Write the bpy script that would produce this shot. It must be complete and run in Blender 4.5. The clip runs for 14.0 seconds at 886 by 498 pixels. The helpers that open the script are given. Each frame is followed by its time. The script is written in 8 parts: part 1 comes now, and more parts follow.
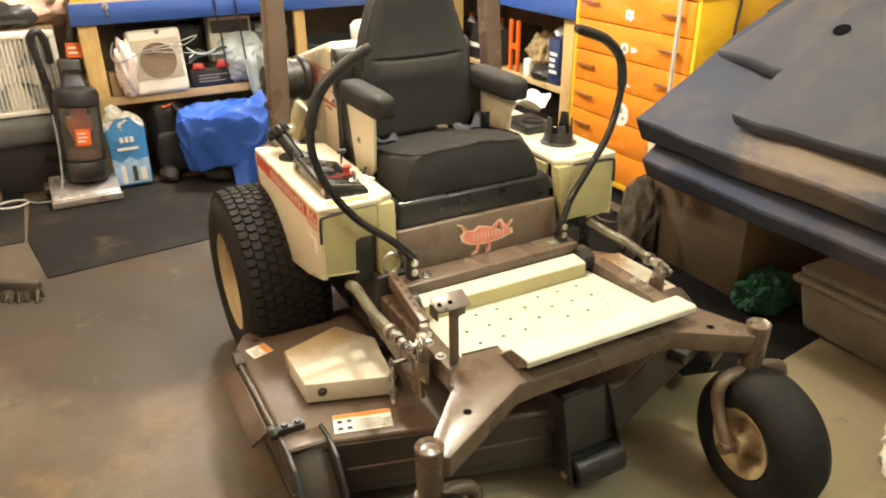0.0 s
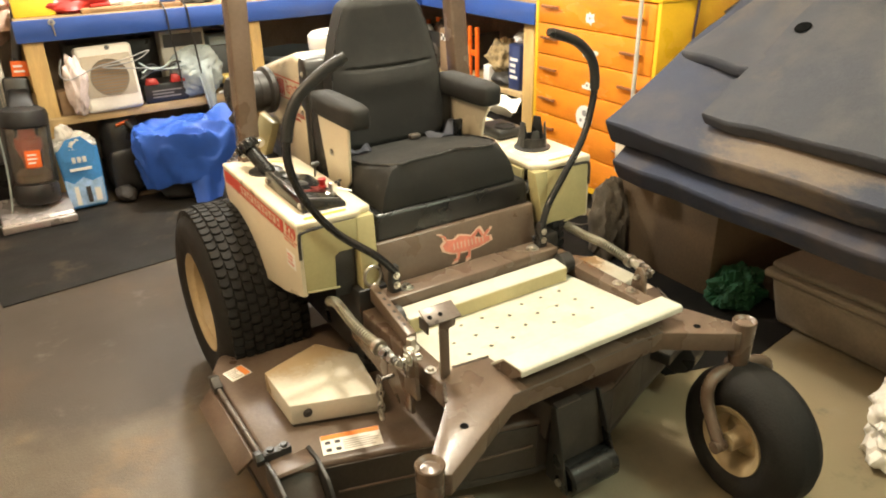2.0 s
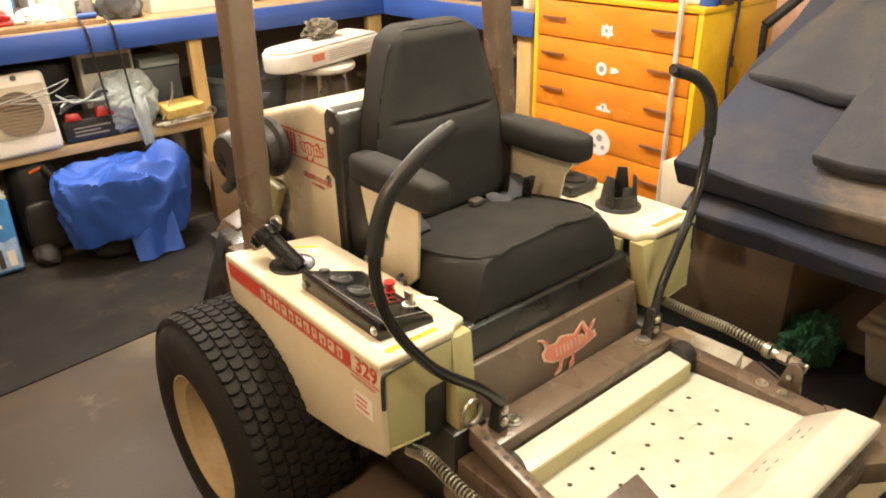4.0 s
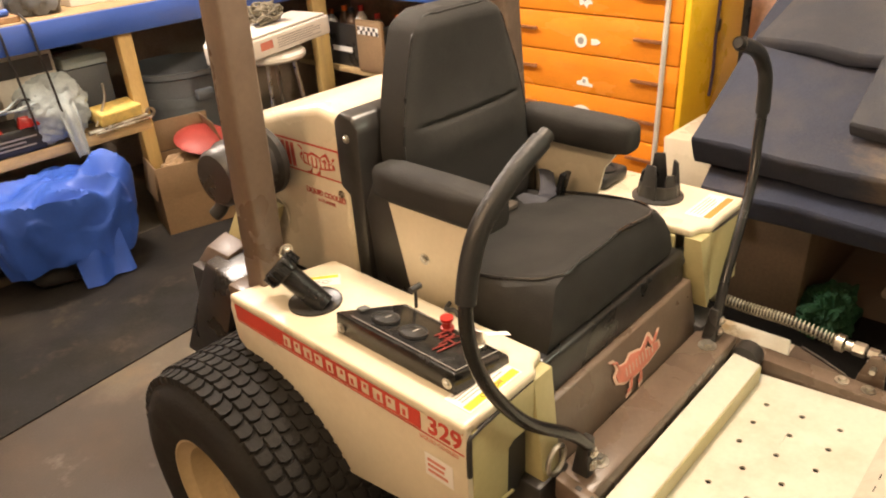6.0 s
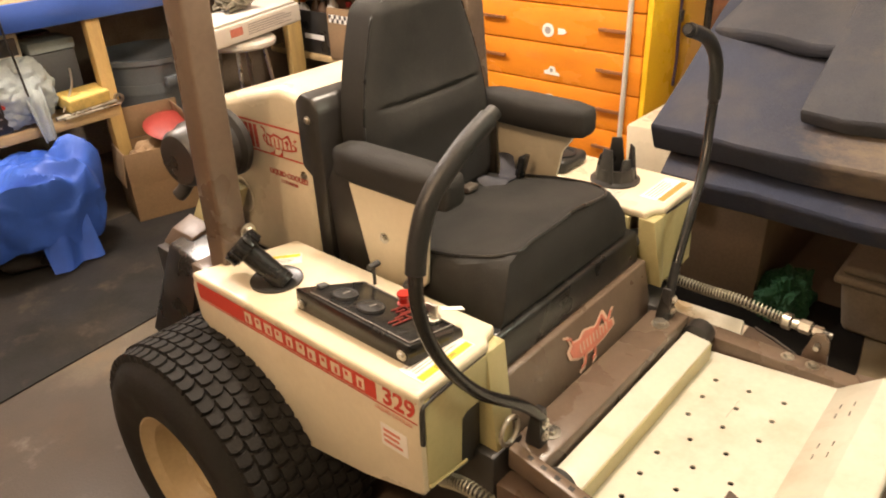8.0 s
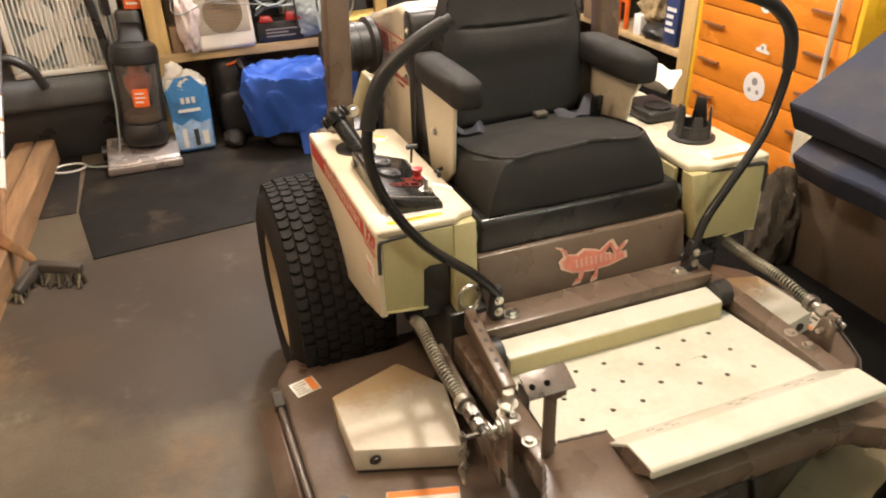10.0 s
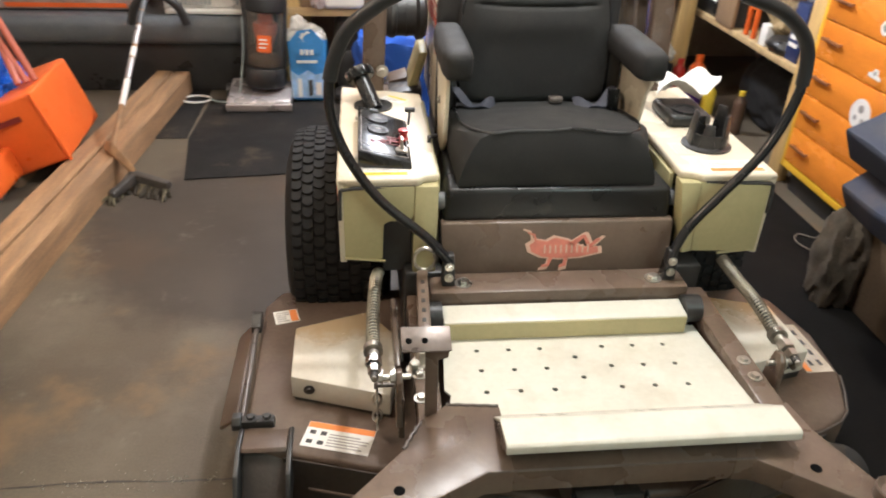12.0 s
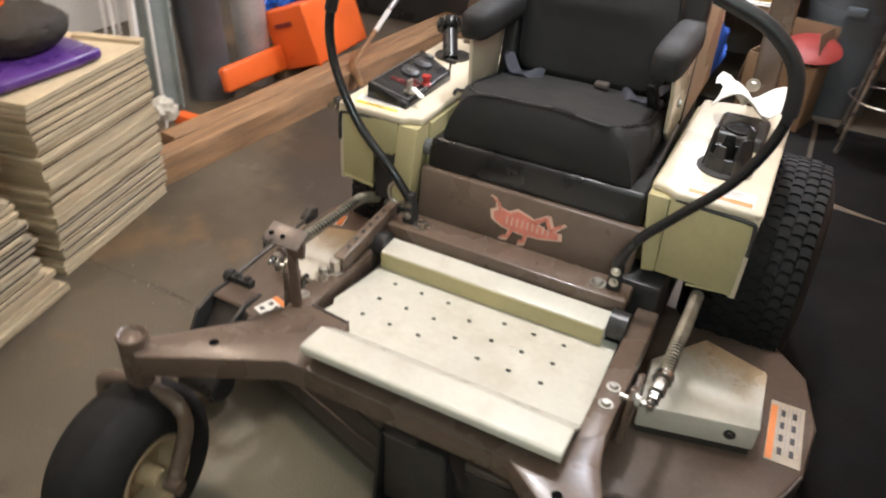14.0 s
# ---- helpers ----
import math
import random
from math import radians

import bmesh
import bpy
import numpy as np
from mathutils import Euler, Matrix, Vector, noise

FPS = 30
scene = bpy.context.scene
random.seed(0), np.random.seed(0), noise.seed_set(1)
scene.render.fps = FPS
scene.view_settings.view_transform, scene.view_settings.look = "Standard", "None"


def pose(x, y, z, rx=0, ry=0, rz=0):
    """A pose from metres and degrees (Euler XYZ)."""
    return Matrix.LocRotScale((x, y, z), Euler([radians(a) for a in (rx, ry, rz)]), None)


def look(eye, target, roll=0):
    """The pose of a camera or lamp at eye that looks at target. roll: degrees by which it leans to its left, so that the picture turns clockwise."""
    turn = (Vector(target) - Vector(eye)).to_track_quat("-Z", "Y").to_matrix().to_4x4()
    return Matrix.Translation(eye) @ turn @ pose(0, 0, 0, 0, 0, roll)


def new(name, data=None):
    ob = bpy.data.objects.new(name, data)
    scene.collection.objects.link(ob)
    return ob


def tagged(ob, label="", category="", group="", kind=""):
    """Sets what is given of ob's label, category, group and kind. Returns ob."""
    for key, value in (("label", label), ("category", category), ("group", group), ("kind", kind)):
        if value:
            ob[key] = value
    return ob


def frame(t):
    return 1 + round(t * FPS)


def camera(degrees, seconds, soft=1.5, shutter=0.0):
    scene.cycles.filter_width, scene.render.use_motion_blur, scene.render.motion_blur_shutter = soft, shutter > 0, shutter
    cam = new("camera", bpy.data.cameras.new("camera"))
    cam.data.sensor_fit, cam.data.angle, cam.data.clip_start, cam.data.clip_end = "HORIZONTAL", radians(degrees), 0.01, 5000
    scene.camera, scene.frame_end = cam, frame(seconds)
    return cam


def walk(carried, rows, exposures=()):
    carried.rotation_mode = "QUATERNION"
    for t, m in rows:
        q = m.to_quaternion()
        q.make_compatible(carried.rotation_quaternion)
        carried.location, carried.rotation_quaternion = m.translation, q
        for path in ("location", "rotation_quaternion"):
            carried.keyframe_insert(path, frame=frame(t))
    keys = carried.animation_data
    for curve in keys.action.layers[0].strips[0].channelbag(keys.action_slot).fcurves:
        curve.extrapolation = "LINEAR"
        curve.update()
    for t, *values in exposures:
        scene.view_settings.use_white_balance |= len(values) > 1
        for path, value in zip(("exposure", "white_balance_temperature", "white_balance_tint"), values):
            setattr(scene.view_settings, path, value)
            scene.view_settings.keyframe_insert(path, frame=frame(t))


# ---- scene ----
cam = camera(62.6, 14.0, soft=1.9, shutter=0.4)
PATH = [
    (0, (-1.004, -1.597, 1.449), (-0.161, -0.006, 0.579), -0.5),
    (0.5, (-1.022, -1.594, 1.443), (-0.121, -0.043, 0.559), 0.2),
    (1, (-1.033, -1.573, 1.445), (-0.118, -0.033, 0.555), 0.2),
    (1.5, (-1.041, -1.565, 1.447), (-0.124, -0.005, 0.594), -0.9),
    (2, (-1.045, -1.531, 1.439), (-0.093, 0.008, 0.587), -1.3),
    (2.2, (-1.012, -1.499, 1.427), (-0.056, 0.052, 0.565), -2.4),
    (2.5, (-0.959, -1.387, 1.433), (-0.015, 0.196, 0.656), -3.4),
    (2.8, (-0.948, -1.261, 1.448), (0.065, 0.251, 0.619), -1.2),
    (3, (-0.962, -1.181, 1.447), (0.049, 0.331, 0.615), -0.8),
    (3.5, (-1.048, -0.928, 1.448), (0.054, 0.507, 0.595), -2.6),
    (3.7, (-1.062, -0.877, 1.457), (0.07, 0.531, 0.599), -1.8),
    (5.8, (-1.058, -0.47, 1.442), (0.202, 0.76, 0.494), -3.4),
    (6, (-1.065, -0.474, 1.446), (0.206, 0.75, 0.504), -3.4),
    (6.5, (-1.076, -0.476, 1.439), (0.281, 0.685, 0.538), -1.7),
    (7, (-1.076, -0.472, 1.446), (0.253, 0.716, 0.538), -3.1),
    (7.3, (-1.102, -0.498, 1.448), (0.261, 0.698, 0.555), -3.7),
    (7.5, (-1.084, -0.497, 1.446), (0.217, 0.721, 0.539), -3.9),
    (8, (-1.073, -0.529, 1.437), (0.231, 0.644, 0.476), -2.4),
    (8.5, (-1.037, -0.646, 1.437), (0.137, 0.637, 0.448), -2.4),
    (9, (-0.931, -0.838, 1.423), (0.055, 0.543, 0.365), 2.3),
    (9.2, (-0.912, -0.903, 1.425), (-0.071, 0.577, 0.375), -0.6),
    (11.3, (-0.593, -1.37, 1.383), (-0.216, 0.33, 0.4), 2.1),
    (11.5, (-0.569, -1.359, 1.398), (-0.247, 0.33, 0.376), 2.7),
    (12, (-0.422, -1.324, 1.399), (-0.219, 0.379, 0.369), 2.2),
    (12.2, (-0.332, -1.346, 1.403), (-0.315, 0.361, 0.362), -0.3),
    (12.5, (-0.184, -1.37, 1.404), (-0.201, 0.321, 0.335), 3.9),
    (12.8, (-0.055, -1.393, 1.404), (-0.311, 0.286, 0.328), 1.7),
    (13, (0.011, -1.372, 1.405), (-0.394, 0.259, 0.321), -0.8),
    (13.3, (0.185, -1.295, 1.404), (-0.325, 0.296, 0.333), -1.3),
    (13.5, (0.216, -1.287, 1.422), (-0.29, 0.327, 0.354), 0.9),
    (14, (0.455, -1.289, 1.431), (-0.254, 0.206, 0.308), 3.7),
]
EXPOSURES = [(0.0, 0.38, 6300, 11), (2.0, 0.35, 6300, 11), (2.6, 0.22, 6300, 12), (3.7, 0.12, 6500, 16), (5.8, 0.02, 6850, 23), (8.3, 0.0, 6750, 23), (9.2, -0.08, 6600, 23), (11.3, 0.0, 5450, 17), (12.6, -0.12, 5300, 19), (14.0, -0.25, 5250, 20)]
walk(cam, [(t, look(eye, target, roll)) for t, eye, target, roll in PATH], EXPOSURES)

# ---- world and lamps ----
world = bpy.data.worlds.new("world")
world.use_nodes = True
world.node_tree.nodes["Background"].inputs["Color"].default_value = (1.0, 0.85, 0.65, 1)
world.node_tree.nodes["Background"].inputs["Strength"].default_value = 0.02
scene.world = world


def lamp(name, place, radius, watts, colour):
    data = bpy.data.lights.new(name, "POINT")
    data.shadow_soft_size, data.energy, data.color = radius, watts, colour
    ob = new(name, data)
    ob.location = place
    return ob


WARM = (1.0, 0.91, 0.71)
AMBER = (1.0, 0.74, 0.44)
lamp("light_main", (0.10, 0.25, 2.36), 0.07, 101, WARM)
lamp("light_bench", (0.0, 2.45, 2.36), 0.10, 160, (1.0, 0.95, 0.83))
lamp("light_side", (-1.65, 0.02, 2.36), 0.12, 53, AMBER)
# added greenish fill from the front, with no known source
lamp("light_front", (0.95, -1.95, 2.30), 0.16, 48, (0.86, 1.0, 0.76))


# ---- materials ----
def pmat(name, colour, rough=0.5, metal=0.0, var=0.18, scale=6.0, bump=0.15, grain=90.0, dirt=None, amount=0.35, dirt_scale=3.0, coat=0.0, rvar=0.15):
    """A surface with broad tone variation, fine grain relief and, optionally, blotches of dirt."""
    m = bpy.data.materials.new(name)
    m.use_nodes = True
    nt = m.node_tree
    b = nt.nodes["Principled BSDF"]
    co = nt.nodes.new("ShaderNodeTexCoord")
    info = nt.nodes.new("ShaderNodeObjectInfo")
    n1 = nt.nodes.new("ShaderNodeTexNoise")
    n1.inputs["Scale"].default_value, n1.inputs["Detail"].default_value = scale, 6
    n2 = nt.nodes.new("ShaderNodeTexNoise")
    n2.inputs["Scale"].default_value, n2.inputs["Detail"].default_value = grain, 4
    off = nt.nodes.new("ShaderNodeVectorMath")
    off.operation = "ADD"
    nt.links.new(co.outputs["Object"], off.inputs[0])
    sc = nt.nodes.new("ShaderNodeMath")
    sc.operation = "MULTIPLY"
    sc.inputs[1].default_value = 7.0
    nt.links.new(info.outputs["Random"], sc.inputs[0])
    nt.links.new(sc.outputs[0], off.inputs[1])
    nt.links.new(off.outputs[0], n1.inputs["Vector"])
    nt.links.new(off.outputs[0], n2.inputs["Vector"])
    ramp = nt.nodes.new("ShaderNodeMapRange")
    ramp.inputs["From Min"].default_value, ramp.inputs["From Max"].default_value = 0.3, 0.7
    ramp.inputs["To Min"].default_value, ramp.inputs["To Max"].default_value = 1 - var, 1 + var
    nt.links.new(n1.outputs["Fac"], ramp.inputs["Value"])
    ramp2 = nt.nodes.new("ShaderNodeMapRange")
    ramp2.inputs["From Min"].default_value, ramp2.inputs["From Max"].default_value = 0.3, 0.7
    ramp2.inputs["To Min"].default_value, ramp2.inputs["To Max"].default_value = 1 - var * 0.5, 1 + var * 0.5
    nt.links.new(n2.outputs["Fac"], ramp2.inputs["Value"])
    mul = nt.nodes.new("ShaderNodeMath")
    mul.operation = "MULTIPLY"
    nt.links.new(ramp.outputs[0], mul.inputs[0])
    nt.links.new(ramp2.outputs[0], mul.inputs[1])
    tone = nt.nodes.new("ShaderNodeVectorMath")
    tone.operation = "SCALE"
    tone.inputs[0].default_value = colour
    nt.links.new(mul.outputs[0], tone.inputs["Scale"])
    out = tone.outputs[0]
    if dirt:
        n3 = nt.nodes.new("ShaderNodeTexNoise")
        n3.inputs["Scale"].default_value, n3.inputs["Detail"].default_value, n3.inputs["Roughness"].default_value = dirt_scale, 8, 0.65
        nt.links.new(off.outputs[0], n3.inputs["Vector"])
        r3 = nt.nodes.new("ShaderNodeMapRange")
        r3.inputs["From Min"].default_value, r3.inputs["From Max"].default_value = 0.48, 0.72
        r3.inputs["To Max"].default_value = amount
        nt.links.new(n3.outputs["Fac"], r3.inputs["Value"])
        mix = nt.nodes.new("ShaderNodeMix")
        mix.data_type = "RGBA"
        nt.links.new(r3.outputs[0], mix.inputs["Factor"])
        nt.links.new(out, mix.inputs["A"])
        mix.inputs["B"].default_value = (*dirt, 1)
        out = mix.outputs["Result"]
    nt.links.new(out, b.inputs["Base Color"])
    rr = nt.nodes.new("ShaderNodeMapRange")
    rr.inputs["From Min"].default_value, rr.inputs["From Max"].default_value = 0.3, 0.7
    rr.inputs["To Min"].default_value, rr.inputs["To Max"].default_value = max(rough - rvar, 0.03), min(rough + rvar, 1)
    nt.links.new(n1.outputs["Fac"], rr.inputs["Value"])
    nt.links.new(rr.outputs[0], b.inputs["Roughness"])
    b.inputs["Metallic"].default_value = metal
    b.inputs["Coat Weight"].default_value = coat
    if bump:
        bp = nt.nodes.new("ShaderNodeBump")
        bp.inputs["Strength"].default_value, bp.inputs["Distance"].default_value = bump, 0.004
        nt.links.new(n2.outputs["Fac"], bp.inputs["Height"])
        nt.links.new(bp.outputs[0], b.inputs["Normal"])
    return m


def stretched(m, vec):
    """Stretches the noises of a surface along an axis (wood grain, brushed metal)."""
    nt = m.node_tree
    for n in [n for n in nt.nodes if n.type == "TEX_NOISE"]:
        link = n.inputs["Vector"].links[0]
        src = link.from_socket
        nt.links.remove(link)
        v = nt.nodes.new("ShaderNodeVectorMath")
        v.operation = "MULTIPLY"
        v.inputs[1].default_value = vec
        nt.links.new(src, v.inputs[0])
        nt.links.new(v.outputs[0], n.inputs["Vector"])
    return m


CREAM = pmat("cream_paint", (0.66, 0.59, 0.45), 0.34, var=0.05, scale=3, bump=0.04, dirt=(0.36, 0.26, 0.13), amount=0.25, dirt_scale=4)
CREAM_D = pmat("cream_paint_plate", (0.60, 0.585, 0.505), 0.42, var=0.06, scale=5, bump=0.06, dirt=(0.34, 0.28, 0.18), amount=0.4, dirt_scale=7)
COVER = pmat("stained_cover_paint", (0.64, 0.605, 0.52), 0.30, var=0.08, scale=4, bump=0.06, dirt=(0.46, 0.32, 0.17), amount=0.35, dirt_scale=3.5)
# cream as it looks shaded under greenish light, put into the base colour
CREAM_SHADE = pmat("shaded_cream_paint", (0.44, 0.39, 0.20), 0.45, var=0.08, scale=5, bump=0.06)
BROWN = pmat("brown_paint", (0.125, 0.088, 0.064), 0.30, var=0.14, scale=7, bump=0.08, dirt=(0.19, 0.14, 0.10), amount=0.45, dirt_scale=9)
DECK = pmat("deck_paint", (0.105, 0.072, 0.052), 0.42, var=0.2, scale=6, bump=0.15, dirt=(0.16, 0.13, 0.10), amount=0.5, dirt_scale=6)
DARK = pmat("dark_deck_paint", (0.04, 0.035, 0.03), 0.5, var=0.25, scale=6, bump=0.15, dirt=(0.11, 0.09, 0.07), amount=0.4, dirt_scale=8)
# darker deck paint for front faces: shade in the colour, plus dirt blotches
DECK_SHADE = pmat("shaded_deck_paint", (0.052, 0.042, 0.035), 0.5, var=0.25, scale=6, bump=0.15, dirt=(0.10, 0.082, 0.064), amount=0.4, dirt_scale=7)
BLACK = pmat("black_paint", (0.027, 0.026, 0.025), 0.38, var=0.2, bump=0.05, dirt=(0.05, 0.045, 0.04), amount=0.3)
RUBBER = pmat("tyre_rubber", (0.013, 0.0124, 0.0118), 0.80, var=0.3, scale=12, bump=0.3, grain=160, dirt=(0.027, 0.024, 0.021), amount=0.4, dirt_scale=8)
RUBBER.node_tree.nodes["Principled BSDF"].inputs["Specular IOR Level"].default_value = 0.3
BARE = pmat("bare_steel", (0.13, 0.11, 0.095), 0.42, metal=0.4, var=0.2, scale=20, bump=0.1, dirt=(0.10, 0.07, 0.05), amount=0.5, dirt_scale=18)
BRACKET = pmat("dull_bracket_steel", (0.155, 0.13, 0.115), 0.4, metal=0.4, var=0.2, scale=20, bump=0.1, dirt=(0.14, 0.10, 0.08), amount=0.5, dirt_scale=12)
ROLLER = pmat("roller_plastic", (0.018, 0.018, 0.018), 0.28, var=0.2, bump=0.08)
GLOSSB = pmat("gloss_black_plastic", (0.011, 0.011, 0.0115), 0.22, var=0.2, bump=0.04, dirt=(0.04, 0.036, 0.03), amount=0.25, dirt_scale=12)
DULLRED = pmat("dull_red_print", (0.20, 0.025, 0.02), 0.4, var=0.1, bump=0)
DARKSTRAP = pmat("dark_strap", (0.030, 0.014, 0.035), 0.6, var=0.2, bump=0.1)
GRIP = pmat("grip_rubber", (0.015, 0.0155, 0.016), 0.45, var=0.2, bump=0.2, grain=220)
VINYL = pmat("seat_vinyl", (0.024, 0.0236, 0.023), 0.78, var=0.2, scale=10, bump=0.15, grain=320, dirt=(0.055, 0.052, 0.047), amount=0.4, dirt_scale=6)
PANBLACK = pmat("seat_pan_enamel", (0.012, 0.012, 0.012), 0.32, var=0.2, scale=9, bump=0.06, dirt=(0.03, 0.027, 0.023), amount=0.3)
VINYL_B = pmat("seat_vinyl_side", (0.02, 0.02, 0.0205), 0.33, var=0.2, scale=10, bump=0.3, grain=200)
VINYL.node_tree.nodes["Principled BSDF"].inputs["Specular IOR Level"].default_value = 0.3
STEEL = pmat("zinc_steel", (0.55, 0.53, 0.48), 0.35, metal=1.0, var=0.2, scale=20, bump=0.1, dirt=(0.2, 0.15, 0.09), amount=0.5, dirt_scale=15)
SPRING = pmat("zinc_spring", (0.46, 0.43, 0.35), 0.48, metal=0.9, var=0.25, scale=20, bump=0.1)
RIM = pmat("rim_paint", (0.40, 0.31, 0.18), 0.5, var=0.12, scale=8, bump=0.1, dirt=(0.2, 0.14, 0.08), amount=0.5)
RED = pmat("red_decal", (0.52, 0.055, 0.035), 0.42, var=0.06, bump=0.02)
LOGO = pmat("logo_decal", (0.60, 0.20, 0.14), 0.5, var=0.12, scale=30, bump=0.02)
DECAL_EDGE = pmat("decal_edge", (0.62, 0.42, 0.32), 0.5, var=0.1, bump=0.02)
REDP = pmat("red_plastic", (0.40, 0.022, 0.015), 0.35, var=0.1, bump=0.03)
WHITE = pmat("white_plastic", (0.74, 0.71, 0.64), 0.45, var=0.06, bump=0.05, dirt=(0.45, 0.38, 0.28), amount=0.25)
PAPER = pmat("paper", (0.78, 0.76, 0.72), 0.8, var=0.04, bump=0.1)
TANPAPER = pmat("soiled_paper", (0.46, 0.38, 0.29), 0.8, var=0.1, bump=0.1, dirt=(0.28, 0.20, 0.13), amount=0.6, dirt_scale=25)
YELLOW = pmat("yellow_label", (0.80, 0.58, 0.03), 0.5, var=0.05, bump=0.02)
ORANGE_L = pmat("orange_label", (0.75, 0.24, 0.05), 0.5, var=0.05, bump=0.02)
INK = pmat("ink", (0.05, 0.045, 0.045), 0.6, var=0.05, bump=0)
HOLE = pmat("open_hole", (0.006, 0.006, 0.006), 1.0, var=0.05, bump=0, rvar=0)
HOLE.node_tree.nodes["Principled BSDF"].inputs["Specular IOR Level"].default_value = 0.0
GREYINK = pmat("pale_ink", (0.30, 0.28, 0.27), 0.6, var=0.05, bump=0)
REDINK = pmat("red_ink", (0.42, 0.07, 0.05), 0.6, var=0.05, bump=0)
ORANGE_D = stretched(pmat("orange_drawer", (0.80, 0.27, 0.022), 0.22, var=0.10, scale=3, bump=0.05, coat=0.3, dirt=(0.50, 0.13, 0.02), amount=0.4, dirt_scale=2.2), (1, 1, 3))
YELLOW_C = pmat("yellow_cabinet_paint", (0.80, 0.47, 0.02), 0.35, var=0.07, scale=3, bump=0.05, coat=0.2, dirt=(0.6, 0.30, 0.02), amount=0.4)
BLUE_P = stretched(pmat("blue_paint", (0.026, 0.078, 0.32), 0.45, var=0.12, scale=5, bump=0.15, dirt=(0.08, 0.10, 0.2), amount=0.4), (1, 1, 4))
PINE = stretched(pmat("pine", (0.57, 0.385, 0.145), 0.6, var=0.16, scale=5, bump=0.2, grain=60, dirt=(0.35, 0.22, 0.10), amount=0.35), (5, 5, 0.7))
PINE_X = stretched(pmat("pine_board", (0.50, 0.36, 0.18), 0.6, var=0.18, scale=5, bump=0.2, grain=60, dirt=(0.26, 0.17, 0.09), amount=0.4), (0.7, 5, 5))
BENCH_W = stretched(pmat("worn_bench_wood", (0.30, 0.205, 0.10), 0.6, var=0.22, scale=5, bump=0.25, grain=60, dirt=(0.14, 0.09, 0.05), amount=0.6), (0.7, 5, 5))
TIMBER = stretched(pmat("treated_timber", (0.31, 0.18, 0.085), 0.75, var=0.3, scale=5, bump=0.4, grain=70, dirt=(0.15, 0.10, 0.06), amount=0.5), (6, 0.6, 6))
PLY = stretched(pmat("plywood_edge", (0.50, 0.41, 0.26), 0.85, var=0.14, scale=6, bump=0.4, grain=80, dirt=(0.28, 0.19, 0.11), amount=0.5, dirt_scale=5), (1, 1, 6))
PLY_B = stretched(pmat("plywood_edge_pale", (0.54, 0.43, 0.27), 0.85, var=0.12, scale=6, bump=0.4, grain=80, dirt=(0.30, 0.21, 0.12), amount=0.5, dirt_scale=5), (1, 1, 6))
PLY_D = stretched(pmat("plywood_edge_grey", (0.42, 0.35, 0.24), 0.85, var=0.16, scale=6, bump=0.4, grain=80, dirt=(0.15, 0.11, 0.07), amount=0.5, dirt_scale=5), (1, 1, 6))
# dark tone standing in for the shade between plywood sheets
PLY_GAP = pmat("ply_gap_shade", (0.045, 0.033, 0.023), 0.9, var=0.3, scale=6, bump=0.3, grain=80, dirt=(0.10, 0.075, 0.05), amount=0.4, dirt_scale=5)
CARD = pmat("cardboard", (0.25, 0.16, 0.085), 0.85, var=0.14, scale=4, bump=0.15, dirt=(0.2, 0.13, 0.07), amount=0.4)
CARD_D = pmat("dark_cardboard", (0.13, 0.085, 0.045), 0.85, var=0.2, scale=3, bump=0.15, dirt=(0.07, 0.05, 0.03), amount=0.5)
FILM = pmat("white_film", (0.66, 0.62, 0.56), 0.3, var=0.12, scale=9, bump=0.2)
FOAM = pmat("navy_foam_cover", (0.040, 0.043, 0.054), 0.9, var=0.2, scale=4, bump=0.5, grain=200, dirt=(0.105, 0.095, 0.084), amount=0.6, dirt_scale=1.8)
FOAM_B = pmat("blue_foam_cover", (0.026, 0.034, 0.062), 0.9, var=0.25, scale=4, bump=0.5, grain=200, dirt=(0.14, 0.105, 0.075), amount=0.7, dirt_scale=2.2)
FOAM_C = pmat("dusty_foam_cover", (0.034, 0.040, 0.062), 0.9, var=0.25, scale=4, bump=0.5, grain=200, dirt=(0.11, 0.09, 0.07), amount=0.5, dirt_scale=2.2)
TARP = pmat("blue_tarp", (0.024, 0.095, 0.46), 0.58, var=0.12, scale=6, bump=1.0, grain=15)
GREYP = pmat("grey_plastic", (0.085, 0.09, 0.095), 0.5, var=0.12, bump=0.1, dirt=(0.17, 0.16, 0.14), amount=0.4)
BINGREY = pmat("grey_bin_plastic", (0.135, 0.155, 0.175), 0.5, var=0.12, scale=4, bump=0.08, dirt=(0.17, 0.165, 0.155), amount=0.4)
PALE = pmat("pale_conduit", (0.58, 0.55, 0.50), 0.45, metal=0.2, var=0.08, bump=0.03)
GALV = pmat("galvanised_sheet", (0.52, 0.52, 0.52), 0.4, metal=0.6, var=0.2, scale=6, bump=0.08, dirt=(0.3, 0.28, 0.26), amount=0.4)
GREYM = pmat("grey_metal", (0.13, 0.13, 0.135), 0.45, metal=0.3, var=0.15, scale=3, bump=0.08, dirt=(0.2, 0.2, 0.2), amount=0.4)
ORANGE_P = pmat("orange_plastic", (0.80, 0.14, 0.012), 0.42, var=0.08, bump=0.1, grain=150, dirt=(0.5, 0.1, 0.02), amount=0.3)
MATB = pmat("rubber_mat", (0.010, 0.009, 0.0078), 0.75, var=0.3, scale=4, bump=0.3, grain=120, dirt=(0.046, 0.035, 0.024), amount=0.5, dirt_scale=2.5)
MATB.node_tree.nodes["Principled BSDF"].inputs["Specular IOR Level"].default_value = 0.3
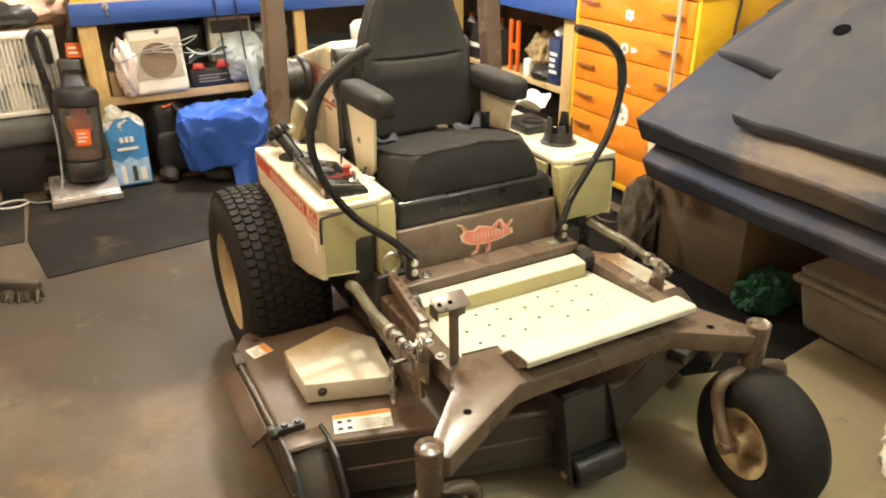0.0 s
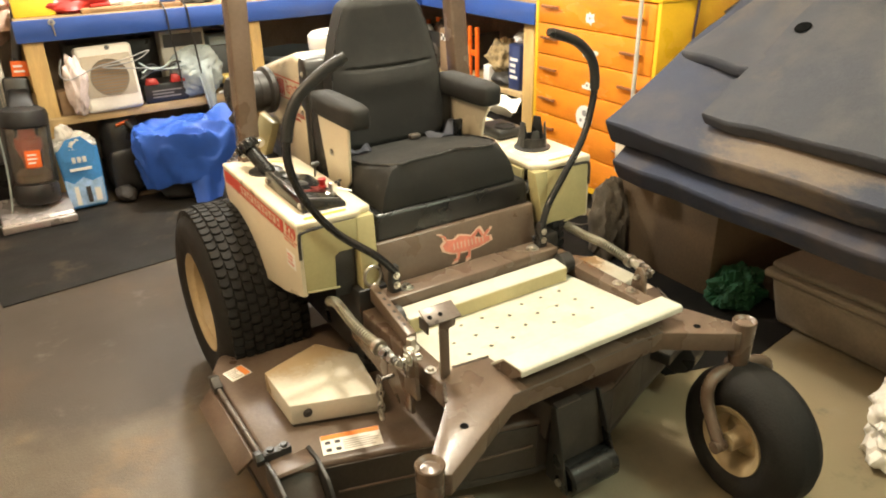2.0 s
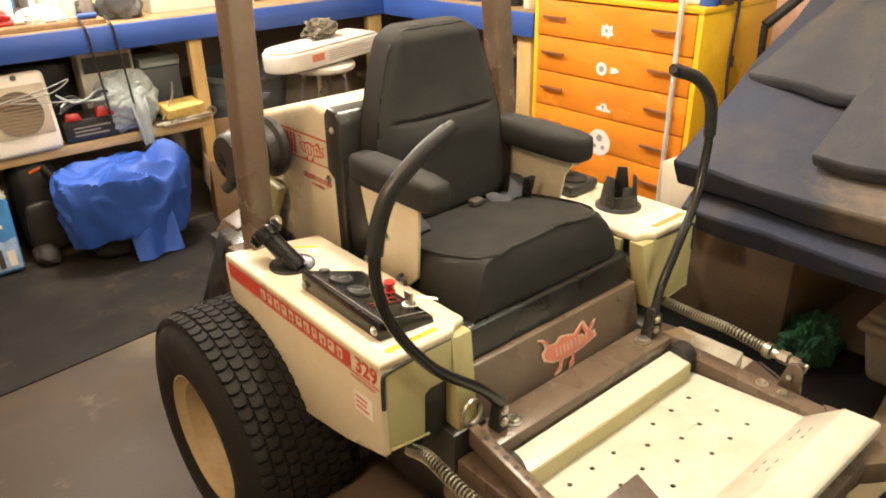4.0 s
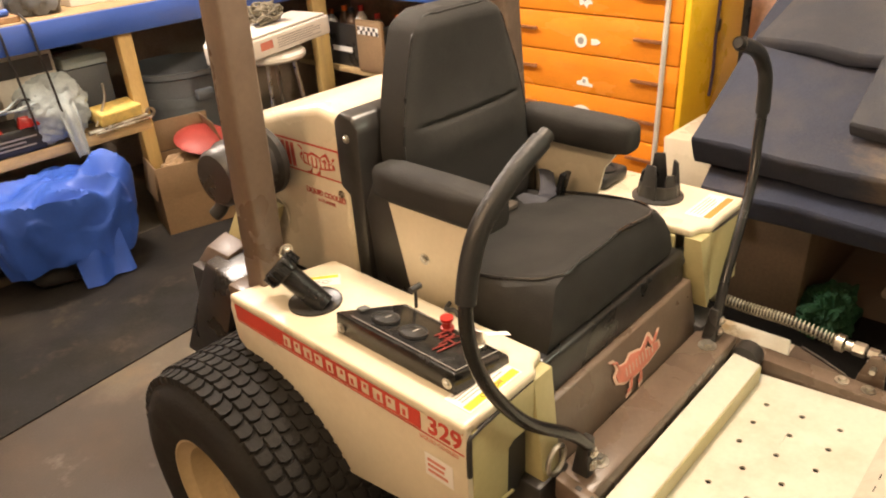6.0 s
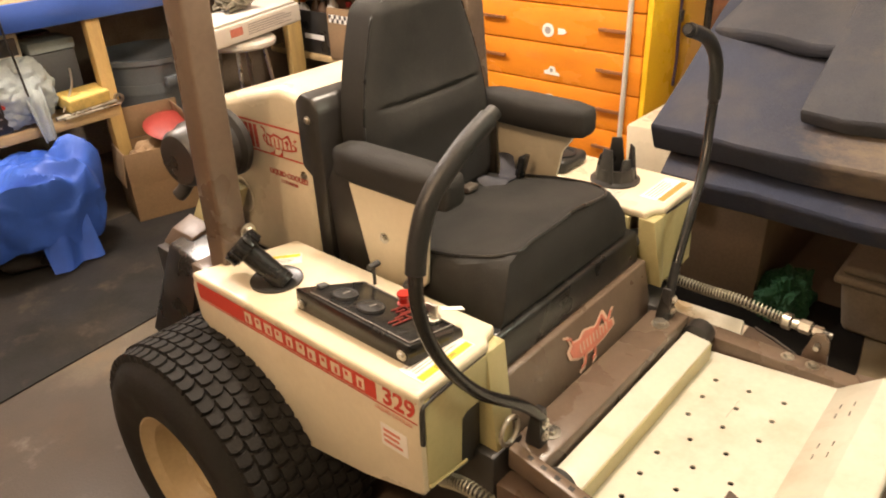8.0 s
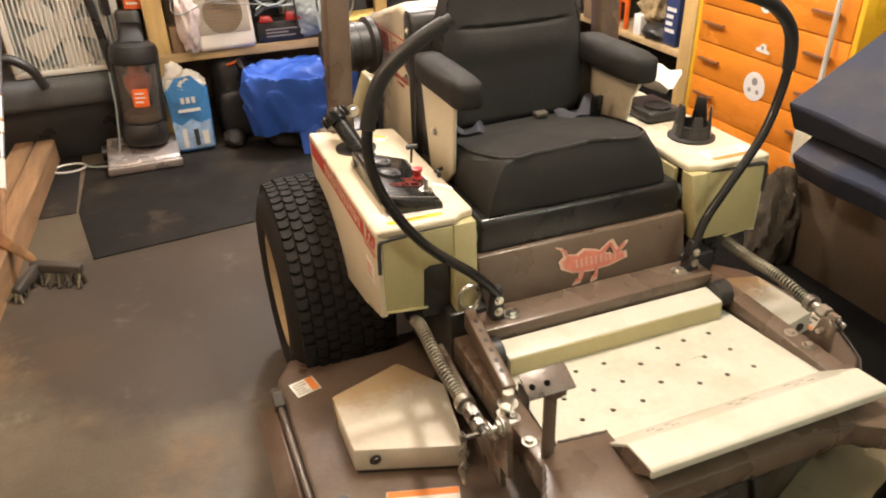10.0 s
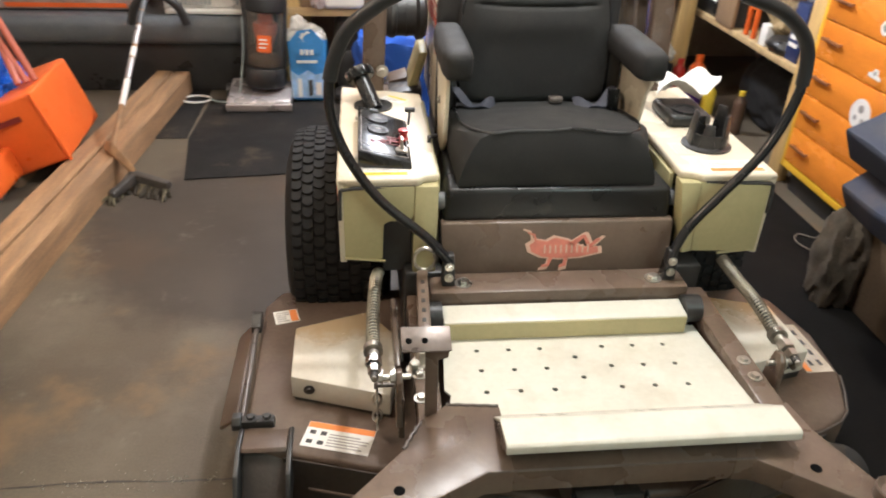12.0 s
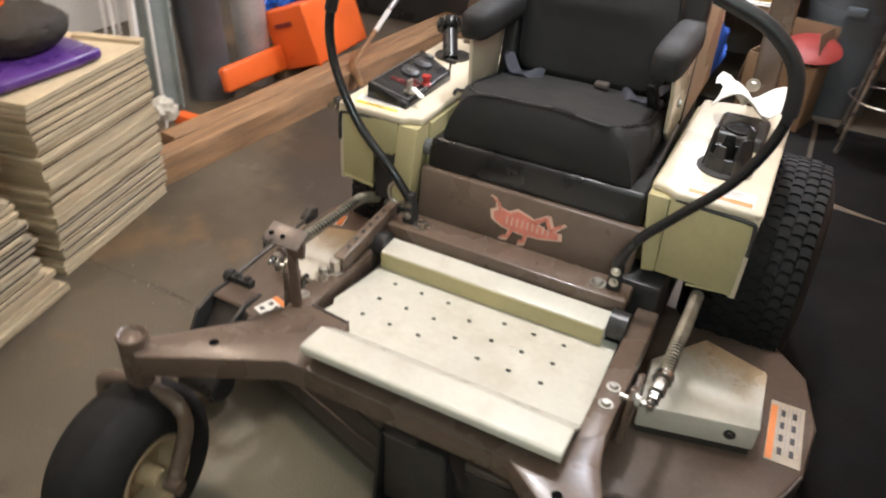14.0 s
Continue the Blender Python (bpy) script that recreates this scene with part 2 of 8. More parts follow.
MATR = pmat("black_runner", (0.006, 0.0053, 0.0045), 0.9, var=0.3, scale=5, bump=0.3, grain=120, dirt=(0.016, 0.0125, 0.009), amount=0.5, dirt_scale=4)
MATR.node_tree.nodes["Principled BSDF"].inputs["Specular IOR Level"].default_value = 0.15
PALEGREY = pmat("pale_cord", (0.22, 0.22, 0.21), 0.6, var=0.1, bump=0)
CLOTH = pmat("grey_cloth", (0.32, 0.37, 0.37), 0.9, var=0.15, scale=8, bump=0.3, grain=150)
GREEN = pmat("green_cloth", (0.008, 0.06, 0.022), 0.85, var=0.25, scale=8, bump=0.3)
NAVYSTRAP = pmat("belt_webbing", (0.035, 0.037, 0.050), 0.7, var=0.15, scale=20, bump=0.3, grain=300)
SPONGE = pmat("yellow_sponge", (0.66, 0.48, 0.14), 0.95, var=0.2, scale=30, bump=0.6, grain=150)
PURPLE = pmat("purple_plastic", (0.085, 0.032, 0.20), 0.35, var=0.2, bump=0.2)
PINK = pmat("pink_insulation", (0.64, 0.43, 0.33), 0.9, var=0.25, scale=5, bump=0.6, grain=40, dirt=(0.8, 0.62, 0.5), amount=0.6)
WALLM = pmat("grimy_wall_board", (0.34, 0.27, 0.20), 0.85, var=0.25, scale=2, bump=0.3, dirt=(0.10, 0.07, 0.05), amount=0.5)
# tones of the unseen walls and ceiling, raised for more bounced fill
SIDEWALL = pmat("bounce_wall_board", (0.62, 0.59, 0.52), 0.9, var=0.15, scale=2, bump=0.2)
CEIL = pmat("bounce_ceiling_board", (0.78, 0.75, 0.67), 0.9, var=0.1, scale=2, bump=0.2)
CLEARP = pmat("smoky_plastic", (0.10, 0.06, 0.04), 0.15, var=0.2, bump=0.02)
SILVER = pmat("silver_plastic", (0.40, 0.37, 0.36), 0.28, metal=0.5, var=0.1, bump=0.03)
BLUEBAG = pmat("light_blue_print", (0.06, 0.26, 0.62), 0.5, var=0.2, scale=5, bump=0.1)


def mixed(m, vector, colour, amount, lo, hi, scale, detail=8, rough=0.65, along=None, spot=None):
    """Blends a second colour into a surface where a noise (and a lean along one axis) runs high."""
    nt = m.node_tree
    b = nt.nodes["Principled BSDF"]
    src = b.inputs["Base Color"].links[0].from_socket
    co = nt.nodes.new("ShaderNodeTexCoord")
    mul = nt.nodes.new("ShaderNodeVectorMath")
    mul.operation = "MULTIPLY"
    mul.inputs[1].default_value = vector
    nt.links.new(co.outputs["Object"], mul.inputs[0])
    n = nt.nodes.new("ShaderNodeTexNoise")
    n.inputs["Scale"].default_value, n.inputs["Detail"].default_value, n.inputs["Roughness"].default_value = scale, detail, rough
    nt.links.new(mul.outputs[0], n.inputs["Vector"])
    val = n.outputs["Fac"]
    if along:
        axis, slope, zero = along
        sep = nt.nodes.new("ShaderNodeSeparateXYZ")
        nt.links.new(co.outputs["Object"], sep.inputs[0])
        ma = nt.nodes.new("ShaderNodeMath")
        ma.operation = "MULTIPLY_ADD"
        ma.inputs[1].default_value, ma.inputs[2].default_value = slope, -slope * zero
        nt.links.new(sep.outputs[axis], ma.inputs[0])
        add = nt.nodes.new("ShaderNodeMath")
        nt.links.new(ma.outputs[0], add.inputs[0])
        nt.links.new(val, add.inputs[1])
        val = add.outputs[0]
    if spot:
        dist = nt.nodes.new("ShaderNodeVectorMath")
        dist.operation = "DISTANCE"
        dist.inputs[1].default_value = spot[:3]
        nt.links.new(co.outputs["Object"], dist.inputs[0])
        far = nt.nodes.new("ShaderNodeMath")
        far.operation = "MULTIPLY_ADD"
        far.inputs[1].default_value, far.inputs[2].default_value = -1 / spot[3], 1.0
        nt.links.new(dist.outputs["Value"], far.inputs[0])
        add = nt.nodes.new("ShaderNodeMath")
        nt.links.new(far.outputs[0], add.inputs[0])
        nt.links.new(val, add.inputs[1])
        val = add.outputs[0]
    r = nt.nodes.new("ShaderNodeMapRange")
    r.interpolation_type = "SMOOTHSTEP"
    r.inputs["From Min"].default_value, r.inputs["From Max"].default_value, r.inputs["To Max"].default_value = lo, hi, amount
    nt.links.new(val, r.inputs["Value"])
    mix = nt.nodes.new("ShaderNodeMix")
    mix.data_type = "RGBA"
    mix.inputs["B"].default_value = (*colour, 1)
    nt.links.new(r.outputs[0], mix.inputs["Factor"])
    nt.links.new(src, mix.inputs["A"])
    nt.links.new(mix.outputs["Result"], b.inputs["Base Color"])
    return m


# scuffs, scratches and grime
mixed(CREAM_D, (1, 1, 1), (0.34, 0.29, 0.20), 0.45, 0.60, 0.74, 16, 9, 0.75)
mixed(CREAM_D, (1, 9, 1), (0.26, 0.21, 0.14), 0.4, 0.66, 0.76, 14, 6, 0.7)
mixed(BROWN, (1, 1, 1), (0.26, 0.21, 0.165), 0.55, 0.655, 0.74, 26, 8, 0.75)
mixed(BROWN, (1, 12, 12), (0.30, 0.25, 0.20), 0.45, 0.69, 0.76, 9, 5, 0.7)
mixed(DECK, (1, 1, 1), (0.22, 0.18, 0.14), 0.5, 0.62, 0.74, 14, 8, 0.75)
mixed(VINYL, (1, 1, 1), (0.060, 0.055, 0.050), 0.4, 0.60, 0.76, 11, 8, 0.7)
mixed(ORANGE_P, (1, 1, 1), (0.42, 0.09, 0.02), 0.4, 0.60, 0.74, 18, 8, 0.7)
mixed(FOAM_B, (2.2, 0.5, 2.2), (0.115, 0.085, 0.062), 0.55, 0.54, 0.68, 1.1, 7, 0.65)
mixed(FOAM_C, (1.5, 0.6, 1), (0.20, 0.150, 0.10), 0.75, 0.86, 1.2, 5.0, 9, 0.75, spot=(1.00, -0.35, 0.78, 0.55))
mixed(MATB, (1, 1, 1), (0.075, 0.055, 0.036), 0.6, 0.54, 0.70, 4.5, 9, 0.7)
mixed(FOAM, (1, 1, 1), (0.085, 0.074, 0.064), 0.6, 0.52, 0.66, 2.6, 7, 0.65)
# rust run down from the rear of the belt covers
mixed(COVER, (1, 1, 1), (0.46, 0.30, 0.12), 0.7, 0.50, 0.80, 6, along=(1, 2.8, -0.185))


def floor_material():
    """Stained, worn concrete: brown ground, greyish worn patches, dark oil spots, pale scuffs and cracks, and
    painted-in lit patches.
    """
    m = pmat("concrete_floor", (0.099, 0.079, 0.052), 0.58, var=0.22, scale=1.6, bump=0.25, grain=140, dirt=(0.075, 0.05, 0.032), amount=0.6, dirt_scale=1.3)
    mixed(m, (1, 1, 1), (0.138, 0.112, 0.079), 0.75, 0.50, 0.66, 1.1, 6)
    mixed(m, (1, 1, 1), (0.17, 0.108, 0.052), 0.8, 0.52, 0.66, 1.7, 5)
    # darker round patch to the left of the mower
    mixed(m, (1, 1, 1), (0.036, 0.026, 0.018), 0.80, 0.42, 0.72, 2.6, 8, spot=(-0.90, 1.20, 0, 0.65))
    # two pale patches painted in for the lit floor before the mower
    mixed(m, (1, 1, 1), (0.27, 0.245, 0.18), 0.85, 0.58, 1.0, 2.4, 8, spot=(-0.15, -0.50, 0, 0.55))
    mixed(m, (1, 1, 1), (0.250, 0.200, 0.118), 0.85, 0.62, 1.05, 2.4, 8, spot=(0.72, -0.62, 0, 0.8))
    mixed(m, (1, 1, 1), (0.035, 0.026, 0.018), 0.7, 0.60, 0.72, 3.1, 8)
    mixed(m, (1, 1, 1), (0.24, 0.215, 0.17), 0.35, 0.57, 0.74, 6.0, 9, 0.72)
    mixed(m, (1, 2.5, 1), (0.32, 0.295, 0.245), 0.4, 0.65, 0.76, 22.0, 6, 0.8)
    return m


FLOOR = floor_material()
GRIT = pmat("pale_grit", (0.30, 0.275, 0.22), 0.9, var=0.3, scale=40, bump=0)


# ---- mesh helpers ----
def bm_join(*bms):
    out = bmesh.new()
    for b in bms:
        me = bpy.data.meshes.new("tmp")
        b.to_mesh(me)
        out.from_mesh(me)
        bpy.data.meshes.remove(me)
        b.free()
    return out


def soften(bm, width, seg=2, angle=30):
    if width:
        edges = [e for e in bm.edges if len(e.link_faces) == 2 and e.calc_face_angle(0) > radians(angle)]
        bmesh.ops.bevel(bm, geom=edges, offset=width, segments=seg, profile=0.5, affect="EDGES", clamp_overlap=True)
    return bm


def box(x0, x1, y0, y1, z0, z1, bev=0.004, seg=2):
    bm = bmesh.new()
    bmesh.ops.create_cube(bm, size=1)
    for v in bm.verts:
        v.co = Vector(((x0 + x1) / 2 + v.co.x * (x1 - x0), (y0 + y1) / 2 + v.co.y * (y1 - y0), (z0 + z1) / 2 + v.co.z * (z1 - z0)))
    return soften(bm, bev, seg)


def prism(poly, axis, a, b, bev=0.004, seg=2):
    """A flat outline pushed along an axis from a to b. Outline: (y, z) for x, (x, z) for y, (x, y) for z."""
    put = {"x": lambda p, d: (d, p[0], p[1]), "y": lambda p, d: (p[0], d, p[1]), "z": lambda p, d: (p[0], p[1], d)}[axis]
    bm = bmesh.new()
    lo, hi = [bm.verts.new(put(p, a)) for p in poly], [bm.verts.new(put(p, b)) for p in poly]
    bm.faces.new(lo)
    bm.faces.new(hi)
    for i in range(len(poly)):
        j = (i + 1) % len(poly)
        bm.faces.new((lo[i], lo[j], hi[j], hi[i]))
    bmesh.ops.recalc_face_normals(bm, faces=bm.faces)
    return soften(bm, bev, seg)


def hexa(pts, bev=0.004, seg=2):
    """A block from eight corners: four below in turn, four above in turn."""
    bm = bmesh.new()
    v = [bm.verts.new(p) for p in pts]
    for f in ((0, 1, 2, 3), (4, 5, 6, 7), (0, 1, 5, 4), (1, 2, 6, 5), (2, 3, 7, 6), (3, 0, 4, 7)):
        bm.faces.new([v[i] for i in f])
    bmesh.ops.recalc_face_normals(bm, faces=bm.faces)
    return soften(bm, bev, seg)


def smooth_line(pts, per=6):
    """A rounded line through the points."""
    pts = [Vector(p) for p in pts]
    out = []
    for i in range(len(pts) - 1):
        p0, p1, p2, p3 = pts[max(i - 1, 0)], pts[i], pts[i + 1], pts[min(i + 2, len(pts) - 1)]
        for k in range(per):
            t = k / per
            out.append(0.5 * (2 * p1 + (p2 - p0) * t + (2 * p0 - 5 * p1 + 4 * p2 - p3) * t * t + (3 * p1 - p0 - 3 * p2 + p3) * t ** 3))
    return out + [pts[-1]]


def tube(pts, r, n=12, per=6, caps=True):
    """A round bar along a rounded line; r is one radius or one for each end."""
    line = smooth_line(pts, per) if per > 1 else [Vector(p) for p in pts]
    bm = bmesh.new()
    up = Vector((0, 0, 1))
    rings = []
    side = None
    for i, p in enumerate(line):
        d = (line[min(i + 1, len(line) - 1)] - line[max(i - 1, 0)]).normalized()
        if side is None:
            side = d.cross(up if abs(d.z) < 0.9 else Vector((1, 0, 0))).normalized()
        side = (side - d * side.dot(d)).normalized()
        other = d.cross(side)
        rad = r if not isinstance(r, (tuple, list)) else r[0] + (r[1] - r[0]) * i / (len(line) - 1)
        rings.append([bm.verts.new(p + rad * (math.cos(a) * side + math.sin(a) * other)) for a in [2 * math.pi * k / n for k in range(n)]])
    for a, b in zip(rings, rings[1:]):
        for k in range(n):
            bm.faces.new((a[k], a[(k + 1) % n], b[(k + 1) % n], b[k]))
    if caps:
        bm.faces.new(rings[0])
        bm.faces.new(rings[-1])
    bmesh.ops.recalc_face_normals(bm, faces=bm.faces)
    return bm


def rod(p0, p1, r, n=14):
    return tube([p0, p1], r, n, per=1)


def lathe(profile, n=32, m=Matrix()):
    """A turned body about its own z axis, from (radius, height) pairs, laid at the pose m."""
    bm = bmesh.new()
    rings = []
    for rad, h in profile:
        if rad < 1e-6:
            rings.append([bm.verts.new(m @ Vector((0, 0, h)))])
        else:
            rings.append([bm.verts.new(m @ Vector((rad * math.cos(2 * math.pi * k / n), rad * math.sin(2 * math.pi * k / n), h))) for k in range(n)])
    for a, b in zip(rings, rings[1:]):
        for k in range(n):
            l = (k + 1) % n
            if len(a) == 1 and len(b) > 1:
                bm.faces.new((a[0], b[k], b[l]))
            elif len(b) == 1 and len(a) > 1:
                bm.faces.new((a[k], a[l], b[0]))
            elif len(a) > 1:
                bm.faces.new((a[k], a[l], b[l], b[k]))
    bmesh.ops.recalc_face_normals(bm, faces=bm.faces)
    return bm


def wound(pts, radius, wire, turns, n=7):
    """A wound wire about a rounded line."""
    line = smooth_line(pts, 24)
    out = []
    steps = turns * 8
    for k in range(steps + 1):
        f = k / steps * (len(line) - 1)
        i = min(int(f), len(line) - 2)
        d = (line[i + 1] - line[i]).normalized()
        s = d.cross(Vector((0, 0, 1))).normalized()
        a = 2 * math.pi * k / 8
        out.append(line[i].lerp(line[i + 1], f - i) + radius * (math.cos(a) * s + math.sin(a) * d.cross(s)))
    return tube(out, wire, n, per=1)


def sheet(nx, ny, f, thick=0.0):
    """A sheet of nx by ny cells whose points are f(u, v), u and v from 0 to 1."""
    bm = bmesh.new()
    g = [[bm.verts.new(f(i / nx, j / ny)) for j in range(ny + 1)] for i in range(nx + 1)]
    for i in range(nx):
        for j in range(ny):
            bm.faces.new((g[i][j], g[i + 1][j], g[i + 1][j + 1], g[i][j + 1]))
    bmesh.ops.recalc_face_normals(bm, faces=bm.faces)
    if thick:
        bmesh.ops.solidify(bm, geom=bm.faces[:], thickness=thick)
    return bm


def lump(centre, size, seed=0, rough=0.25, freq=2.0, sub=4, flat=None):
    """An uneven rounded heap (cloth, bags)."""
    bm = bmesh.new()
    bmesh.ops.create_icosphere(bm, subdivisions=sub, radius=1)
    for v in bm.verts:
        d = v.co.normalized()
        q = d * freq + Vector((seed * 3.1, seed * 1.7, seed))
        k = 1 + rough * (noise.noise(q) + 0.55 * abs(noise.noise(q * 2.3)) + 0.35 * noise.noise(q * 4.7))
        v.co = Vector((centre[0] + d.x * k * size[0], centre[1] + d.y * k * size[1], centre[2] + d.z * k * size[2]))
        if flat is not None and v.co.z < flat:
            v.co.z = flat
    return bm


def moved(bm, m):
    bm.transform(m)
    return bm


def pillow(x0, x1, y0, y1, z0, z1, bev=0.03, puff=0.01, seed=0):
    """A padded block with swollen faces."""
    bm = box(x0, x1, y0, y1, z0, z1, 0)
    bmesh.ops.subdivide_edges(bm, edges=bm.edges[:], cuts=6, use_grid_fill=True)
    c = Vector(((x0 + x1) / 2, (y0 + y1) / 2, (z0 + z1) / 2))
    h = Vector(((x1 - x0) / 2, (y1 - y0) / 2, (z1 - z0) / 2))
    for v in bm.verts:
        u = [(v.co[i] - c[i]) / h[i] for i in range(3)]
        inner = Vector([max(-(h[i] - bev), min(h[i] - bev, v.co[i] - c[i])) for i in range(3)])
        d = v.co - c - inner
        if d.length > 1e-6:
            d = d.normalized() * bev
        w = [math.cos(a * math.pi / 2) for a in u]
        s = puff * Vector((u[0] * w[1] * w[2], u[1] * w[0] * w[2], u[2] * w[0] * w[1]))
        s += 0.15 * puff * noise.noise_vector(v.co * 9 + Vector((seed, 0, 0)))
        v.co = c + inner + d + s
    return bm


def to_mesh(name, bm, material, angle=38):
    me = bpy.data.meshes.new(name)
    bm.to_mesh(me)
    bm.free()
    me.materials.append(material)
    me.polygons.foreach_set("use_smooth", [True] * len(me.polygons))
    me.set_sharp_from_angle(angle=radians(angle))
    return me


def thing(name, place, label, category, group="", kind=""):
    ob = new(name)
    ob.empty_display_size = 0.05
    ob.location = place
    return tagged(ob, label, category, group, kind)


def part(name, bm, material, parent, label=""):
    """One mesh, given in world metres, under a thing or a part."""
    ob = new(name, to_mesh(name, bm, material))
    up = Vector()
    p = parent
    while p:
        up += p.location
        p = p.parent
    ob.parent = parent
    ob.location = (0, 0, 0)
    ob.data.transform(Matrix.Translation(-up))
    return tagged(ob, label)


def solid(name, bm, material, label, category, group="", kind=""):
    """A thing or a piece of the setting that is one mesh."""
    return tagged(new(name, to_mesh(name, bm, material)), label, category, group, kind)


def lettering(words, size, m, depth=0.0006, bold=0.0):
    """Flat raised letters in the built-in type, laid at the pose m, as a bmesh."""
    cu = bpy.data.curves.new("letters", "FONT")
    cu.body, cu.size, cu.extrude, cu.align_x, cu.align_y = words, size, depth, "CENTER", "CENTER"
    cu.offset = bold
    ob = bpy.data.objects.new("letters", cu)
    me = bpy.data.meshes.new_from_object(ob)
    bm = bmesh.new()
    bm.from_mesh(me)
    bm.transform(m)
    bpy.data.objects.remove(ob)
    bpy.data.curves.remove(cu)
    bpy.data.meshes.remove(me)
    return bm


def slab(m, w, h, x=0.0, y=0.0, t=0.0008):
    """A thin flat patch w by h at (x, y) of the pose m's plane."""
    return moved(box(x - w / 2, x + w / 2, y - h / 2, y + h / 2, 0, t, 0), m)


def bars(m, w, h, rows, fill=0.55, seed=0, x=0.0, y=0.0, t=0.0012):
    """Lines of unreadable print as plain bars."""
    rnd = random.Random(seed)
    out = []
    for k in range(rows):
        ln = w * rnd.uniform(0.7, 1.0)
        out.append(slab(m, ln, h / rows * fill, x - w / 2 + ln / 2, y + h / 2 - (k + 0.5) * h / rows, t))
    return bm_join(*out)


def frame_pose(o, xaxis, yaxis):
    """A pose at o with its x and y along the two directions."""
    xa = Vector(xaxis).normalized()
    za = xa.cross(Vector(yaxis)).normalized()
    ya = za.cross(xa)
    return Matrix.Translation(o) @ Matrix((xa, ya, za)).transposed().to_4x4()

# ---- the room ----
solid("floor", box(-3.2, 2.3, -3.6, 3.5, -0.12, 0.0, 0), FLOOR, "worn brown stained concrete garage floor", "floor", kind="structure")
solid("wall_back", box(-3.2, 2.3, 3.5, 3.65, -0.12, 2.6, 0), WALLM, "dark grimy board wall behind the workbench", "wall", kind="structure")
solid("wall_right", box(2.3, 2.45, -3.75, 3.65, -0.12, 2.6, 0), PINK, "wall with pinkish insulation between the studs", "wall", kind="structure")
# left wall, front wall and ceiling: unseen, added to bounce lamp light
solid("wall_left", box(-3.35, -3.2, -3.75, 3.65, -0.12, 2.6, 0), SIDEWALL, "unseen grey garage wall, pale to bounce light", "wall", kind="structure")
solid("wall_front", box(-3.2, 2.3, -3.75, -3.6, -0.12, 2.6, 0), SIDEWALL, "unseen plain grey garage wall, pale to bounce light", "wall", kind="structure")
solid("ceiling", box(-3.35, 2.45, -3.75, 3.65, 2.6, 2.7, 0), CEIL, "unseen plain garage ceiling, pale to bounce light", "ceiling", kind="structure")


joint = bmesh.new()
prev = None
for k in range(61):
    x = -3.15 + 0.055 * k
    y = -0.055 + 0.016 * noise.noise(Vector((x * 3.1, 0, 0))) + 0.006 * noise.noise(Vector((x * 17, 2, 0)))
    w = 0.0022 + 0.0018 * noise.noise(Vector((x * 9, 5, 0)))
    pair = (joint.verts.new((x, y - w, 0.0008)), joint.verts.new((x, y + w, 0.0008)))
    if prev:
        joint.faces.new((prev[0], pair[0], pair[1], prev[1]))
    prev = pair
solid("floor_crack", joint, DARK, "dark ragged crack across the concrete floor", "crack", kind="structure")
grit = bmesh.new()
rnd = random.Random(77)
for k in range(230):
    x = rnd.gauss(-0.95, 0.22)
    y = -0.055 + rnd.gauss(0, 0.045) * rnd.random()
    if k % 4 == 0:
        x, y = rnd.uniform(-1.6, 0.9), rnd.uniform(-1.3, 0.0)
    s = rnd.uniform(0.0010, 0.0052) * rnd.random() * (1.0 if k % 4 else 0.6)
    a = rnd.uniform(0, 6.3)
    base = [grit.verts.new((x + s * math.cos(a + q * 2.1) * rnd.uniform(0.7, 1.8), y + s * math.sin(a + q * 2.1) * rnd.uniform(0.7, 1.5), 0.0004)) for q in range(3)]
    tip = grit.verts.new((x, y, s * 0.9))
    for q in range(3):
        grit.faces.new((base[q], base[(q + 1) % 3], tip))
solid("floor_grit", grit, GRIT, "pale crumbs of grit along the floor crack", "grit", kind="stuff")


# unseen fittings, added where the four lamps hang
def added_ceiling_rose(x, y):
    t = thing("added_ceiling_rose", (x, y, 2.6), "unseen white ceiling rose added above a lamp", "lamp")
    part("ceiling_rose", lathe([(0, 2.6), (0.055, 2.6), (0.05, 2.575), (0.03, 2.565), (0.028, 2.51), (0, 2.51)], 24, Matrix.Translation((x, y, 0))), WHITE, t)


added_ceiling_rose(0.10, 0.25)
added_ceiling_rose(0.0, 2.45)
added_ceiling_rose(-1.65, 0.02)
added_ceiling_rose(0.95, -1.95)


def rubber_mat(name, poly, label, z=0.006):
    solid(name, prism(poly, "z", 0.0, z, 0.002), MATB, label, "floor mat")


rubber_mat("floor_mat", [(-1.205, 1.61), (0.62, 1.80), (0.62, 2.62), (-1.26, 2.62), (-1.275, 2.07)], "large black rubber floor mat behind the mower")
rubber_mat("floor_mat", [(-1.285, 2.075), (-1.45, 2.075), (-1.45, 2.9), (-1.285, 2.9)], "small dark mat beside the large one", 0.005)
solid("floor_mat", prism([(0.64, -0.20), (0.98, -0.30), (1.38, -0.24), (1.37, 1.62), (1.02, 1.67), (0.64, 1.72)], "z", 0.0, 0.004, 0.002), MATR, "black rubber runner beside the drawer chest", "floor mat")
solid("floor_mat", prism([(0.64, 1.79), (1.00, 1.685), (1.37, 1.625), (1.36, 2.6), (0.64, 2.6)], "z", 0.0, 0.004, 0.002), MATR, "black rubber mat under the corner of the bench", "floor mat")


# ---- the mower ----
mower = thing("zero_turn_mower", (0, 0.2, 0), "brown and cream ride-on mower with black seat, steering levers", "mower")


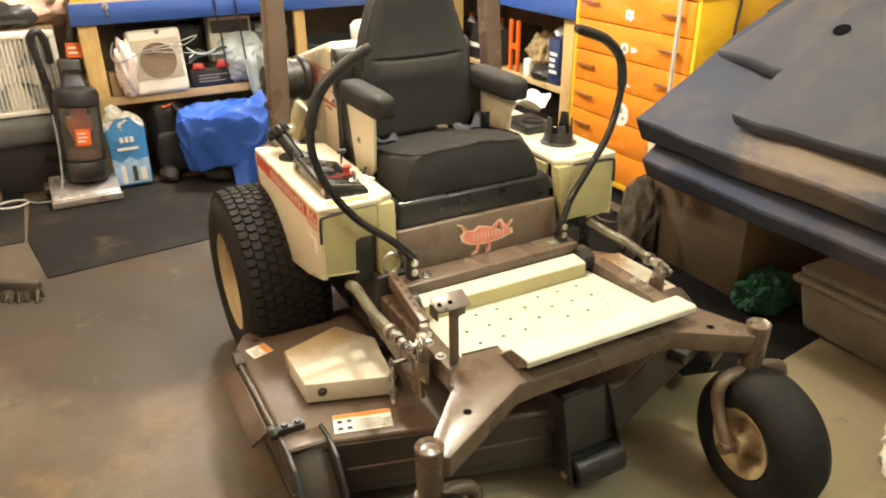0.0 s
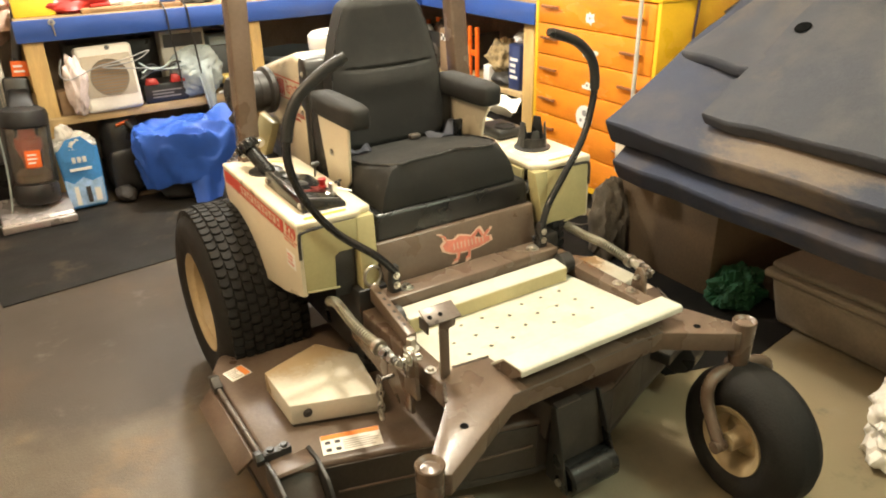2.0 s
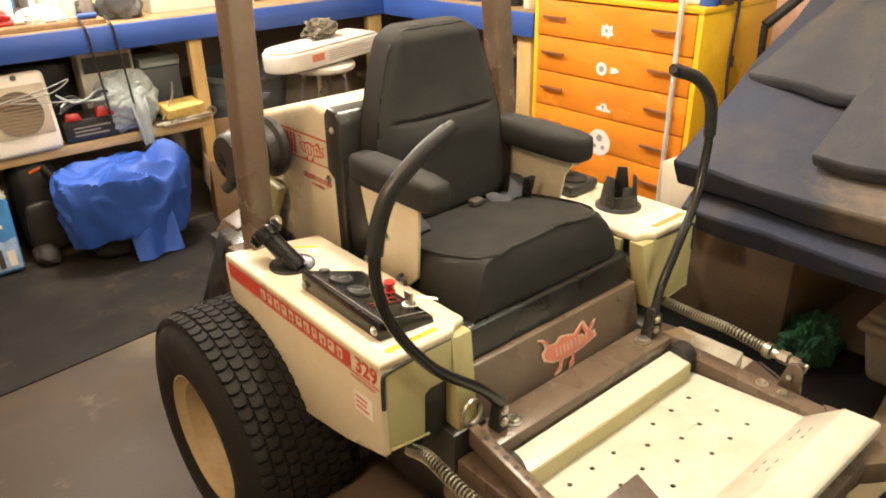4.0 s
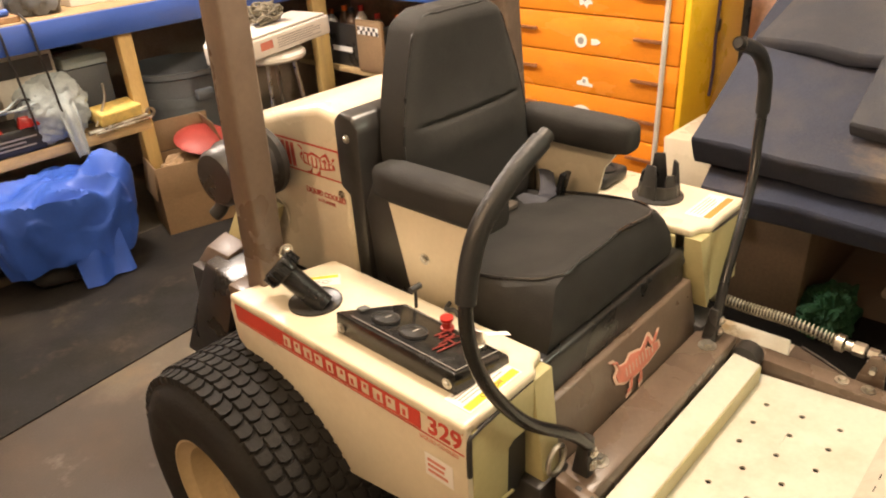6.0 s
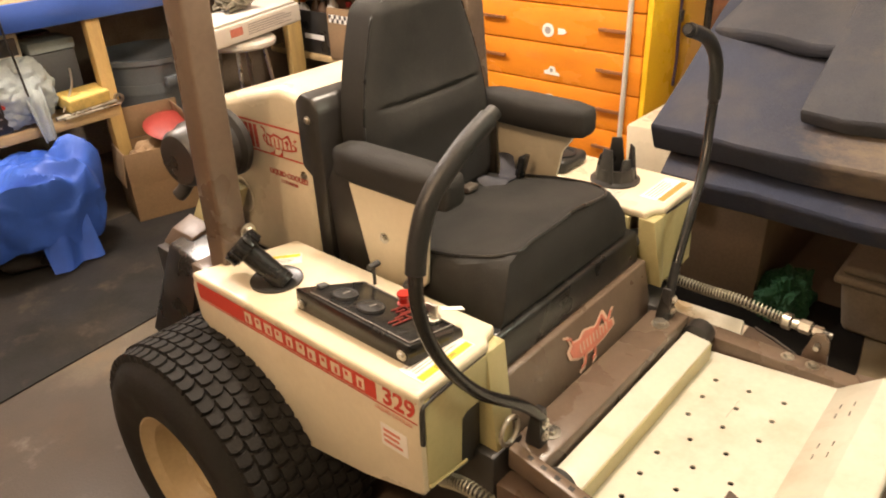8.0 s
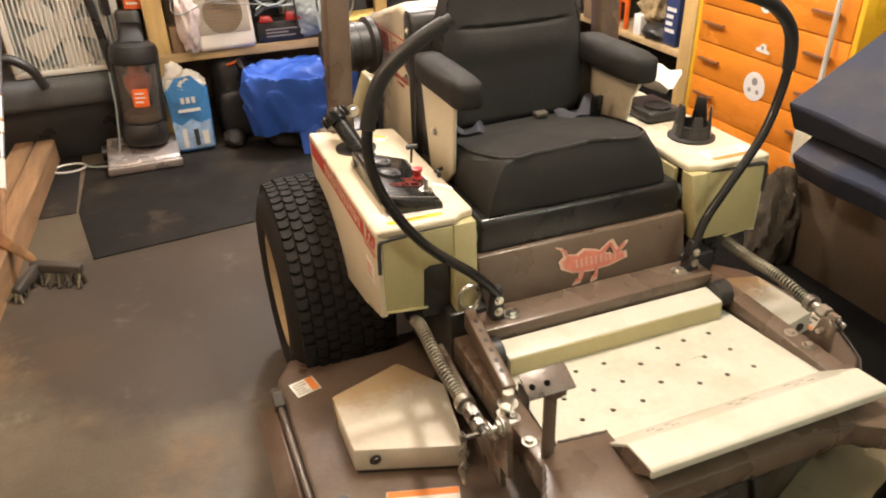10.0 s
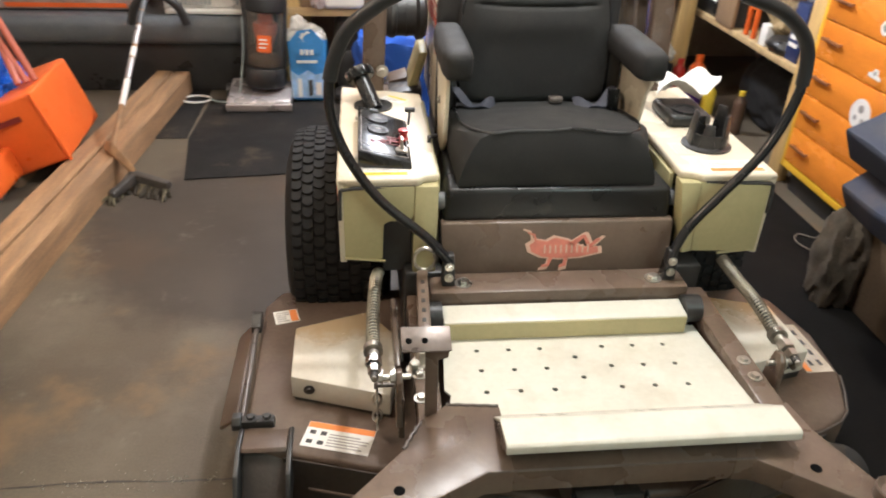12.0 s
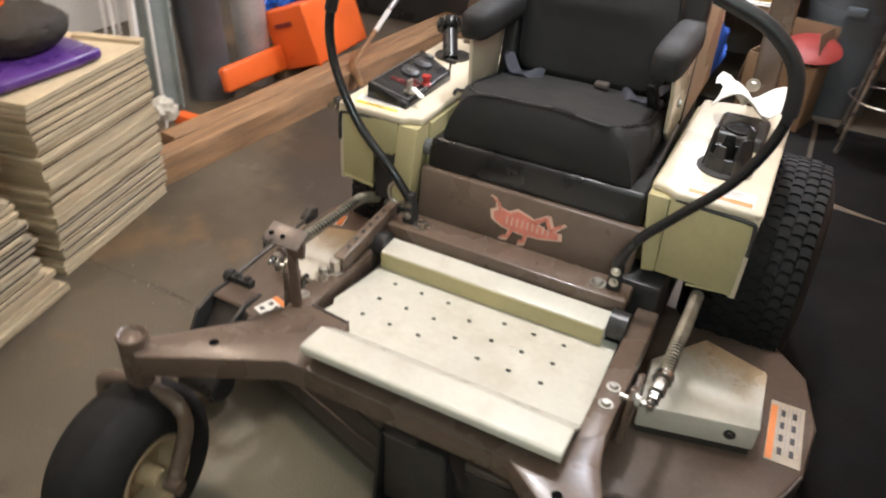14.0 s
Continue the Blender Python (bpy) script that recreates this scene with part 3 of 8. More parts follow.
def nut(p, r=0.012, h=0.008, axis=(0, 0, 1)):
    q = Vector(axis).to_track_quat("Z", "Y").to_matrix().to_4x4()
    m = Matrix.Translation(p) @ q
    washer = lathe([(0, 0), (r * 1.55, 0), (r * 1.55, 0.002), (0, 0.002)], 18, m)
    head = lathe([(0, 0.002), (r, 0.002), (r, h), (r * 0.85, h + 0.0015), (0, h + 0.0015)], 6, m)
    return bm_join(washer, head)


def rear_wheel(s):
    """A drive wheel: dished rim, tyre with rows of scaly blocks."""
    cx, cy, cz, rad = 0.503, 0.61, 0.31, 0.31
    m = Matrix.Translation((s * cx, cy, cz)) @ Matrix.Rotation(radians(90) * s, 4, "Y")
    h = 0.141
    rim = lathe([(0, h - 0.075), (0.035, h - 0.075), (0.04, h - 0.06), (0.055, h - 0.055), (0.06, h - 0.078), (0.115, h - 0.088), (0.135, h - 0.03), (0.15, h - 0.022), (0.158, h - 0.012), (0.163, h - 0.012)], 48, m)
    w = part("rear_wheel", rim, RIM, mower, "cream steel rim of the drive wheel")
    prof = [(0.152, -h + 0.02), (0.175, -h + 0.004), (0.23, -h), (0.265, -h + 0.010), (0.288, -h + 0.030), (0.299, -h + 0.06), (0.302, 0), (0.299, h - 0.06), (0.288, h - 0.030), (0.265, h - 0.010), (0.23, h), (0.175, h - 0.004), (0.152, h - 0.02)]
    tyre = lathe(prof, 64, m)
    blocks = bmesh.new()
    rows, around = 8, 62
    for j in range(rows):
        for k in range(around):
            a = 2 * math.pi * (k + 0.5 * (j % 2)) / around
            z0 = -h + 0.022 + j * (2 * h - 0.044) / rows
            z1 = z0 + (2 * h - 0.044) / rows
            da = 2 * math.pi / around
            zc = (z0 + z1) / 2
            drop = 0.030 * max(0, abs(zc) / h - 0.55) ** 1.2
            out, inn = 0.3068 - drop, 0.290 - drop
            g = 0.0012
            ring = [(z0 + g, -0.26), (z0 * 0.7 + z1 * 0.3, -0.44), (z0 * 0.3 + z1 * 0.7, -0.44), (z1 - g, -0.26), (z1 - g, 0.46), (z0 * 0.3 + z1 * 0.7, 0.34), (z0 * 0.7 + z1 * 0.3, 0.34), (z0 + g, 0.46)]
            lo, hi = [], []
            for zz, f in ring:
                aa = a + f * da * 1.0
                d2 = 0.020 * max(0, abs(zz) / h - 0.6)
                lo.append(blocks.verts.new(m @ Vector(((inn - d2) * math.cos(aa), (inn - d2) * math.sin(aa), zz))))
                cc = zc + (zz - zc) * 0.94
                ab = a + f * da * 0.94
                hi.append(blocks.verts.new(m @ Vector(((out - d2) * math.cos(ab), (out - d2) * math.sin(ab), cc))))
            blocks.faces.new(hi)
            for q in range(8):
                blocks.faces.new((lo[q], lo[(q + 1) % 8], hi[(q + 1) % 8], hi[q]))
    bmesh.ops.recalc_face_normals(blocks, faces=blocks.faces)
    part("tyre", tyre, RUBBER, w, "black turf tyre")
    tagged(part("tread", blocks, RUBBER, w), "scaly black tread blocks of the tyre", kind="stuff")
    for k in range(5):
        a = 2 * math.pi * k / 5
        part("wheel_bolt", rod(m @ Vector((0.085 * math.cos(a), 0.085 * math.sin(a), h - 0.09)), m @ Vector((0.085 * math.cos(a), 0.085 * math.sin(a), h - 0.07)), 0.009, 6), STEEL, w)
    part("axle_hub", rod((s * 0.25, cy, cz), (s * 0.42, cy, cz), 0.05), BLACK, w)


rear_wheel(-1)
rear_wheel(1)


def caster(cx, cy, turn, s):
    """A front caster: pivot tube on the arm, bent fork, ribbed tyre on a cream rim."""
    top = 0.49
    pivot = lathe([(0, 0.36), (0.024, 0.36), (0.0275, 0.39), (0.029, top - 0.012), (0.030, top - 0.003), (0.028, top), (0.0245, top - 0.002), (0.019, top - 0.008), (0.010, top - 0.006), (0, top - 0.004)], 32, Matrix.Translation((cx, cy, 0)))
    c = part("caster_pivot", pivot, BROWN, mower, "brown caster pivot tube with dished top")
    yaw = Matrix.Translation((cx, cy, 0)) @ Matrix.Rotation(radians(turn), 4, "Z")
    off = 0.074
    fork = []
    for e in (-1, 1):
        pts = [(0, 0, 0.352), (e * 0.06, 0.002, 0.352), (e * 0.098, 0.008, 0.335), (e * 0.104, 0.018, 0.28), (e * 0.104, off, 0.19)]
        line = [yaw @ Vector(p) for p in smooth_line(pts, 5)]
        fork.append(tube(line, 0.0165, 10, per=1))
        fork.append(rod(yaw @ Vector((e * 0.09, off, 0.19)), yaw @ Vector((e * 0.125, off, 0.19)), 0.016, 12))
    fork.append(rod((cx, cy, 0.335), (cx, cy, 0.362), 0.034, 20))
    part("fork", bm_join(*fork), BROWN, c, "bent brown steel caster fork")
    m = yaw @ Matrix.Translation((0, off, 0.19)) @ Matrix.Rotation(radians(90), 4, "Y")
    h = 0.075
    tyre = lathe([(0.088, -h + 0.016), (0.10, -h + 0.004), (0.135, -h - 0.002), (0.160, -h + 0.010), (0.176, -h + 0.026), (0.184, -h + 0.045)]
                 + [(0.1865 + 0.0004 * math.cos(k * math.pi), -0.024 + 0.048 * k / 12) for k in range(13)]
                 + [(0.184, h - 0.045), (0.176, h - 0.026), (0.160, h - 0.010), (0.135, h + 0.002), (0.10, h - 0.004), (0.088, h - 0.016)], 56, m)
    part("tyre", tyre, RUBBER, c, "smooth black caster tyre with fine ribs")
    rim = [lathe([(0.022, e * (h - 0.03)), (0.03, e * (h - 0.05)), (0.058, e * (h - 0.058)), (0.068, e * (h - 0.022)), (0.078, e * (h - 0.010)), (0.092, e * (h - 0.006)), (0.094, e * (h - 0.02))], 36, m) for e in (-1, 1)]
    rim.append(lathe([(0, -h - 0.005), (0.024, -h - 0.005), (0.024, h + 0.005), (0, h + 0.005)], 20, m))
    part("rim", bm_join(*rim), RIM, c, "cream steel caster rim")


caster(-0.512, -0.605, 184, -1)
caster(0.413, -0.598, 174, 1)


def front_frame():
    part("front_beam", box(-0.292, 0.288, -0.035, 0.045, 0.455, 0.508, 0.006), BROWN, mower, "scuffed brown steel cross beam")
    for x in (-0.216, 0.216):
        part("beam_bolt", nut((x, 0.0, 0.508), 0.0125, 0.009), STEEL, mower)
    part("front_panel", hexa([(-0.255, 0.045, 0.49), (0.268, 0.045, 0.49), (0.268, 0.055, 0.49), (-0.255, 0.055, 0.49), (-0.262, 0.075, 0.618), (0.272, 0.075, 0.618), (0.272, 0.10, 0.618), (-0.262, 0.10, 0.618)], 0.004), BROWN, mower, "brown front panel with a red insect-shaped decal")
    for e in (-1, 1):
        bar = box(-0.34, -0.294, -0.40, 0.03, 0.40, 0.462, 0.005) if e < 0 else box(0.306, 0.354, -0.40, 0.03, 0.40, 0.462, 0.005)
        part("side_arm", bar, BROWN, mower)
    part("front_bar", box(-0.245, 0.24, -0.499, -0.440, 0.416, 0.4665, 0.006), BROWN, mower, "brown front cross bar below the footplate")
    part("bar_gusset", prism([(-0.27, -0.37), (-0.19, -0.442), (0.19, -0.442), (0.27, -0.37)], "z", 0.405, 0.412, 0.002), DARK, mower)
    part("bar_weld", tube([(-0.236, -0.4985, 0.4672), (-0.05, -0.4985, 0.4672), (0.232, -0.4985, 0.4672)], 0.0022, 6, per=2), BARE, mower)
    left = [(-0.340, -0.375), (-0.372, -0.440), (-0.497, -0.575), (-0.535, -0.60), (-0.48, -0.632), (-0.238, -0.502), (-0.190, -0.500), (-0.190, -0.345), (-0.288, -0.335)]
    right = [(0.354, -0.365), (0.366, -0.44), (0.41, -0.555), (0.43, -0.58), (0.385, -0.615), (0.228, -0.502), (0.195, -0.500), (0.215, -0.455), (0.306, -0.40)]
    part("corner_arm", prism(left, "z", 0.416, 0.4680, 0.004), BROWN, mower, "tapered brown arm carrying the caster")
    part("corner_arm", prism(right, "z", 0.416, 0.4680, 0.004), BROWN, mower, "tapered brown arm carrying the caster")
    for p in ((-0.382, -0.527), (0.322, -0.529)):
        part("arm_hole", lathe([(0, 0.4688), (0.0095, 0.4688), (0.0095, 0.4676), (0, 0.4676)], 20, Matrix.Translation((*p, 0))), HOLE, mower)
    for p in ((-0.330, -0.245), (-0.331, -0.31), (0.331, -0.24), (0.331, -0.29)):
        part("arm_bolt", nut((*p, 0.462), 0.009, 0.007), STEEL, mower)
    for a, b in (((-0.338, -0.377, 0.4685), (-0.372, -0.441, 0.4685)), ((-0.288, -0.337, 0.4685), (-0.193, -0.347, 0.4685))):
        part("weld_bead", tube([Vector(a).lerp(Vector(b), k / 8) + Vector((0.002 * (k % 2), 0.002 * ((k + 1) % 2), 0)) for k in range(9)], 0.0032, 6, per=2), BARE, mower, "rough weld bead")
    # holed plate below the height bar
    q = part("hole_plate", hexa([(-0.376, 0.03, 0.390), (-0.364, 0.03, 0.390), (-0.362, -0.17, 0.362), (-0.374, -0.17, 0.362), (-0.376, 0.03, 0.455), (-0.364, 0.03, 0.455), (-0.362, -0.17, 0.425), (-0.374, -0.17, 0.425)], 0.003), BROWN, mower, "brown plate with a double row of holes")
    for k in range(6):
        for r in range(2):
            part("plate_hole", moved(box(-0.001, 0.0009, -0.0045, 0.0045, -0.007, 0.007, 0), Matrix.Translation((-0.3628, 0.005 - k * 0.026, 0.436 - k * 0.0036 - r * 0.026))), CREAM_D, q)
    # slotted height bar on the left arm
    part("height_bar", hexa([(-0.318, 0.02, 0.49), (-0.294, 0.02, 0.49), (-0.302, -0.20, 0.462), (-0.330, -0.20, 0.462), (-0.318, 0.02, 0.535), (-0.294, 0.02, 0.535), (-0.302, -0.20, 0.50), (-0.330, -0.20, 0.50)], 0.004), BROWN, mower, "brown slotted height-adjust bar")
    for k in range(6):
        y = -0.02 - k * 0.028
        part("slot", moved(box(-0.004, 0.004, -0.005, 0.005, -0.0005, 0.001, 0), Matrix.Translation((-0.307 + 0.045 * y, y, 0.5285 - k * 0.0045)) @ Matrix.Rotation(radians(8), 4, "X")), BLACK, mower)
    ring = [(-0.30 + 0.024 * math.cos(a), 0.03, 0.555 + 0.028 * math.sin(a)) for a in [2 * math.pi * k / 20 for k in range(21)]]
    part("pull_ring", tube(ring, 0.0045, 8, per=1), STEEL, mower, "steel pull ring")
    for e, x in ((-1, -0.288), (1, 0.288)):
        part("ledge_roller", rod((x - 0.019, -0.060, 0.466), (x + 0.019, -0.060, 0.466), 0.031, 20), BLACK, mower)


def insect_shape(m, k=1.0):
    """A plain insect-like patch: a plump body, a raised bent hind leg, short legs and feelers."""
    pieces = []
    outline = [(-0.070, 0.010), (-0.055, 0.020), (-0.035, 0.016), (-0.020, 0.024), (0.005, 0.018), (0.035, 0.004), (0.066, 0.004), (0.068, -0.008), (0.030, -0.016), (-0.010, -0.018), (-0.045, -0.014), (-0.066, -0.004)]
    pieces.append(prism([(a * k, b * k) for a, b in outline], "z", 0, 0.0012, 0))
    for pts in ([(0.004, 0.010), (0.036, 0.029), (0.041, 0.026), (0.016, 0.004)], [(0.034, 0.028), (0.041, 0.028), (0.054, 0.004), (0.046, 0.003)], [(0.046, 0.006), (0.054, 0.004), (0.072, 0.020), (0.066, 0.022)], [(-0.030, -0.012), (-0.022, -0.014), (-0.030, -0.034), (-0.046, -0.036), (-0.044, -0.031), (-0.034, -0.030)],
                [(0.0, -0.012), (0.008, -0.013), (0.004, -0.034), (-0.010, -0.038), (-0.009, -0.032), (-0.002, -0.030)], [(-0.060, 0.016), (-0.056, 0.018), (-0.060, 0.032), (-0.074, 0.036), (-0.074, 0.033), (-0.063, 0.029)]):
        pieces.append(prism([(a * k, b * k) for a, b in pts], "z", 0, 0.0012, 0))
    return moved(bm_join(*pieces), m)


front_frame()
pm = frame_pose((0.02, 0.0587, 0.556), (1, 0, 0), (0, 0.03, 0.128))
pd = part("panel_decal", insect_shape(pm @ Matrix.Translation((0, 0, 0.0018)), 1.16), LOGO, mower, "faded red insect-shaped decal")
part("decal_outline", insect_shape(pm @ Matrix.Translation((0, 0, 0.0008)) @ Matrix.Diagonal((1.05, 1.12, 1, 1)), 1.24), DECAL_EDGE, pd, "pale pink decal outline")
part("decal_bars", bm_join(*[slab(pm, 0.004, 0.019, -0.046 + 0.0125 * k, 0.001, 0.0036) for k in range(9)]), DECAL_EDGE, pd)


def footplate():
    """Cream tread plate with round holes, rear ledge and raised front lip."""
    holes = []
    for i in range(7):
        x = -0.202 + 0.0673 * i
        ys = (-0.176, -0.245) if i == 3 else (-0.142, -0.211, -0.280)
        holes += [(x, y) for y in ys]
    outline = [(-0.255, -0.356), (-0.284, -0.346), (-0.272, -0.285), (-0.283, -0.268), (-0.268, -0.092), (0.298, -0.072), (0.306, -0.352), (-0.205, -0.358)]
    cu = bpy.data.curves.new("plate_outline", "CURVE")
    cu.dimensions, cu.fill_mode, cu.extrude = "2D", "BOTH", 0.002

    def loop(pts):
        sp = cu.splines.new("POLY")
        sp.points.add(len(pts) - 1)
        for p, (x, y) in zip(sp.points, pts):
            p.co = (x, y, 0, 1)
        sp.use_cyclic_u = True
    loop(outline)
    for x, y in holes:
        loop([(x + 0.0055 * math.cos(2 * math.pi * k / 12), y + 0.0055 * math.sin(2 * math.pi * k / 12)) for k in range(12)])
    ob = bpy.data.objects.new("plate_outline", cu)
    me = bpy.data.meshes.new_from_object(ob)
    bm = bmesh.new()
    bm.from_mesh(me)
    bpy.data.objects.remove(ob)
    bpy.data.curves.remove(cu)
    bpy.data.meshes.remove(me)
    for v in bm.verts:
        v.co.z += 0.4265 - (v.co.y + 0.09) * 0.075
    part("footplate", bm, CREAM_D, mower, "scuffed cream footplate with rows of round holes")
    part("footplate_under", box(-0.26, 0.295, -0.435, -0.08, 0.385, 0.395, 0), BLACK, mower)
    # ledge front coloured as shaded cream
    part("ledge_face", box(-0.266, 0.266, -0.1015, -0.0985, 0.430, 0.4715, 0.001, 1), CREAM_SHADE, mower, "cream front of the raised ledge in a shaded khaki tone")
    part("rear_ledge", hexa([(-0.268, -0.099, 0.426), (0.268, -0.099, 0.426), (0.268, -0.045, 0.426), (-0.268, -0.045, 0.426), (-0.268, -0.099, 0.474), (0.268, -0.099, 0.474), (0.268, -0.040, 0.480), (-0.268, -0.040, 0.480)], 0.004), CREAM_D, mower, "raised cream ledge behind the footplate")
    lip = [(-0.348, 0.4475), (-0.420, 0.5095), (-0.482, 0.5140), (-0.489, 0.510), (-0.491, 0.496), (-0.4855, 0.4955), (-0.4825, 0.508), (-0.4225, 0.5035), (-0.352, 0.4425)]
    fl = part("front_lip", prism(lip, "x", -0.205, 0.309, 0.0022), CREAM_D, mower, "raised cream front lip of the footplate")
    slope = frame_pose((0, -0.384, 0.4785), (1, 0, 0), (0, 0.072, -0.062))
    for x in (-0.12, -0.085, 0.055, 0.09, 0.19, 0.225):
        for y in (-0.014, 0.014):
            part("lip_slot", moved(box(-0.0075, 0.0075, -0.0011, 0.0011, -0.0012, 0.0003, 0), slope @ Matrix.Translation((x, y, 0))), HOLE, fl)
    # bent pedal bracket on a post
    part("bracket_post", prism([(-0.328, 0.44), (-0.305, 0.44), (-0.307, 0.590), (-0.290, 0.594), (-0.286, 0.628), (-0.330, 0.630)], "y", -0.356, -0.347, 0.002), BROWN, mower, "upright brown bracket post with a hooked head")
    bm = frame_pose((-0.329, -0.356, 0.6370), (1, 0, 0), (0, 0.044, 0.020))
    br = part("bracket", moved(box(-0.043, 0.042, -0.024, 0.024, -0.0025, 0.0025, 0.002), bm), BRACKET, mower, "bare steel bracket plate with two holes")
    part("bracket_lip", box(-0.372, -0.369, -0.374, -0.336, 0.604, 0.634, 0.001), DARK, br)
    for x in (-0.030, -0.003):
        part("bracket_hole", moved(lathe([(0, 0), (0.0055, 0), (0.0055, 0.0012), (0, 0.0012)], 16), bm @ Matrix.Translation((x, -0.004, 0.0022))), HOLE, br)
    part("lip_end", prism([(-0.350, 0.4445), (-0.4215, 0.5065), (-0.482, 0.511), (-0.486, 0.497), (-0.440, 0.462), (-0.352, 0.430)], "x", -0.2035, -0.2015, 0.0), BROWN, mower, "rusty brown end of the lip")


footplate()


def deck():
    """The low wide cutting deck with belt covers, labels, hinged side flap and rollers."""
    out = [(-0.70, 0.30), (-0.66, 0.37), (0.60, 0.37), (0.70, 0.26), (0.735, 0.10), (0.72, -0.06), (0.665, -0.185), (0.585, -0.235), (0.40, -0.300), (0.20, -0.38), (-0.065, -0.385), (-0.363, -0.295), (-0.609, -0.222), (-0.695, -0.20)]
    d = part("cutting_deck", prism(out, "z", 0.085, 0.25, 0.012, 3), DECK, mower, "wide brown steel cutting deck with dusty paint")
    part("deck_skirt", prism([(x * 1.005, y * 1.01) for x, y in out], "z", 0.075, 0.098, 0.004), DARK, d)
    # thin front plates carry the shaded deck tone
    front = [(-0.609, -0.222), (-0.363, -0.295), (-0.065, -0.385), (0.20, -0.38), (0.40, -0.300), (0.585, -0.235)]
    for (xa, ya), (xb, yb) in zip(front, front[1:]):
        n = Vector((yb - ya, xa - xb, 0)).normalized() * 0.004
        part("front_skirt", hexa([(xa, ya, 0.10), (xb, yb, 0.10), (xb + n.x, yb + n.y, 0.10), (xa + n.x, ya + n.y, 0.10), (xa, ya, 0.236), (xb, yb, 0.236), (xb + n.x, yb + n.y, 0.236), (xa + n.x, ya + n.y, 0.236)], 0.001, 1), DECK_SHADE, d, "grimy front face of the deck, darkened for shade")
    # centre roller between two fins
    part("roller_bracket", hexa([(-0.045, -0.450, 0.125), (0.125, -0.450, 0.125), (0.125, -0.440, 0.125), (-0.045, -0.440, 0.125), (-0.052, -0.437, 0.316), (0.082, -0.437, 0.316), (0.082, -0.426, 0.316), (-0.052, -0.426, 0.316)], 0.004), DARK, d)
    part("bracket_tab", box(-0.050, 0.022, -0.446, -0.424, 0.317, 0.322, 0.001), BARE, d)
    part("bracket_web", hexa([(-0.06, -0.41, 0.20), (0.12, -0.41, 0.20), (0.12, -0.30, 0.24), (-0.06, -0.30, 0.24), (-0.05, -0.425, 0.308), (0.082, -0.425, 0.308), (0.082, -0.33, 0.30), (-0.05, -0.33, 0.30)], 0.004), DECK_SHADE, d)
    for x in (-0.052, 0.122):
        dx = -0.008 if x < 0 else -0.040
        part("bracket_fin", hexa([(x, -0.495, 0.075), (x + 0.007, -0.495, 0.075), (x + 0.007, -0.41, 0.085), (x, -0.41, 0.085), (x + dx, -0.446, 0.322), (x + dx + 0.007, -0.446, 0.322), (x + dx + 0.007, -0.430, 0.322), (x + dx, -0.430, 0.322)], 0.002), BLACK, d)
    part("roller", lathe([(0, 0), (0.040, 0), (0.046, 0.006), (0.046, 0.154), (0.040, 0.16), (0, 0.16)], 32, Matrix.Translation((-0.040, -0.465, 0.100)) @ Matrix.Rotation(radians(90), 4, "Y")), ROLLER, d, "black anti-scalp roller")
    part("roller_axle", rod((-0.06, -0.465, 0.100), (0.14, -0.465, 0.100), 0.010, 12), STEEL, d)
    part("deck_seam", tube([(-0.08, -0.386, 0.175), (-0.20, -0.350, 0.165), (-0.363, -0.3005, 0.160), (-0.56, -0.242, 0.158)], 0.004, 8, per=1), DECK, d)
    part("side_roller", rod((0.56, -0.30, 0.16), (0.64, -0.27, 0.16), 0.055, 24), BLACK, d, "black side roller")
    part("side_roller_bracket", prism([(0.47, -0.345), (0.60, -0.30), (0.62, -0.26), (0.575, -0.241), (0.45, -0.284)], "z", 0.185, 0.225, 0.005), DARK, d)
    part("deck_rim", tube([(0.21, -0.379, 0.2515), (0.40, -0.301, 0.2515), (0.583, -0.237, 0.2515), (0.66, -0.187, 0.2515), (0.715, -0.065, 0.2515)], 0.0028, 6, per=2), BARE, d, "scuffed bright edge of the deck")
    lc = [(-0.602, 0.112), (-0.428, 0.170), (-0.352, 0.055), (-0.382, -0.140), (-0.600, -0.066)]
    rc = [(0.46, 0.172), (0.604, 0.126), (0.612, -0.062), (0.375, -0.118), (0.362, 0.036)]
    for poly, s in ((lc, -1), (rc, 1)):
        c = part("belt_cover", prism(poly, "z", 0.258 if s < 0 else 0.268, 0.318 if s < 0 else 0.330, 0.005), COVER, mower, "dusty rust-stained cream belt cover")
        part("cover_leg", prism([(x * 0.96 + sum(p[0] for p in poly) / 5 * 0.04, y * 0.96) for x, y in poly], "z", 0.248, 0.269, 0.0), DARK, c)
        p = (-0.560, -0.082, 0.292) if s < 0 else (0.56, -0.076, 0.302)
        part("cover_bolt", nut(p, 0.008, 0.004, (0, -1, 0)), DARK, c)
    # labels
    lm = frame_pose((-0.495, -0.192, 0.2505), (0.142, -0.041, 0), (0.041, 0.142, 0))
    lab = part("warning_label", slab(lm, 0.148, 0.072), PAPER, mower, "white warning label with an orange heading")
    part("label_heading", slab(lm, 0.146, 0.016, 0.0, 0.027, 0.0014), ORANGE_L, lab)
    for px in (-0.058, -0.034):
        for py in (0.006, -0.021):
            part("label_picture", slab(lm, 0.013, 0.011, px, py, 0.0014), INK, lab)
    part("label_print", bars(lm, 0.092, 0.040, 5, 0.4, 1, 0.025, -0.010), GREYINK, lab)
    lm = frame_pose((-0.64, 0.25, 0.2505), (0.08, 0.02, 0), (-0.02, 0.08, 0))
    lab = part("small_label", slab(lm, 0.062, 0.055), PAPER, mower, "small white and orange label")
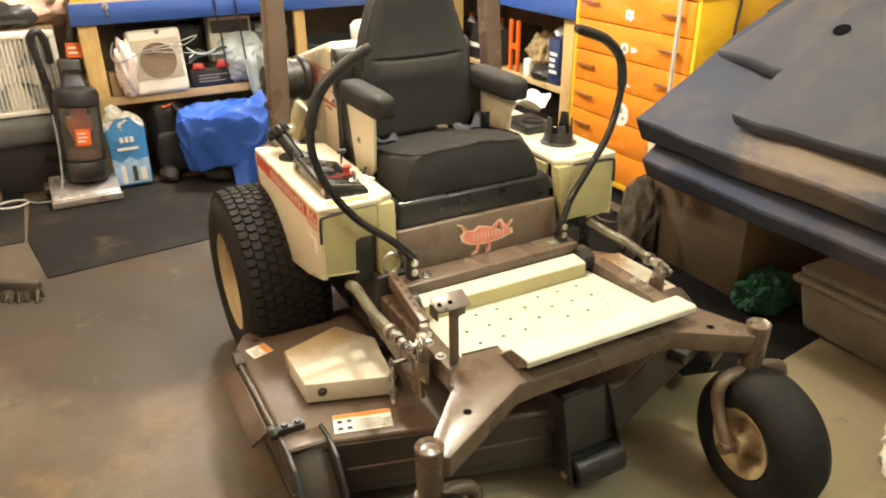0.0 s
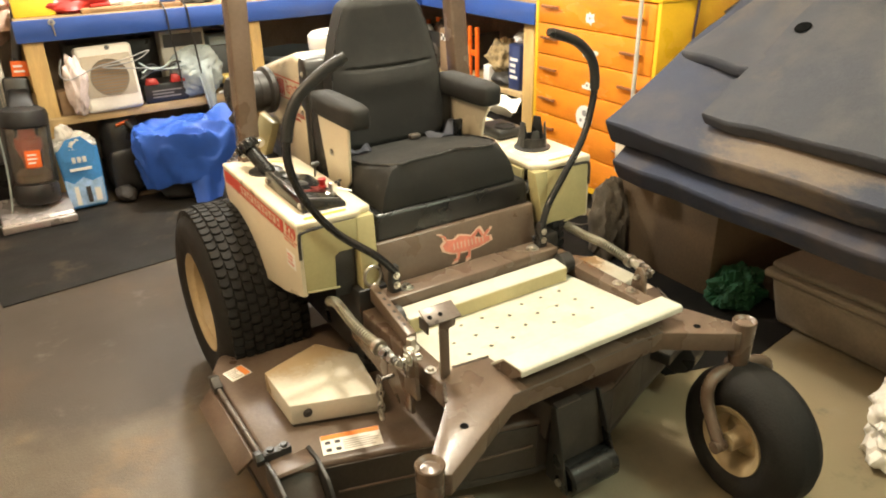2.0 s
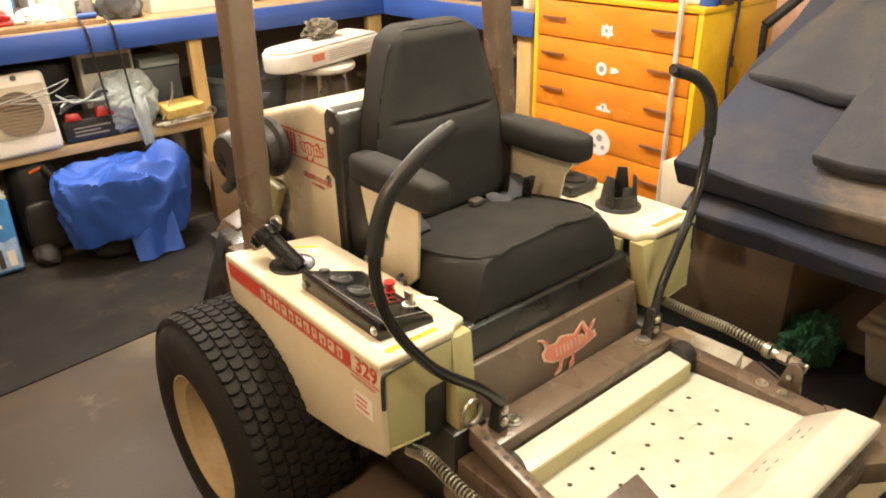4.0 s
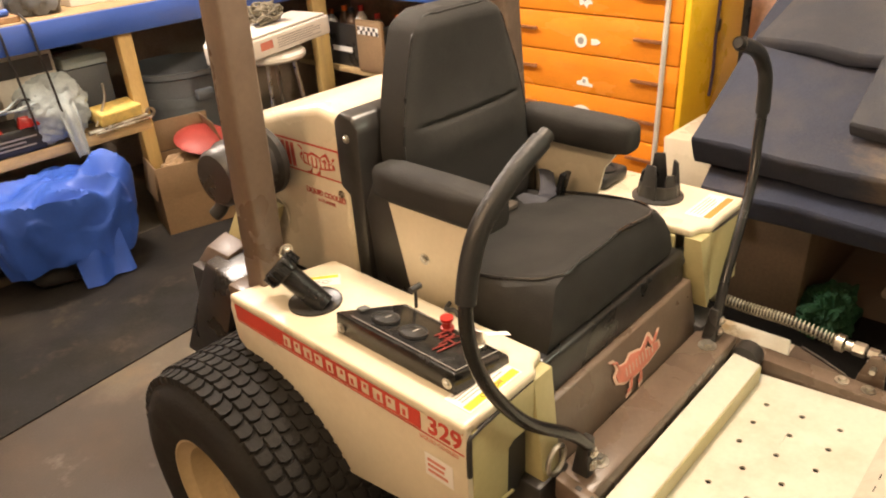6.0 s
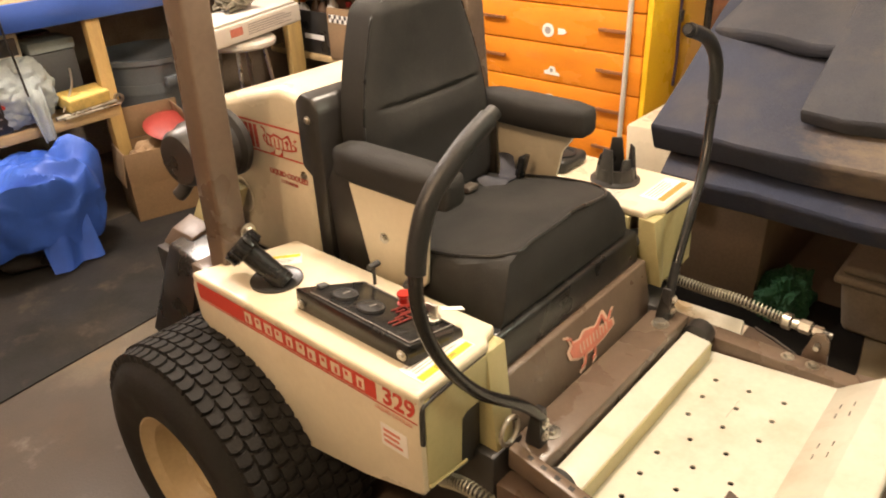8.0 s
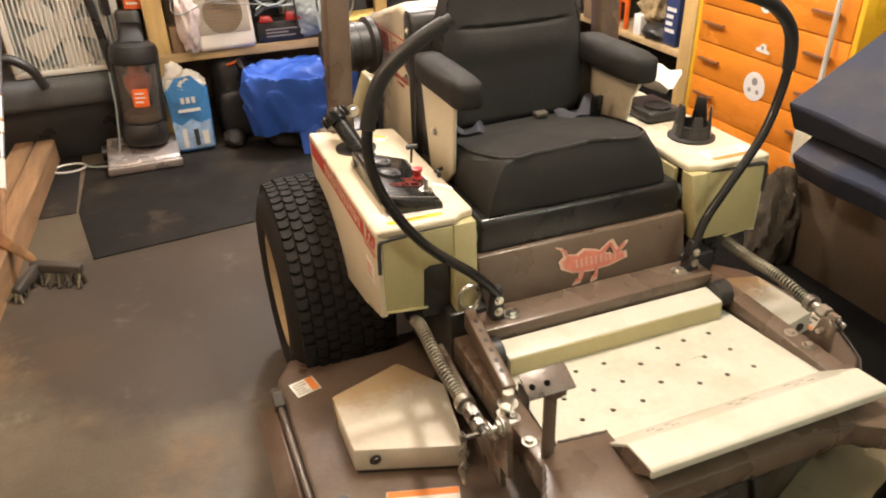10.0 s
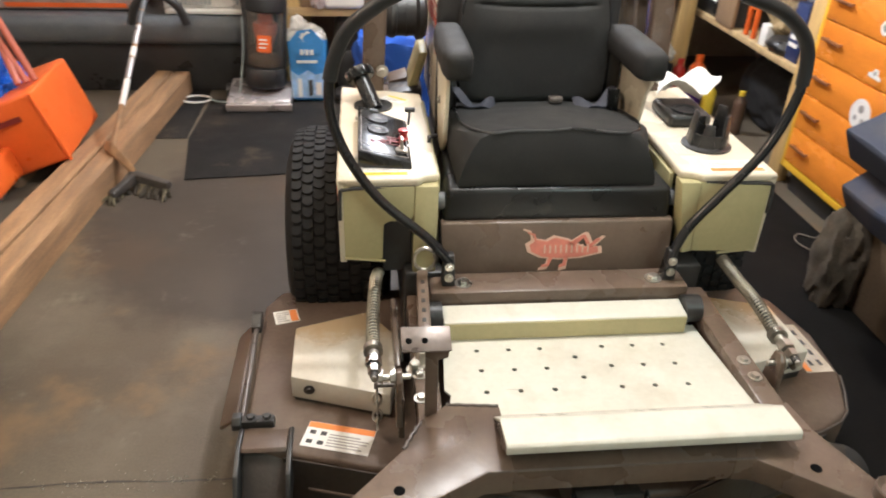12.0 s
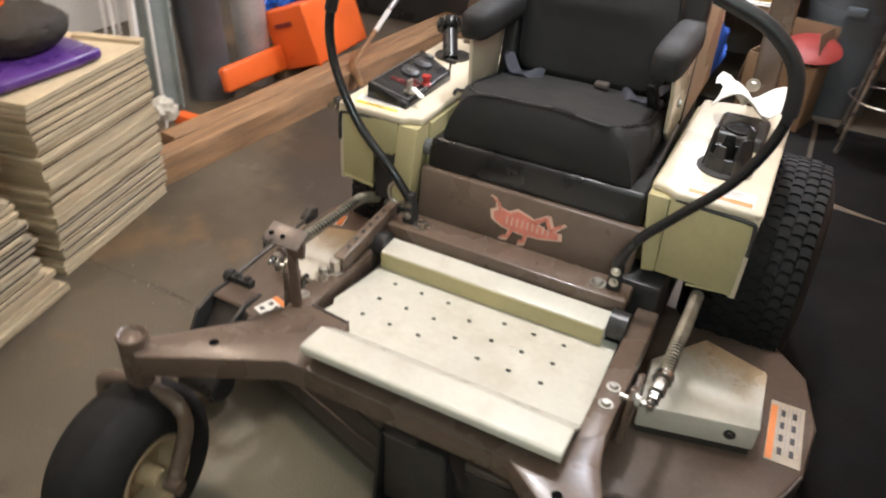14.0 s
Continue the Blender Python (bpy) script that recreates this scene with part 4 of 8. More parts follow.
    part("label_heading", slab(lm, 0.018, 0.05, 0.019, 0, 0.0014), ORANGE_L, lab)
    part("label_print", bars(lm, 0.034, 0.045, 5, 0.4, 2, -0.009, 0), GREYINK, lab)
    lm = frame_pose((0.672, 0.045, 0.2505), (0.005, -0.19, 0), (0.075, 0.01, 0))
    lab = part("warning_label", slab(lm, 0.19, 0.072), TANPAPER, mower, "soiled tan warning label with a red strip")
    part("label_heading", slab(lm, 0.17, 0.014, 0.005, -0.028, 0.0014), ORANGE_L, lab)
    for px in (-0.06, -0.02, 0.02, 0.06):
        for py in (-0.008, 0.016):
            part("label_picture", slab(lm, 0.020, 0.009, px, py, 0.0016), INK, lab)
    part("label_print", bars(frame_pose((0.672, 0.045, 0.2505), (0.005, -0.19, 0), (0.075, 0.01, 0)), 0.17, 0.050, 6, 0.22, 3, 0.0, 0.006), GREYINK, lab)
    # hinged flap on the left
    part("flap_rod", rod((-0.710, 0.215, 0.258), (-0.703, -0.135, 0.254), 0.0072, 12), BARE, d, "worn steel hinge rod")
    part("side_flap", hexa([(-0.763, 0.228, 0.204), (-0.757, 0.228, 0.199), (-0.757, -0.100, 0.199), (-0.763, -0.100, 0.206), (-0.722, 0.228, 0.248), (-0.714, 0.228, 0.246), (-0.712, -0.115, 0.244), (-0.720, -0.115, 0.248)], 0.002), DECK, d, "hinged brown side flap")
    part("hinge_lug", prism([(0.19, 0.245), (0.24, 0.245), (0.245, 0.275), (0.215, 0.286), (0.185, 0.268)], "x", -0.722, -0.698, 0.002), DARK, d)
    part("hinge_lug", bm_join(prism([(-0.118, 0.246), (-0.152, 0.246), (-0.155, 0.262), (-0.142, 0.274), (-0.122, 0.272)], "x", -0.722, -0.702, 0.002), box(-0.702, -0.632, -0.150, -0.128, 0.246, 0.268, 0.003), nut((-0.682, -0.139, 0.268), 0.009, 0.007), nut((-0.648, -0.139, 0.268), 0.009, 0.007)), BLACK, d, "black bolted hinge block")
    # front left roller arm: two curved cheeks, a recessed web and the roller
    cheek = [(-0.155, 0.256), (-0.215, 0.262), (-0.275, 0.240), (-0.33, 0.16), (-0.378, 0.06), (-0.345, 0.04), (-0.315, 0.09), (-0.265, 0.17), (-0.155, 0.20)]
    for x in (-0.705, -0.600):
        part("roller_cheek", prism(cheek, "x", x, x + 0.010, 0.002), BLACK, d)
    part("cheek_web", hexa([(-0.694, -0.315, 0.12), (-0.601, -0.315, 0.12), (-0.601, -0.305, 0.12), (-0.694, -0.305, 0.12), (-0.694, -0.215, 0.236), (-0.601, -0.215, 0.236), (-0.601, -0.200, 0.236), (-0.694, -0.200, 0.236)], 0.003), DECK_SHADE, d)
    part("cheek_cap", prism([(-0.158, 0.252), (-0.215, 0.257), (-0.222, 0.251), (-0.158, 0.246)], "x", -0.694, -0.601, 0.001), DECK, d)
    part("front_roller", lathe([(0, 0), (0.036, 0), (0.042, 0.006), (0.042, 0.109), (0.036, 0.115), (0, 0.115)], 28, Matrix.Translation((-0.692, -0.335, 0.085)) @ Matrix.Rotation(radians(90), 4, "Y")), ROLLER, d, "black front roller")
    part("rear_spindle", lathe([(0, 0.25), (0.06, 0.25), (0.06, 0.28), (0.03, 0.30), (0, 0.30)], 24, Matrix.Translation((-0.30, 0.10, 0))), BLACK, d)


deck()


def linkage():
    """Spring dampers, hanging chain and the dark chassis behind the arms."""
    for s, pts, c in ((-1, [(-0.400, 0.100, 0.478), (-0.408, 0.03, 0.505), (-0.416, -0.09, 0.503), (-0.418, -0.215, 0.510)], (-0.417, -0.305, 0.512)), (1, [(0.414, 0.075, 0.508), (0.414, -0.01, 0.505), (0.412, -0.10, 0.508), (0.410, -0.200, 0.498)], (0.405, -0.295, 0.500))):
        b = Vector(pts[-1])
        d = part("spring_damper", wound(pts, 0.0125, 0.0020, 38), SPRING, mower, "bright coil spring on a damper rod")
        part("damper_rod", tube(pts + [c], 0.0075, 10), DARK, d)
        c = Vector(c)
        part("damper_end", bm_join(rod(b, b.lerp(c, 0.16), 0.019, 18), rod(b.lerp(c, 0.20), b.lerp(c, 0.34), 0.012, 12), rod(b.lerp(c, 0.36), b.lerp(c, 0.60), 0.0155, 6), rod(b.lerp(c, 0.66), b.lerp(c, 0.86), 0.012, 6), rod(b.lerp(c, 0.86), b.lerp(c, 1.06), 0.006, 8)), STEEL, d)
        post = part("damper_post", prism([(c[1] - 0.018, 0.40), (c[1] + 0.045, 0.40), (c[1] + 0.035, 0.47), (c[1] + 0.022, 0.515), (c[1] + 0.004, 0.520), (c[1] - 0.010, 0.505)], "x", s * 0.366, s * 0.378, 0.003), BROWN, mower, "brown damper post bolted to the arm")
        part("post_pin", bm_join(rod((s * 0.350, c[1] + 0.010, c[2] - 0.008), (s * 0.412, c[1] + 0.010, c[2] - 0.008), 0.006, 8), nut((s * 0.379, c[1] + 0.010, c[2] - 0.008), 0.012, 0.008, (s, 0, 0)), nut((s * 0.402, c[1] + 0.010, c[2] - 0.008), 0.010, 0.008, (s, 0, 0))), STEEL, post)
    part("arm_nut", bm_join(nut((-0.322, -0.205, 0.462), 0.013, 0.030), nut((-0.338, -0.228, 0.462), 0.011, 0.018)), STEEL, mower, "plated nuts on the arm")
    chain = []
    for k in range(5):
        z = 0.385 - k * 0.022
        ring = [(-0.412 + (0.009 * math.cos(a) if k % 2 else 0), -0.20 + (0 if k % 2 else 0.009 * math.cos(a)), z + 0.015 * math.sin(a)) for a in [2 * math.pi * q / 12 for q in range(13)]]
        chain.append(tube(ring, 0.0032, 6, per=1))
    part("lift_chain", bm_join(*chain), STEEL, mower, "short steel lift chain")
    part("chain_bolt", bm_join(rod((-0.36, -0.20, 0.402), (-0.418, -0.20, 0.402), 0.0055, 8), nut((-0.410, -0.20, 0.402), 0.009, 0.006, (-1, 0, 0))), BARE, mower)
    part("lift_plate", prism([(-0.285, 0.335), (-0.225, 0.325), (-0.165, 0.36), (-0.160, 0.41), (-0.20, 0.43), (-0.275, 0.43)], "x", -0.372, -0.360, 0.003), BROWN, mower)
    part("lift_plate", prism([(-0.23, 0.32), (-0.12, 0.32), (-0.10, 0.40), (-0.14, 0.43), (-0.22, 0.41)], "x", 0.360, 0.372, 0.003), BROWN, mower)
    part("chassis", box(-0.27, 0.27, 0.06, 1.05, 0.26, 0.50, 0.01), BLACK, mower)
    part("chassis_side", box(-0.345, -0.255, 0.03, 0.62, 0.30, 0.52, 0.01), BLACK, mower)
    part("chassis_side", box(0.255, 0.345, 0.03, 0.62, 0.30, 0.52, 0.01), BLACK, mower)


linkage()


def fender(s):
    """A side tank over a drive wheel: shaped side, flat top, set-back cream front coloured as in khaki shade, with a
    dark slot.
    """
    side = [(0.062, 0.732), (0.655, 0.728), (0.668, 0.700), (0.662, 0.630), (0.60, 0.585), (0.455, 0.485), (0.36, 0.462), (0.20, 0.490), (0.062, 0.532)]
    t = part("side_tank", prism(side, "x", s * 0.485, s * 0.470, 0.003), CREAM, mower, "cream sheet-metal side tank over the drive wheel")
    top = [(s * 0.487, 0.062), (s * 0.487, 0.66), (s * 0.272, 0.60), (s * 0.268, 0.085), (s * 0.300, 0.078), (s * 0.315, 0.062)]
    part("top_panel", prism(top, "z", 0.715, 0.735, 0.007, 3), CREAM, t)
    if s < 0:
        part("front_panel", prism([(-0.474, 0.540), (-0.392, 0.532), (-0.388, 0.626), (-0.376, 0.634), (-0.335, 0.634), (-0.322, 0.646), (-0.322, 0.717), (-0.474, 0.717)], "y", 0.060, 0.070, 0.002), CREAM_SHADE, t, "cream front of the tank in a shaded khaki tone, notched for the lever")
        part("front_strip", hexa([(-0.326, 0.035, 0.505), (-0.276, 0.035, 0.505), (-0.276, 0.12, 0.505), (-0.326, 0.12, 0.505), (-0.321, 0.062, 0.716), (-0.270, 0.062, 0.716), (-0.270, 0.12, 0.716), (-0.321, 0.12, 0.716)], 0.003), CREAM_SHADE, t)
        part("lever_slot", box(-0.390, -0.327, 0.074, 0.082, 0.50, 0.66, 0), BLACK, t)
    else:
        part("front_panel", hexa([(0.318, 0.050, 0.548), (0.476, 0.056, 0.540), (0.476, 0.066, 0.540), (0.318, 0.060, 0.548), (0.312, 0.062, 0.717), (0.476, 0.062, 0.717), (0.476, 0.072, 0.717), (0.312, 0.072, 0.717)], 0.002), CREAM_SHADE, t, "cream set-back front of the tank in a shaded khaki tone")
        part("front_strip", hexa([(0.290, 0.040, 0.548), (0.317, 0.048, 0.548), (0.317, 0.10, 0.548), (0.290, 0.10, 0.548), (0.266, 0.062, 0.717), (0.311, 0.060, 0.717), (0.311, 0.10, 0.717), (0.266, 0.10, 0.717)], 0.003), CREAM_SHADE, t)
    part("panel_fold", tube([(s * 0.474, 0.058, 0.545), (s * 0.43, 0.057, 0.541), (s * 0.385, 0.056, 0.537)], 0.003, 6, per=1), CREAM_SHADE, t)
    part("inner_side", box(min(s * 0.274, s * 0.262), max(s * 0.274, s * 0.262), 0.12, 0.60, 0.50, 0.714, 0.002), CREAM_SHADE, t)
    part("bottom_pan", box(min(s * 0.47, s * 0.345), max(s * 0.47, s * 0.345), 0.09, 0.50, 0.525, 0.535, 0.002), CREAM_SHADE, t)
    part("rear_panel", box(min(s * 0.48, s * 0.275), max(s * 0.48, s * 0.275), 0.60, 0.612, 0.60, 0.72, 0.002), CREAM, t)
    trim = [(s * 0.322, 0.066, 0.716), (s * 0.40, 0.064, 0.714), (s * 0.468, 0.062, 0.712), (s * 0.480, 0.060, 0.700), (s * 0.482, 0.060, 0.64)]
    part("edge_trim", tube(trim, 0.0045, 8, per=3), BLACK, t)
    return t


fender(-1)
fender(1)


def side_stripe():
    """Red stripe with pale bars on the left side, the number, and small print."""
    m = frame_pose((-0.4855, 0.36, 0.700), (0, -1, 0), (0, 0, 1))
    st = part("side_stripe", slab(m, 0.495, 0.034, -0.040, 0), RED, mower, "red stripe with a row of pale bars")
    part("stripe_line", bm_join(slab(m, 0.580, 0.0022, 0.004, 0.0205), slab(m, 0.580, 0.0022, 0.004, -0.0205)), RED, mower)
    for k in range(11):
        part("stripe_bar", slab(m, (0.020, 0.017, 0.0215)[k % 3], 0.0225, -0.124 + 0.0297 * k, 0, 0.0014), CREAM, st)
        part("stripe_nick", slab(m, 0.0065, 0.0075 if k % 2 else 0.012, -0.124 + 0.0297 * k + 0.002 * (k % 3 - 1), 0.004 if k % 2 else -0.002, 0.0018), RED, st)
    m2 = frame_pose((-0.4857, 0.104, 0.7005), (0, -1, 0), (0, 0, 1))
    part("model_number", lettering("329", 0.047, m2, bold=0.0009), RED, mower, "red painted number")
    m3 = frame_pose((-0.4857, 0.117, 0.6695), (0, -1, 0), (0, 0, 1))
    part("small_print", lettering("LIQUID COOLED", 0.0105, m3, 0.0003), LOGO, mower)
    m4 = frame_pose((-0.4855, 0.12, 0.618), (0, -1, 0), (0, 0, 1))
    sk = part("side_sticker", slab(m4, 0.058, 0.046), PAPER, mower, "small white sticker with red print bars")
    part("sticker_print", bars(m4, 0.046, 0.034, 3, 0.5, 7), LOGO, sk)


side_stripe()


def tank_top_left():
    part("filler_well", lathe([(0, 0.736), (0.045, 0.736), (0.05, 0.739), (0.05, 0.735)], 32, Matrix.Translation((-0.402, 0.50, 0))), BLACK, mower)
    part("filler_neck", rod((-0.398, 0.478, 0.735), (-0.432, 0.535, 0.800), 0.021, 20), GLOSSB, mower, "black slanted filler neck")
    m = Matrix.Translation((-0.430, 0.531, 0.796)) @ Vector((-0.034, 0.057, 0.065)).to_track_quat("Z", "Y").to_matrix().to_4x4()
    cap = lathe([(0, 0), (0.031, 0), (0.034, 0.004), (0.034, 0.024), (0.029, 0.030), (0, 0.030)], 24, m)
    knurl = [moved(box(-0.004, 0.004, -0.003, 0.003, 0.003, 0.027, 0.001), m @ Matrix.Rotation(2 * math.pi * k / 12, 4, "Z") @ Matrix.Translation((0, 0.034, 0))) for k in range(12)]
    fc = part("filler_cap", cap, GLOSSB, mower, "black ribbed filler cap")
    for rib in knurl:
        part("cap_rib", rib, GLOSSB, fc)
    con = part("control_panel", hexa([(-0.442, 0.118, 0.735), (-0.325, 0.105, 0.735), (-0.325, 0.335, 0.735), (-0.442, 0.392, 0.735), (-0.440, 0.120, 0.775), (-0.326, 0.107, 0.750), (-0.326, 0.338, 0.757), (-0.440, 0.390, 0.778)], 0.003), GLOSSB, mower, "black wedge control panel with gauges")
    n = (Vector((-0.326, 0.107, 0.750)) - Vector((-0.440, 0.120, 0.775)))
    pm = frame_pose((-0.383, 0.24, 0.7665), (0.114, -0.0, -0.0235), (0.0, 1, 0.01))
    for y in (0.075, 0.01):
        part("gauge", bm_join(lathe([(0, 0.007), (0.010, 0.0065), (0.018, 0.004), (0.021, 0.003), (0.024, 0.004), (0.025, 0.0), (0, 0.0)], 28, pm @ Matrix.Translation((-0.012, y, 0)))), VINYL_B, con, "round black gauge with a domed glass")
        part("gauge_face", slab(pm, 0.016, 0.0025, -0.012, y - 0.006, 0.0075), GREYINK, con)
    part("switch", moved(box(-0.010, 0.010, -0.007, 0.007, 0, 0.006, 0.002), pm @ Matrix.Translation((-0.02, 0.122, 0))), GREYP, con)
    part("panel_print", bm_join(bars(pm, 0.03, 0.03, 3, 0.3, 4, 0.022, -0.03), bars(pm, 0.04, 0.02, 2, 0.3, 5, -0.01, -0.055)), DULLRED, con)
    part("panel_border", bm_join(slab(pm, 0.0012, 0.235, -0.051, 0.0, 0.0012), slab(pm, 0.0012, 0.215, 0.052, -0.01, 0.0012), slab(pm, 0.100, 0.0012, 0.0, -0.117, 0.0012)), GREYINK, con)
    for px, py in ((0.026, -0.030), (0.026, -0.052), (0.002, -0.052)):
        part("red_frame", bm_join(slab(pm, 0.022, 0.0014, px, py + 0.008, 0.0016), slab(pm, 0.022, 0.0014, px, py - 0.008, 0.0016), slab(pm, 0.0014, 0.016, px - 0.011, py, 0.0016), slab(pm, 0.0014, 0.016, px + 0.011, py, 0.0016)), DULLRED, con)
    part("pull_knob", lathe([(0, 0), (0.012, 0), (0.012, 0.004), (0.0085, 0.006), (0.0085, 0.016), (0.0115, 0.019), (0.0115, 0.024), (0, 0.025)], 20, Matrix.Translation((-0.338, 0.227, 0.755))), REDP, con, "red pull knob")
    part("key_switch", lathe([(0, 0), (0.014, 0), (0.014, 0.006), (0.007, 0.008), (0.007, 0.012), (0, 0.012)], 18, Matrix.Translation((-0.345, 0.155, 0.757))), STEEL, con)
    part("ignition_key", moved(box(-0.003, 0.003, -0.010, 0.012, 0, 0.022, 0.001), Matrix.Translation((-0.345, 0.155, 0.767))), STEEL, con)
    part("key_tag", moved(box(-0.012, 0.03, -0.007, 0.007, 0, 0.001, 0), Matrix.Translation((-0.322, 0.143, 0.772)) @ Matrix.Rotation(radians(16), 4, "Y") @ Matrix.Rotation(radians(-25), 4, "Z")), PAPER, con, "white paper key tag")
    part("throttle_lever", bm_join(rod((-0.322, 0.315, 0.755), (-0.318, 0.318, 0.790), 0.003, 8), rod((-0.330, 0.318, 0.792), (-0.306, 0.318, 0.792), 0.006, 10)), BLACK, con)
    for p in ((-0.4415, 0.134, 0.752), (-0.4415, 0.378, 0.750)):
        part("panel_screw", nut(p, 0.006, 0.004, (-1, 0, 0)), STEEL, con)
    lm = frame_pose((-0.395, 0.102, 0.7352), (1, 0, 0), (0, 1, 0))
    lab = part("caution_label", slab(lm, 0.125, 0.052), PAPER, mower, "white caution label with yellow band")
    part("label_band", slab(lm, 0.118, 0.014, 0, -0.016, 0.0014), YELLOW, lab)
    part("label_word", lettering("CAUTION", 0.011, lm @ Matrix.Translation((0, -0.016, 0.0018)), 0.0002), INK, lab)
    part("label_print", bars(lm, 0.105, 0.026, 4, 0.35, 8, 0, 0.009), GREYINK, lab)
    lm = frame_pose((-0.345, 0.55, 0.7352), (0.06, -0.05, 0), (0.05, 0.06, 0))
    lab = part("small_label", slab(lm, 0.07, 0.04), PAPER, mower, "small white label with yellow band")
    part("label_band", slab(lm, 0.062, 0.010, 0, 0.012, 0.0014), YELLOW, lab)
    part("label_print", bars(lm, 0.055, 0.018, 3, 0.35, 9, 0, -0.007), GREYINK, lab)


def tank_top_right():
    base = lathe([(0, 0.735), (0.052, 0.735), (0.058, 0.735), (0.058, 0.740), (0.046, 0.744), (0.044, 0.772), (0.039, 0.772), (0.038, 0.741), (0, 0.741)], 32, Matrix.Translation((0.385, 0.225, 0)))
    prongs = []
    for k, (hgt, wd) in enumerate(((0.088, 0.024), (0.056, 0.020), (0.082, 0.024), (0.058, 0.020), (0.078, 0.024))):
        a = 2 * math.pi * k / 5 + 0.5
        mm = Matrix.Translation((0.385, 0.225, 0.740)) @ Matrix.Rotation(a, 4, "Z") @ Matrix.Translation((0.041, 0, 0))
        prongs.append(moved(hexa([(-0.006, -wd, 0), (0.004, -wd, 0), (0.004, wd, 0), (-0.006, wd, 0), (-0.007, -wd * 0.45, hgt), (-0.002, -wd * 0.45, hgt), (-0.002, wd * 0.55, hgt), (-0.007, wd * 0.55, hgt)], 0.002), mm))
    part("cup_holder", base, BLACK, mower, "black cup holder with upright prongs")
    for p in prongs:
        part("prong", p, BLACK, mower)
    tray = box(0.335, 0.445, 0.335, 0.475, 0.735, 0.768, 0.012, 3)
    t = part("tray", tray, BLACK, mower, "black moulded tray")
    part("tray_hollow", lathe([(0, 0.7685), (0.026, 0.7685), (0.030, 0.7725), (0.036, 0.7725), (0.036, 0.768)], 24, Matrix.Translation((0.388, 0.375, 0))), GRIP, t)
    lm = frame_pose((0.40, 0.105, 0.7352), (1, 0, 0), (0, 1, 0))
    lab = part("warning_label", slab(lm, 0.13, 0.06), PAPER, mower, "white warning label with orange band")
    part("label_band", slab(lm, 0.124, 0.016, 0, -0.019, 0.0014), ORANGE_L, lab)
    part("label_print", bars(lm, 0.11, 0.030, 4, 0.35, 10, 0, 0.010), GREYINK, lab)
    lm = frame_pose((0.315, 0.205, 0.7352), (0, 1, 0), (-1, 0, 0))
    lab = part("small_label", slab(lm, 0.07, 0.045), CREAM_D, mower)
    part("label_print", bars(lm, 0.06, 0.035, 5, 0.3, 11), GREYINK, lab)


tank_top_left()
tank_top_right()


def lever(s, pts, grip_from):
    """A bent steering lever with a rubber grip on its upper end."""
    line = smooth_line(pts, 8)
    k = int(len(line) * grip_from)
    a = part("steering_lever", tube(line[:k + 1], 0.0105, 14, per=1), GLOSSB, mower, "bent black steering lever")
    part("lever_grip", tube(line[k - 1:], 0.0142, 16, per=1), GRIP, a, "black rubber grip")
    e = line[-1]
    d = (line[-1] - line[-2]).normalized()
    part("grip_end", bm_join(tube([e - d * 0.002, e + d * 0.014], 0.0112, 16, per=1, caps=False), tube([e + d * 0.014, e - d * 0.002], 0.0094, 16, per=1)), BLACK, a, "open tube end of the lever")
    b = part("lever_foot", hexa([(s * 0.25 - 0.015, -0.010, 0.506), (s * 0.25 + 0.015, -0.010, 0.506), (s * 0.25 + 0.015, 0.024, 0.506), (s * 0.25 - 0.015, 0.024, 0.506), (s * 0.25 - 0.011, -0.006, 0.585), (s * 0.25 + 0.011, -0.006, 0.585), (s * 0.25 + 0.011, 0.014, 0.585), (s * 0.25 - 0.011, 0.014, 0.585)], 0.004), BLACK, mower)
    for z in (0.530, 0.558):
        part("foot_bolt", nut((s * 0.25, -0.0095, z), 0.0065, 0.005, (0, -1, 0.05)), STEEL, b)


lever(-1, [(-0.248, 0.0, 0.565), (-0.300, 0.005, 0.625), (-0.400, 0.02, 0.712), (-0.470, 0.035, 0.820), (-0.492, 0.045, 0.925), (-0.462, 0.05, 1.030), (-0.400, 0.045, 1.090), (-0.340, 0.04, 1.124)], 0.62)
lever(1, [(0.247, 0.0, 0.565), (0.275, 0.005, 0.635), (0.336, 0.015, 0.708), (0.415, 0.03, 0.800), (0.458, 0.045, 0.885), (0.470, 0.05, 0.960), (0.452, 0.05, 1.030), (0.392, 0.05, 1.085), (0.302, 0.05, 1.118)], 0.60)


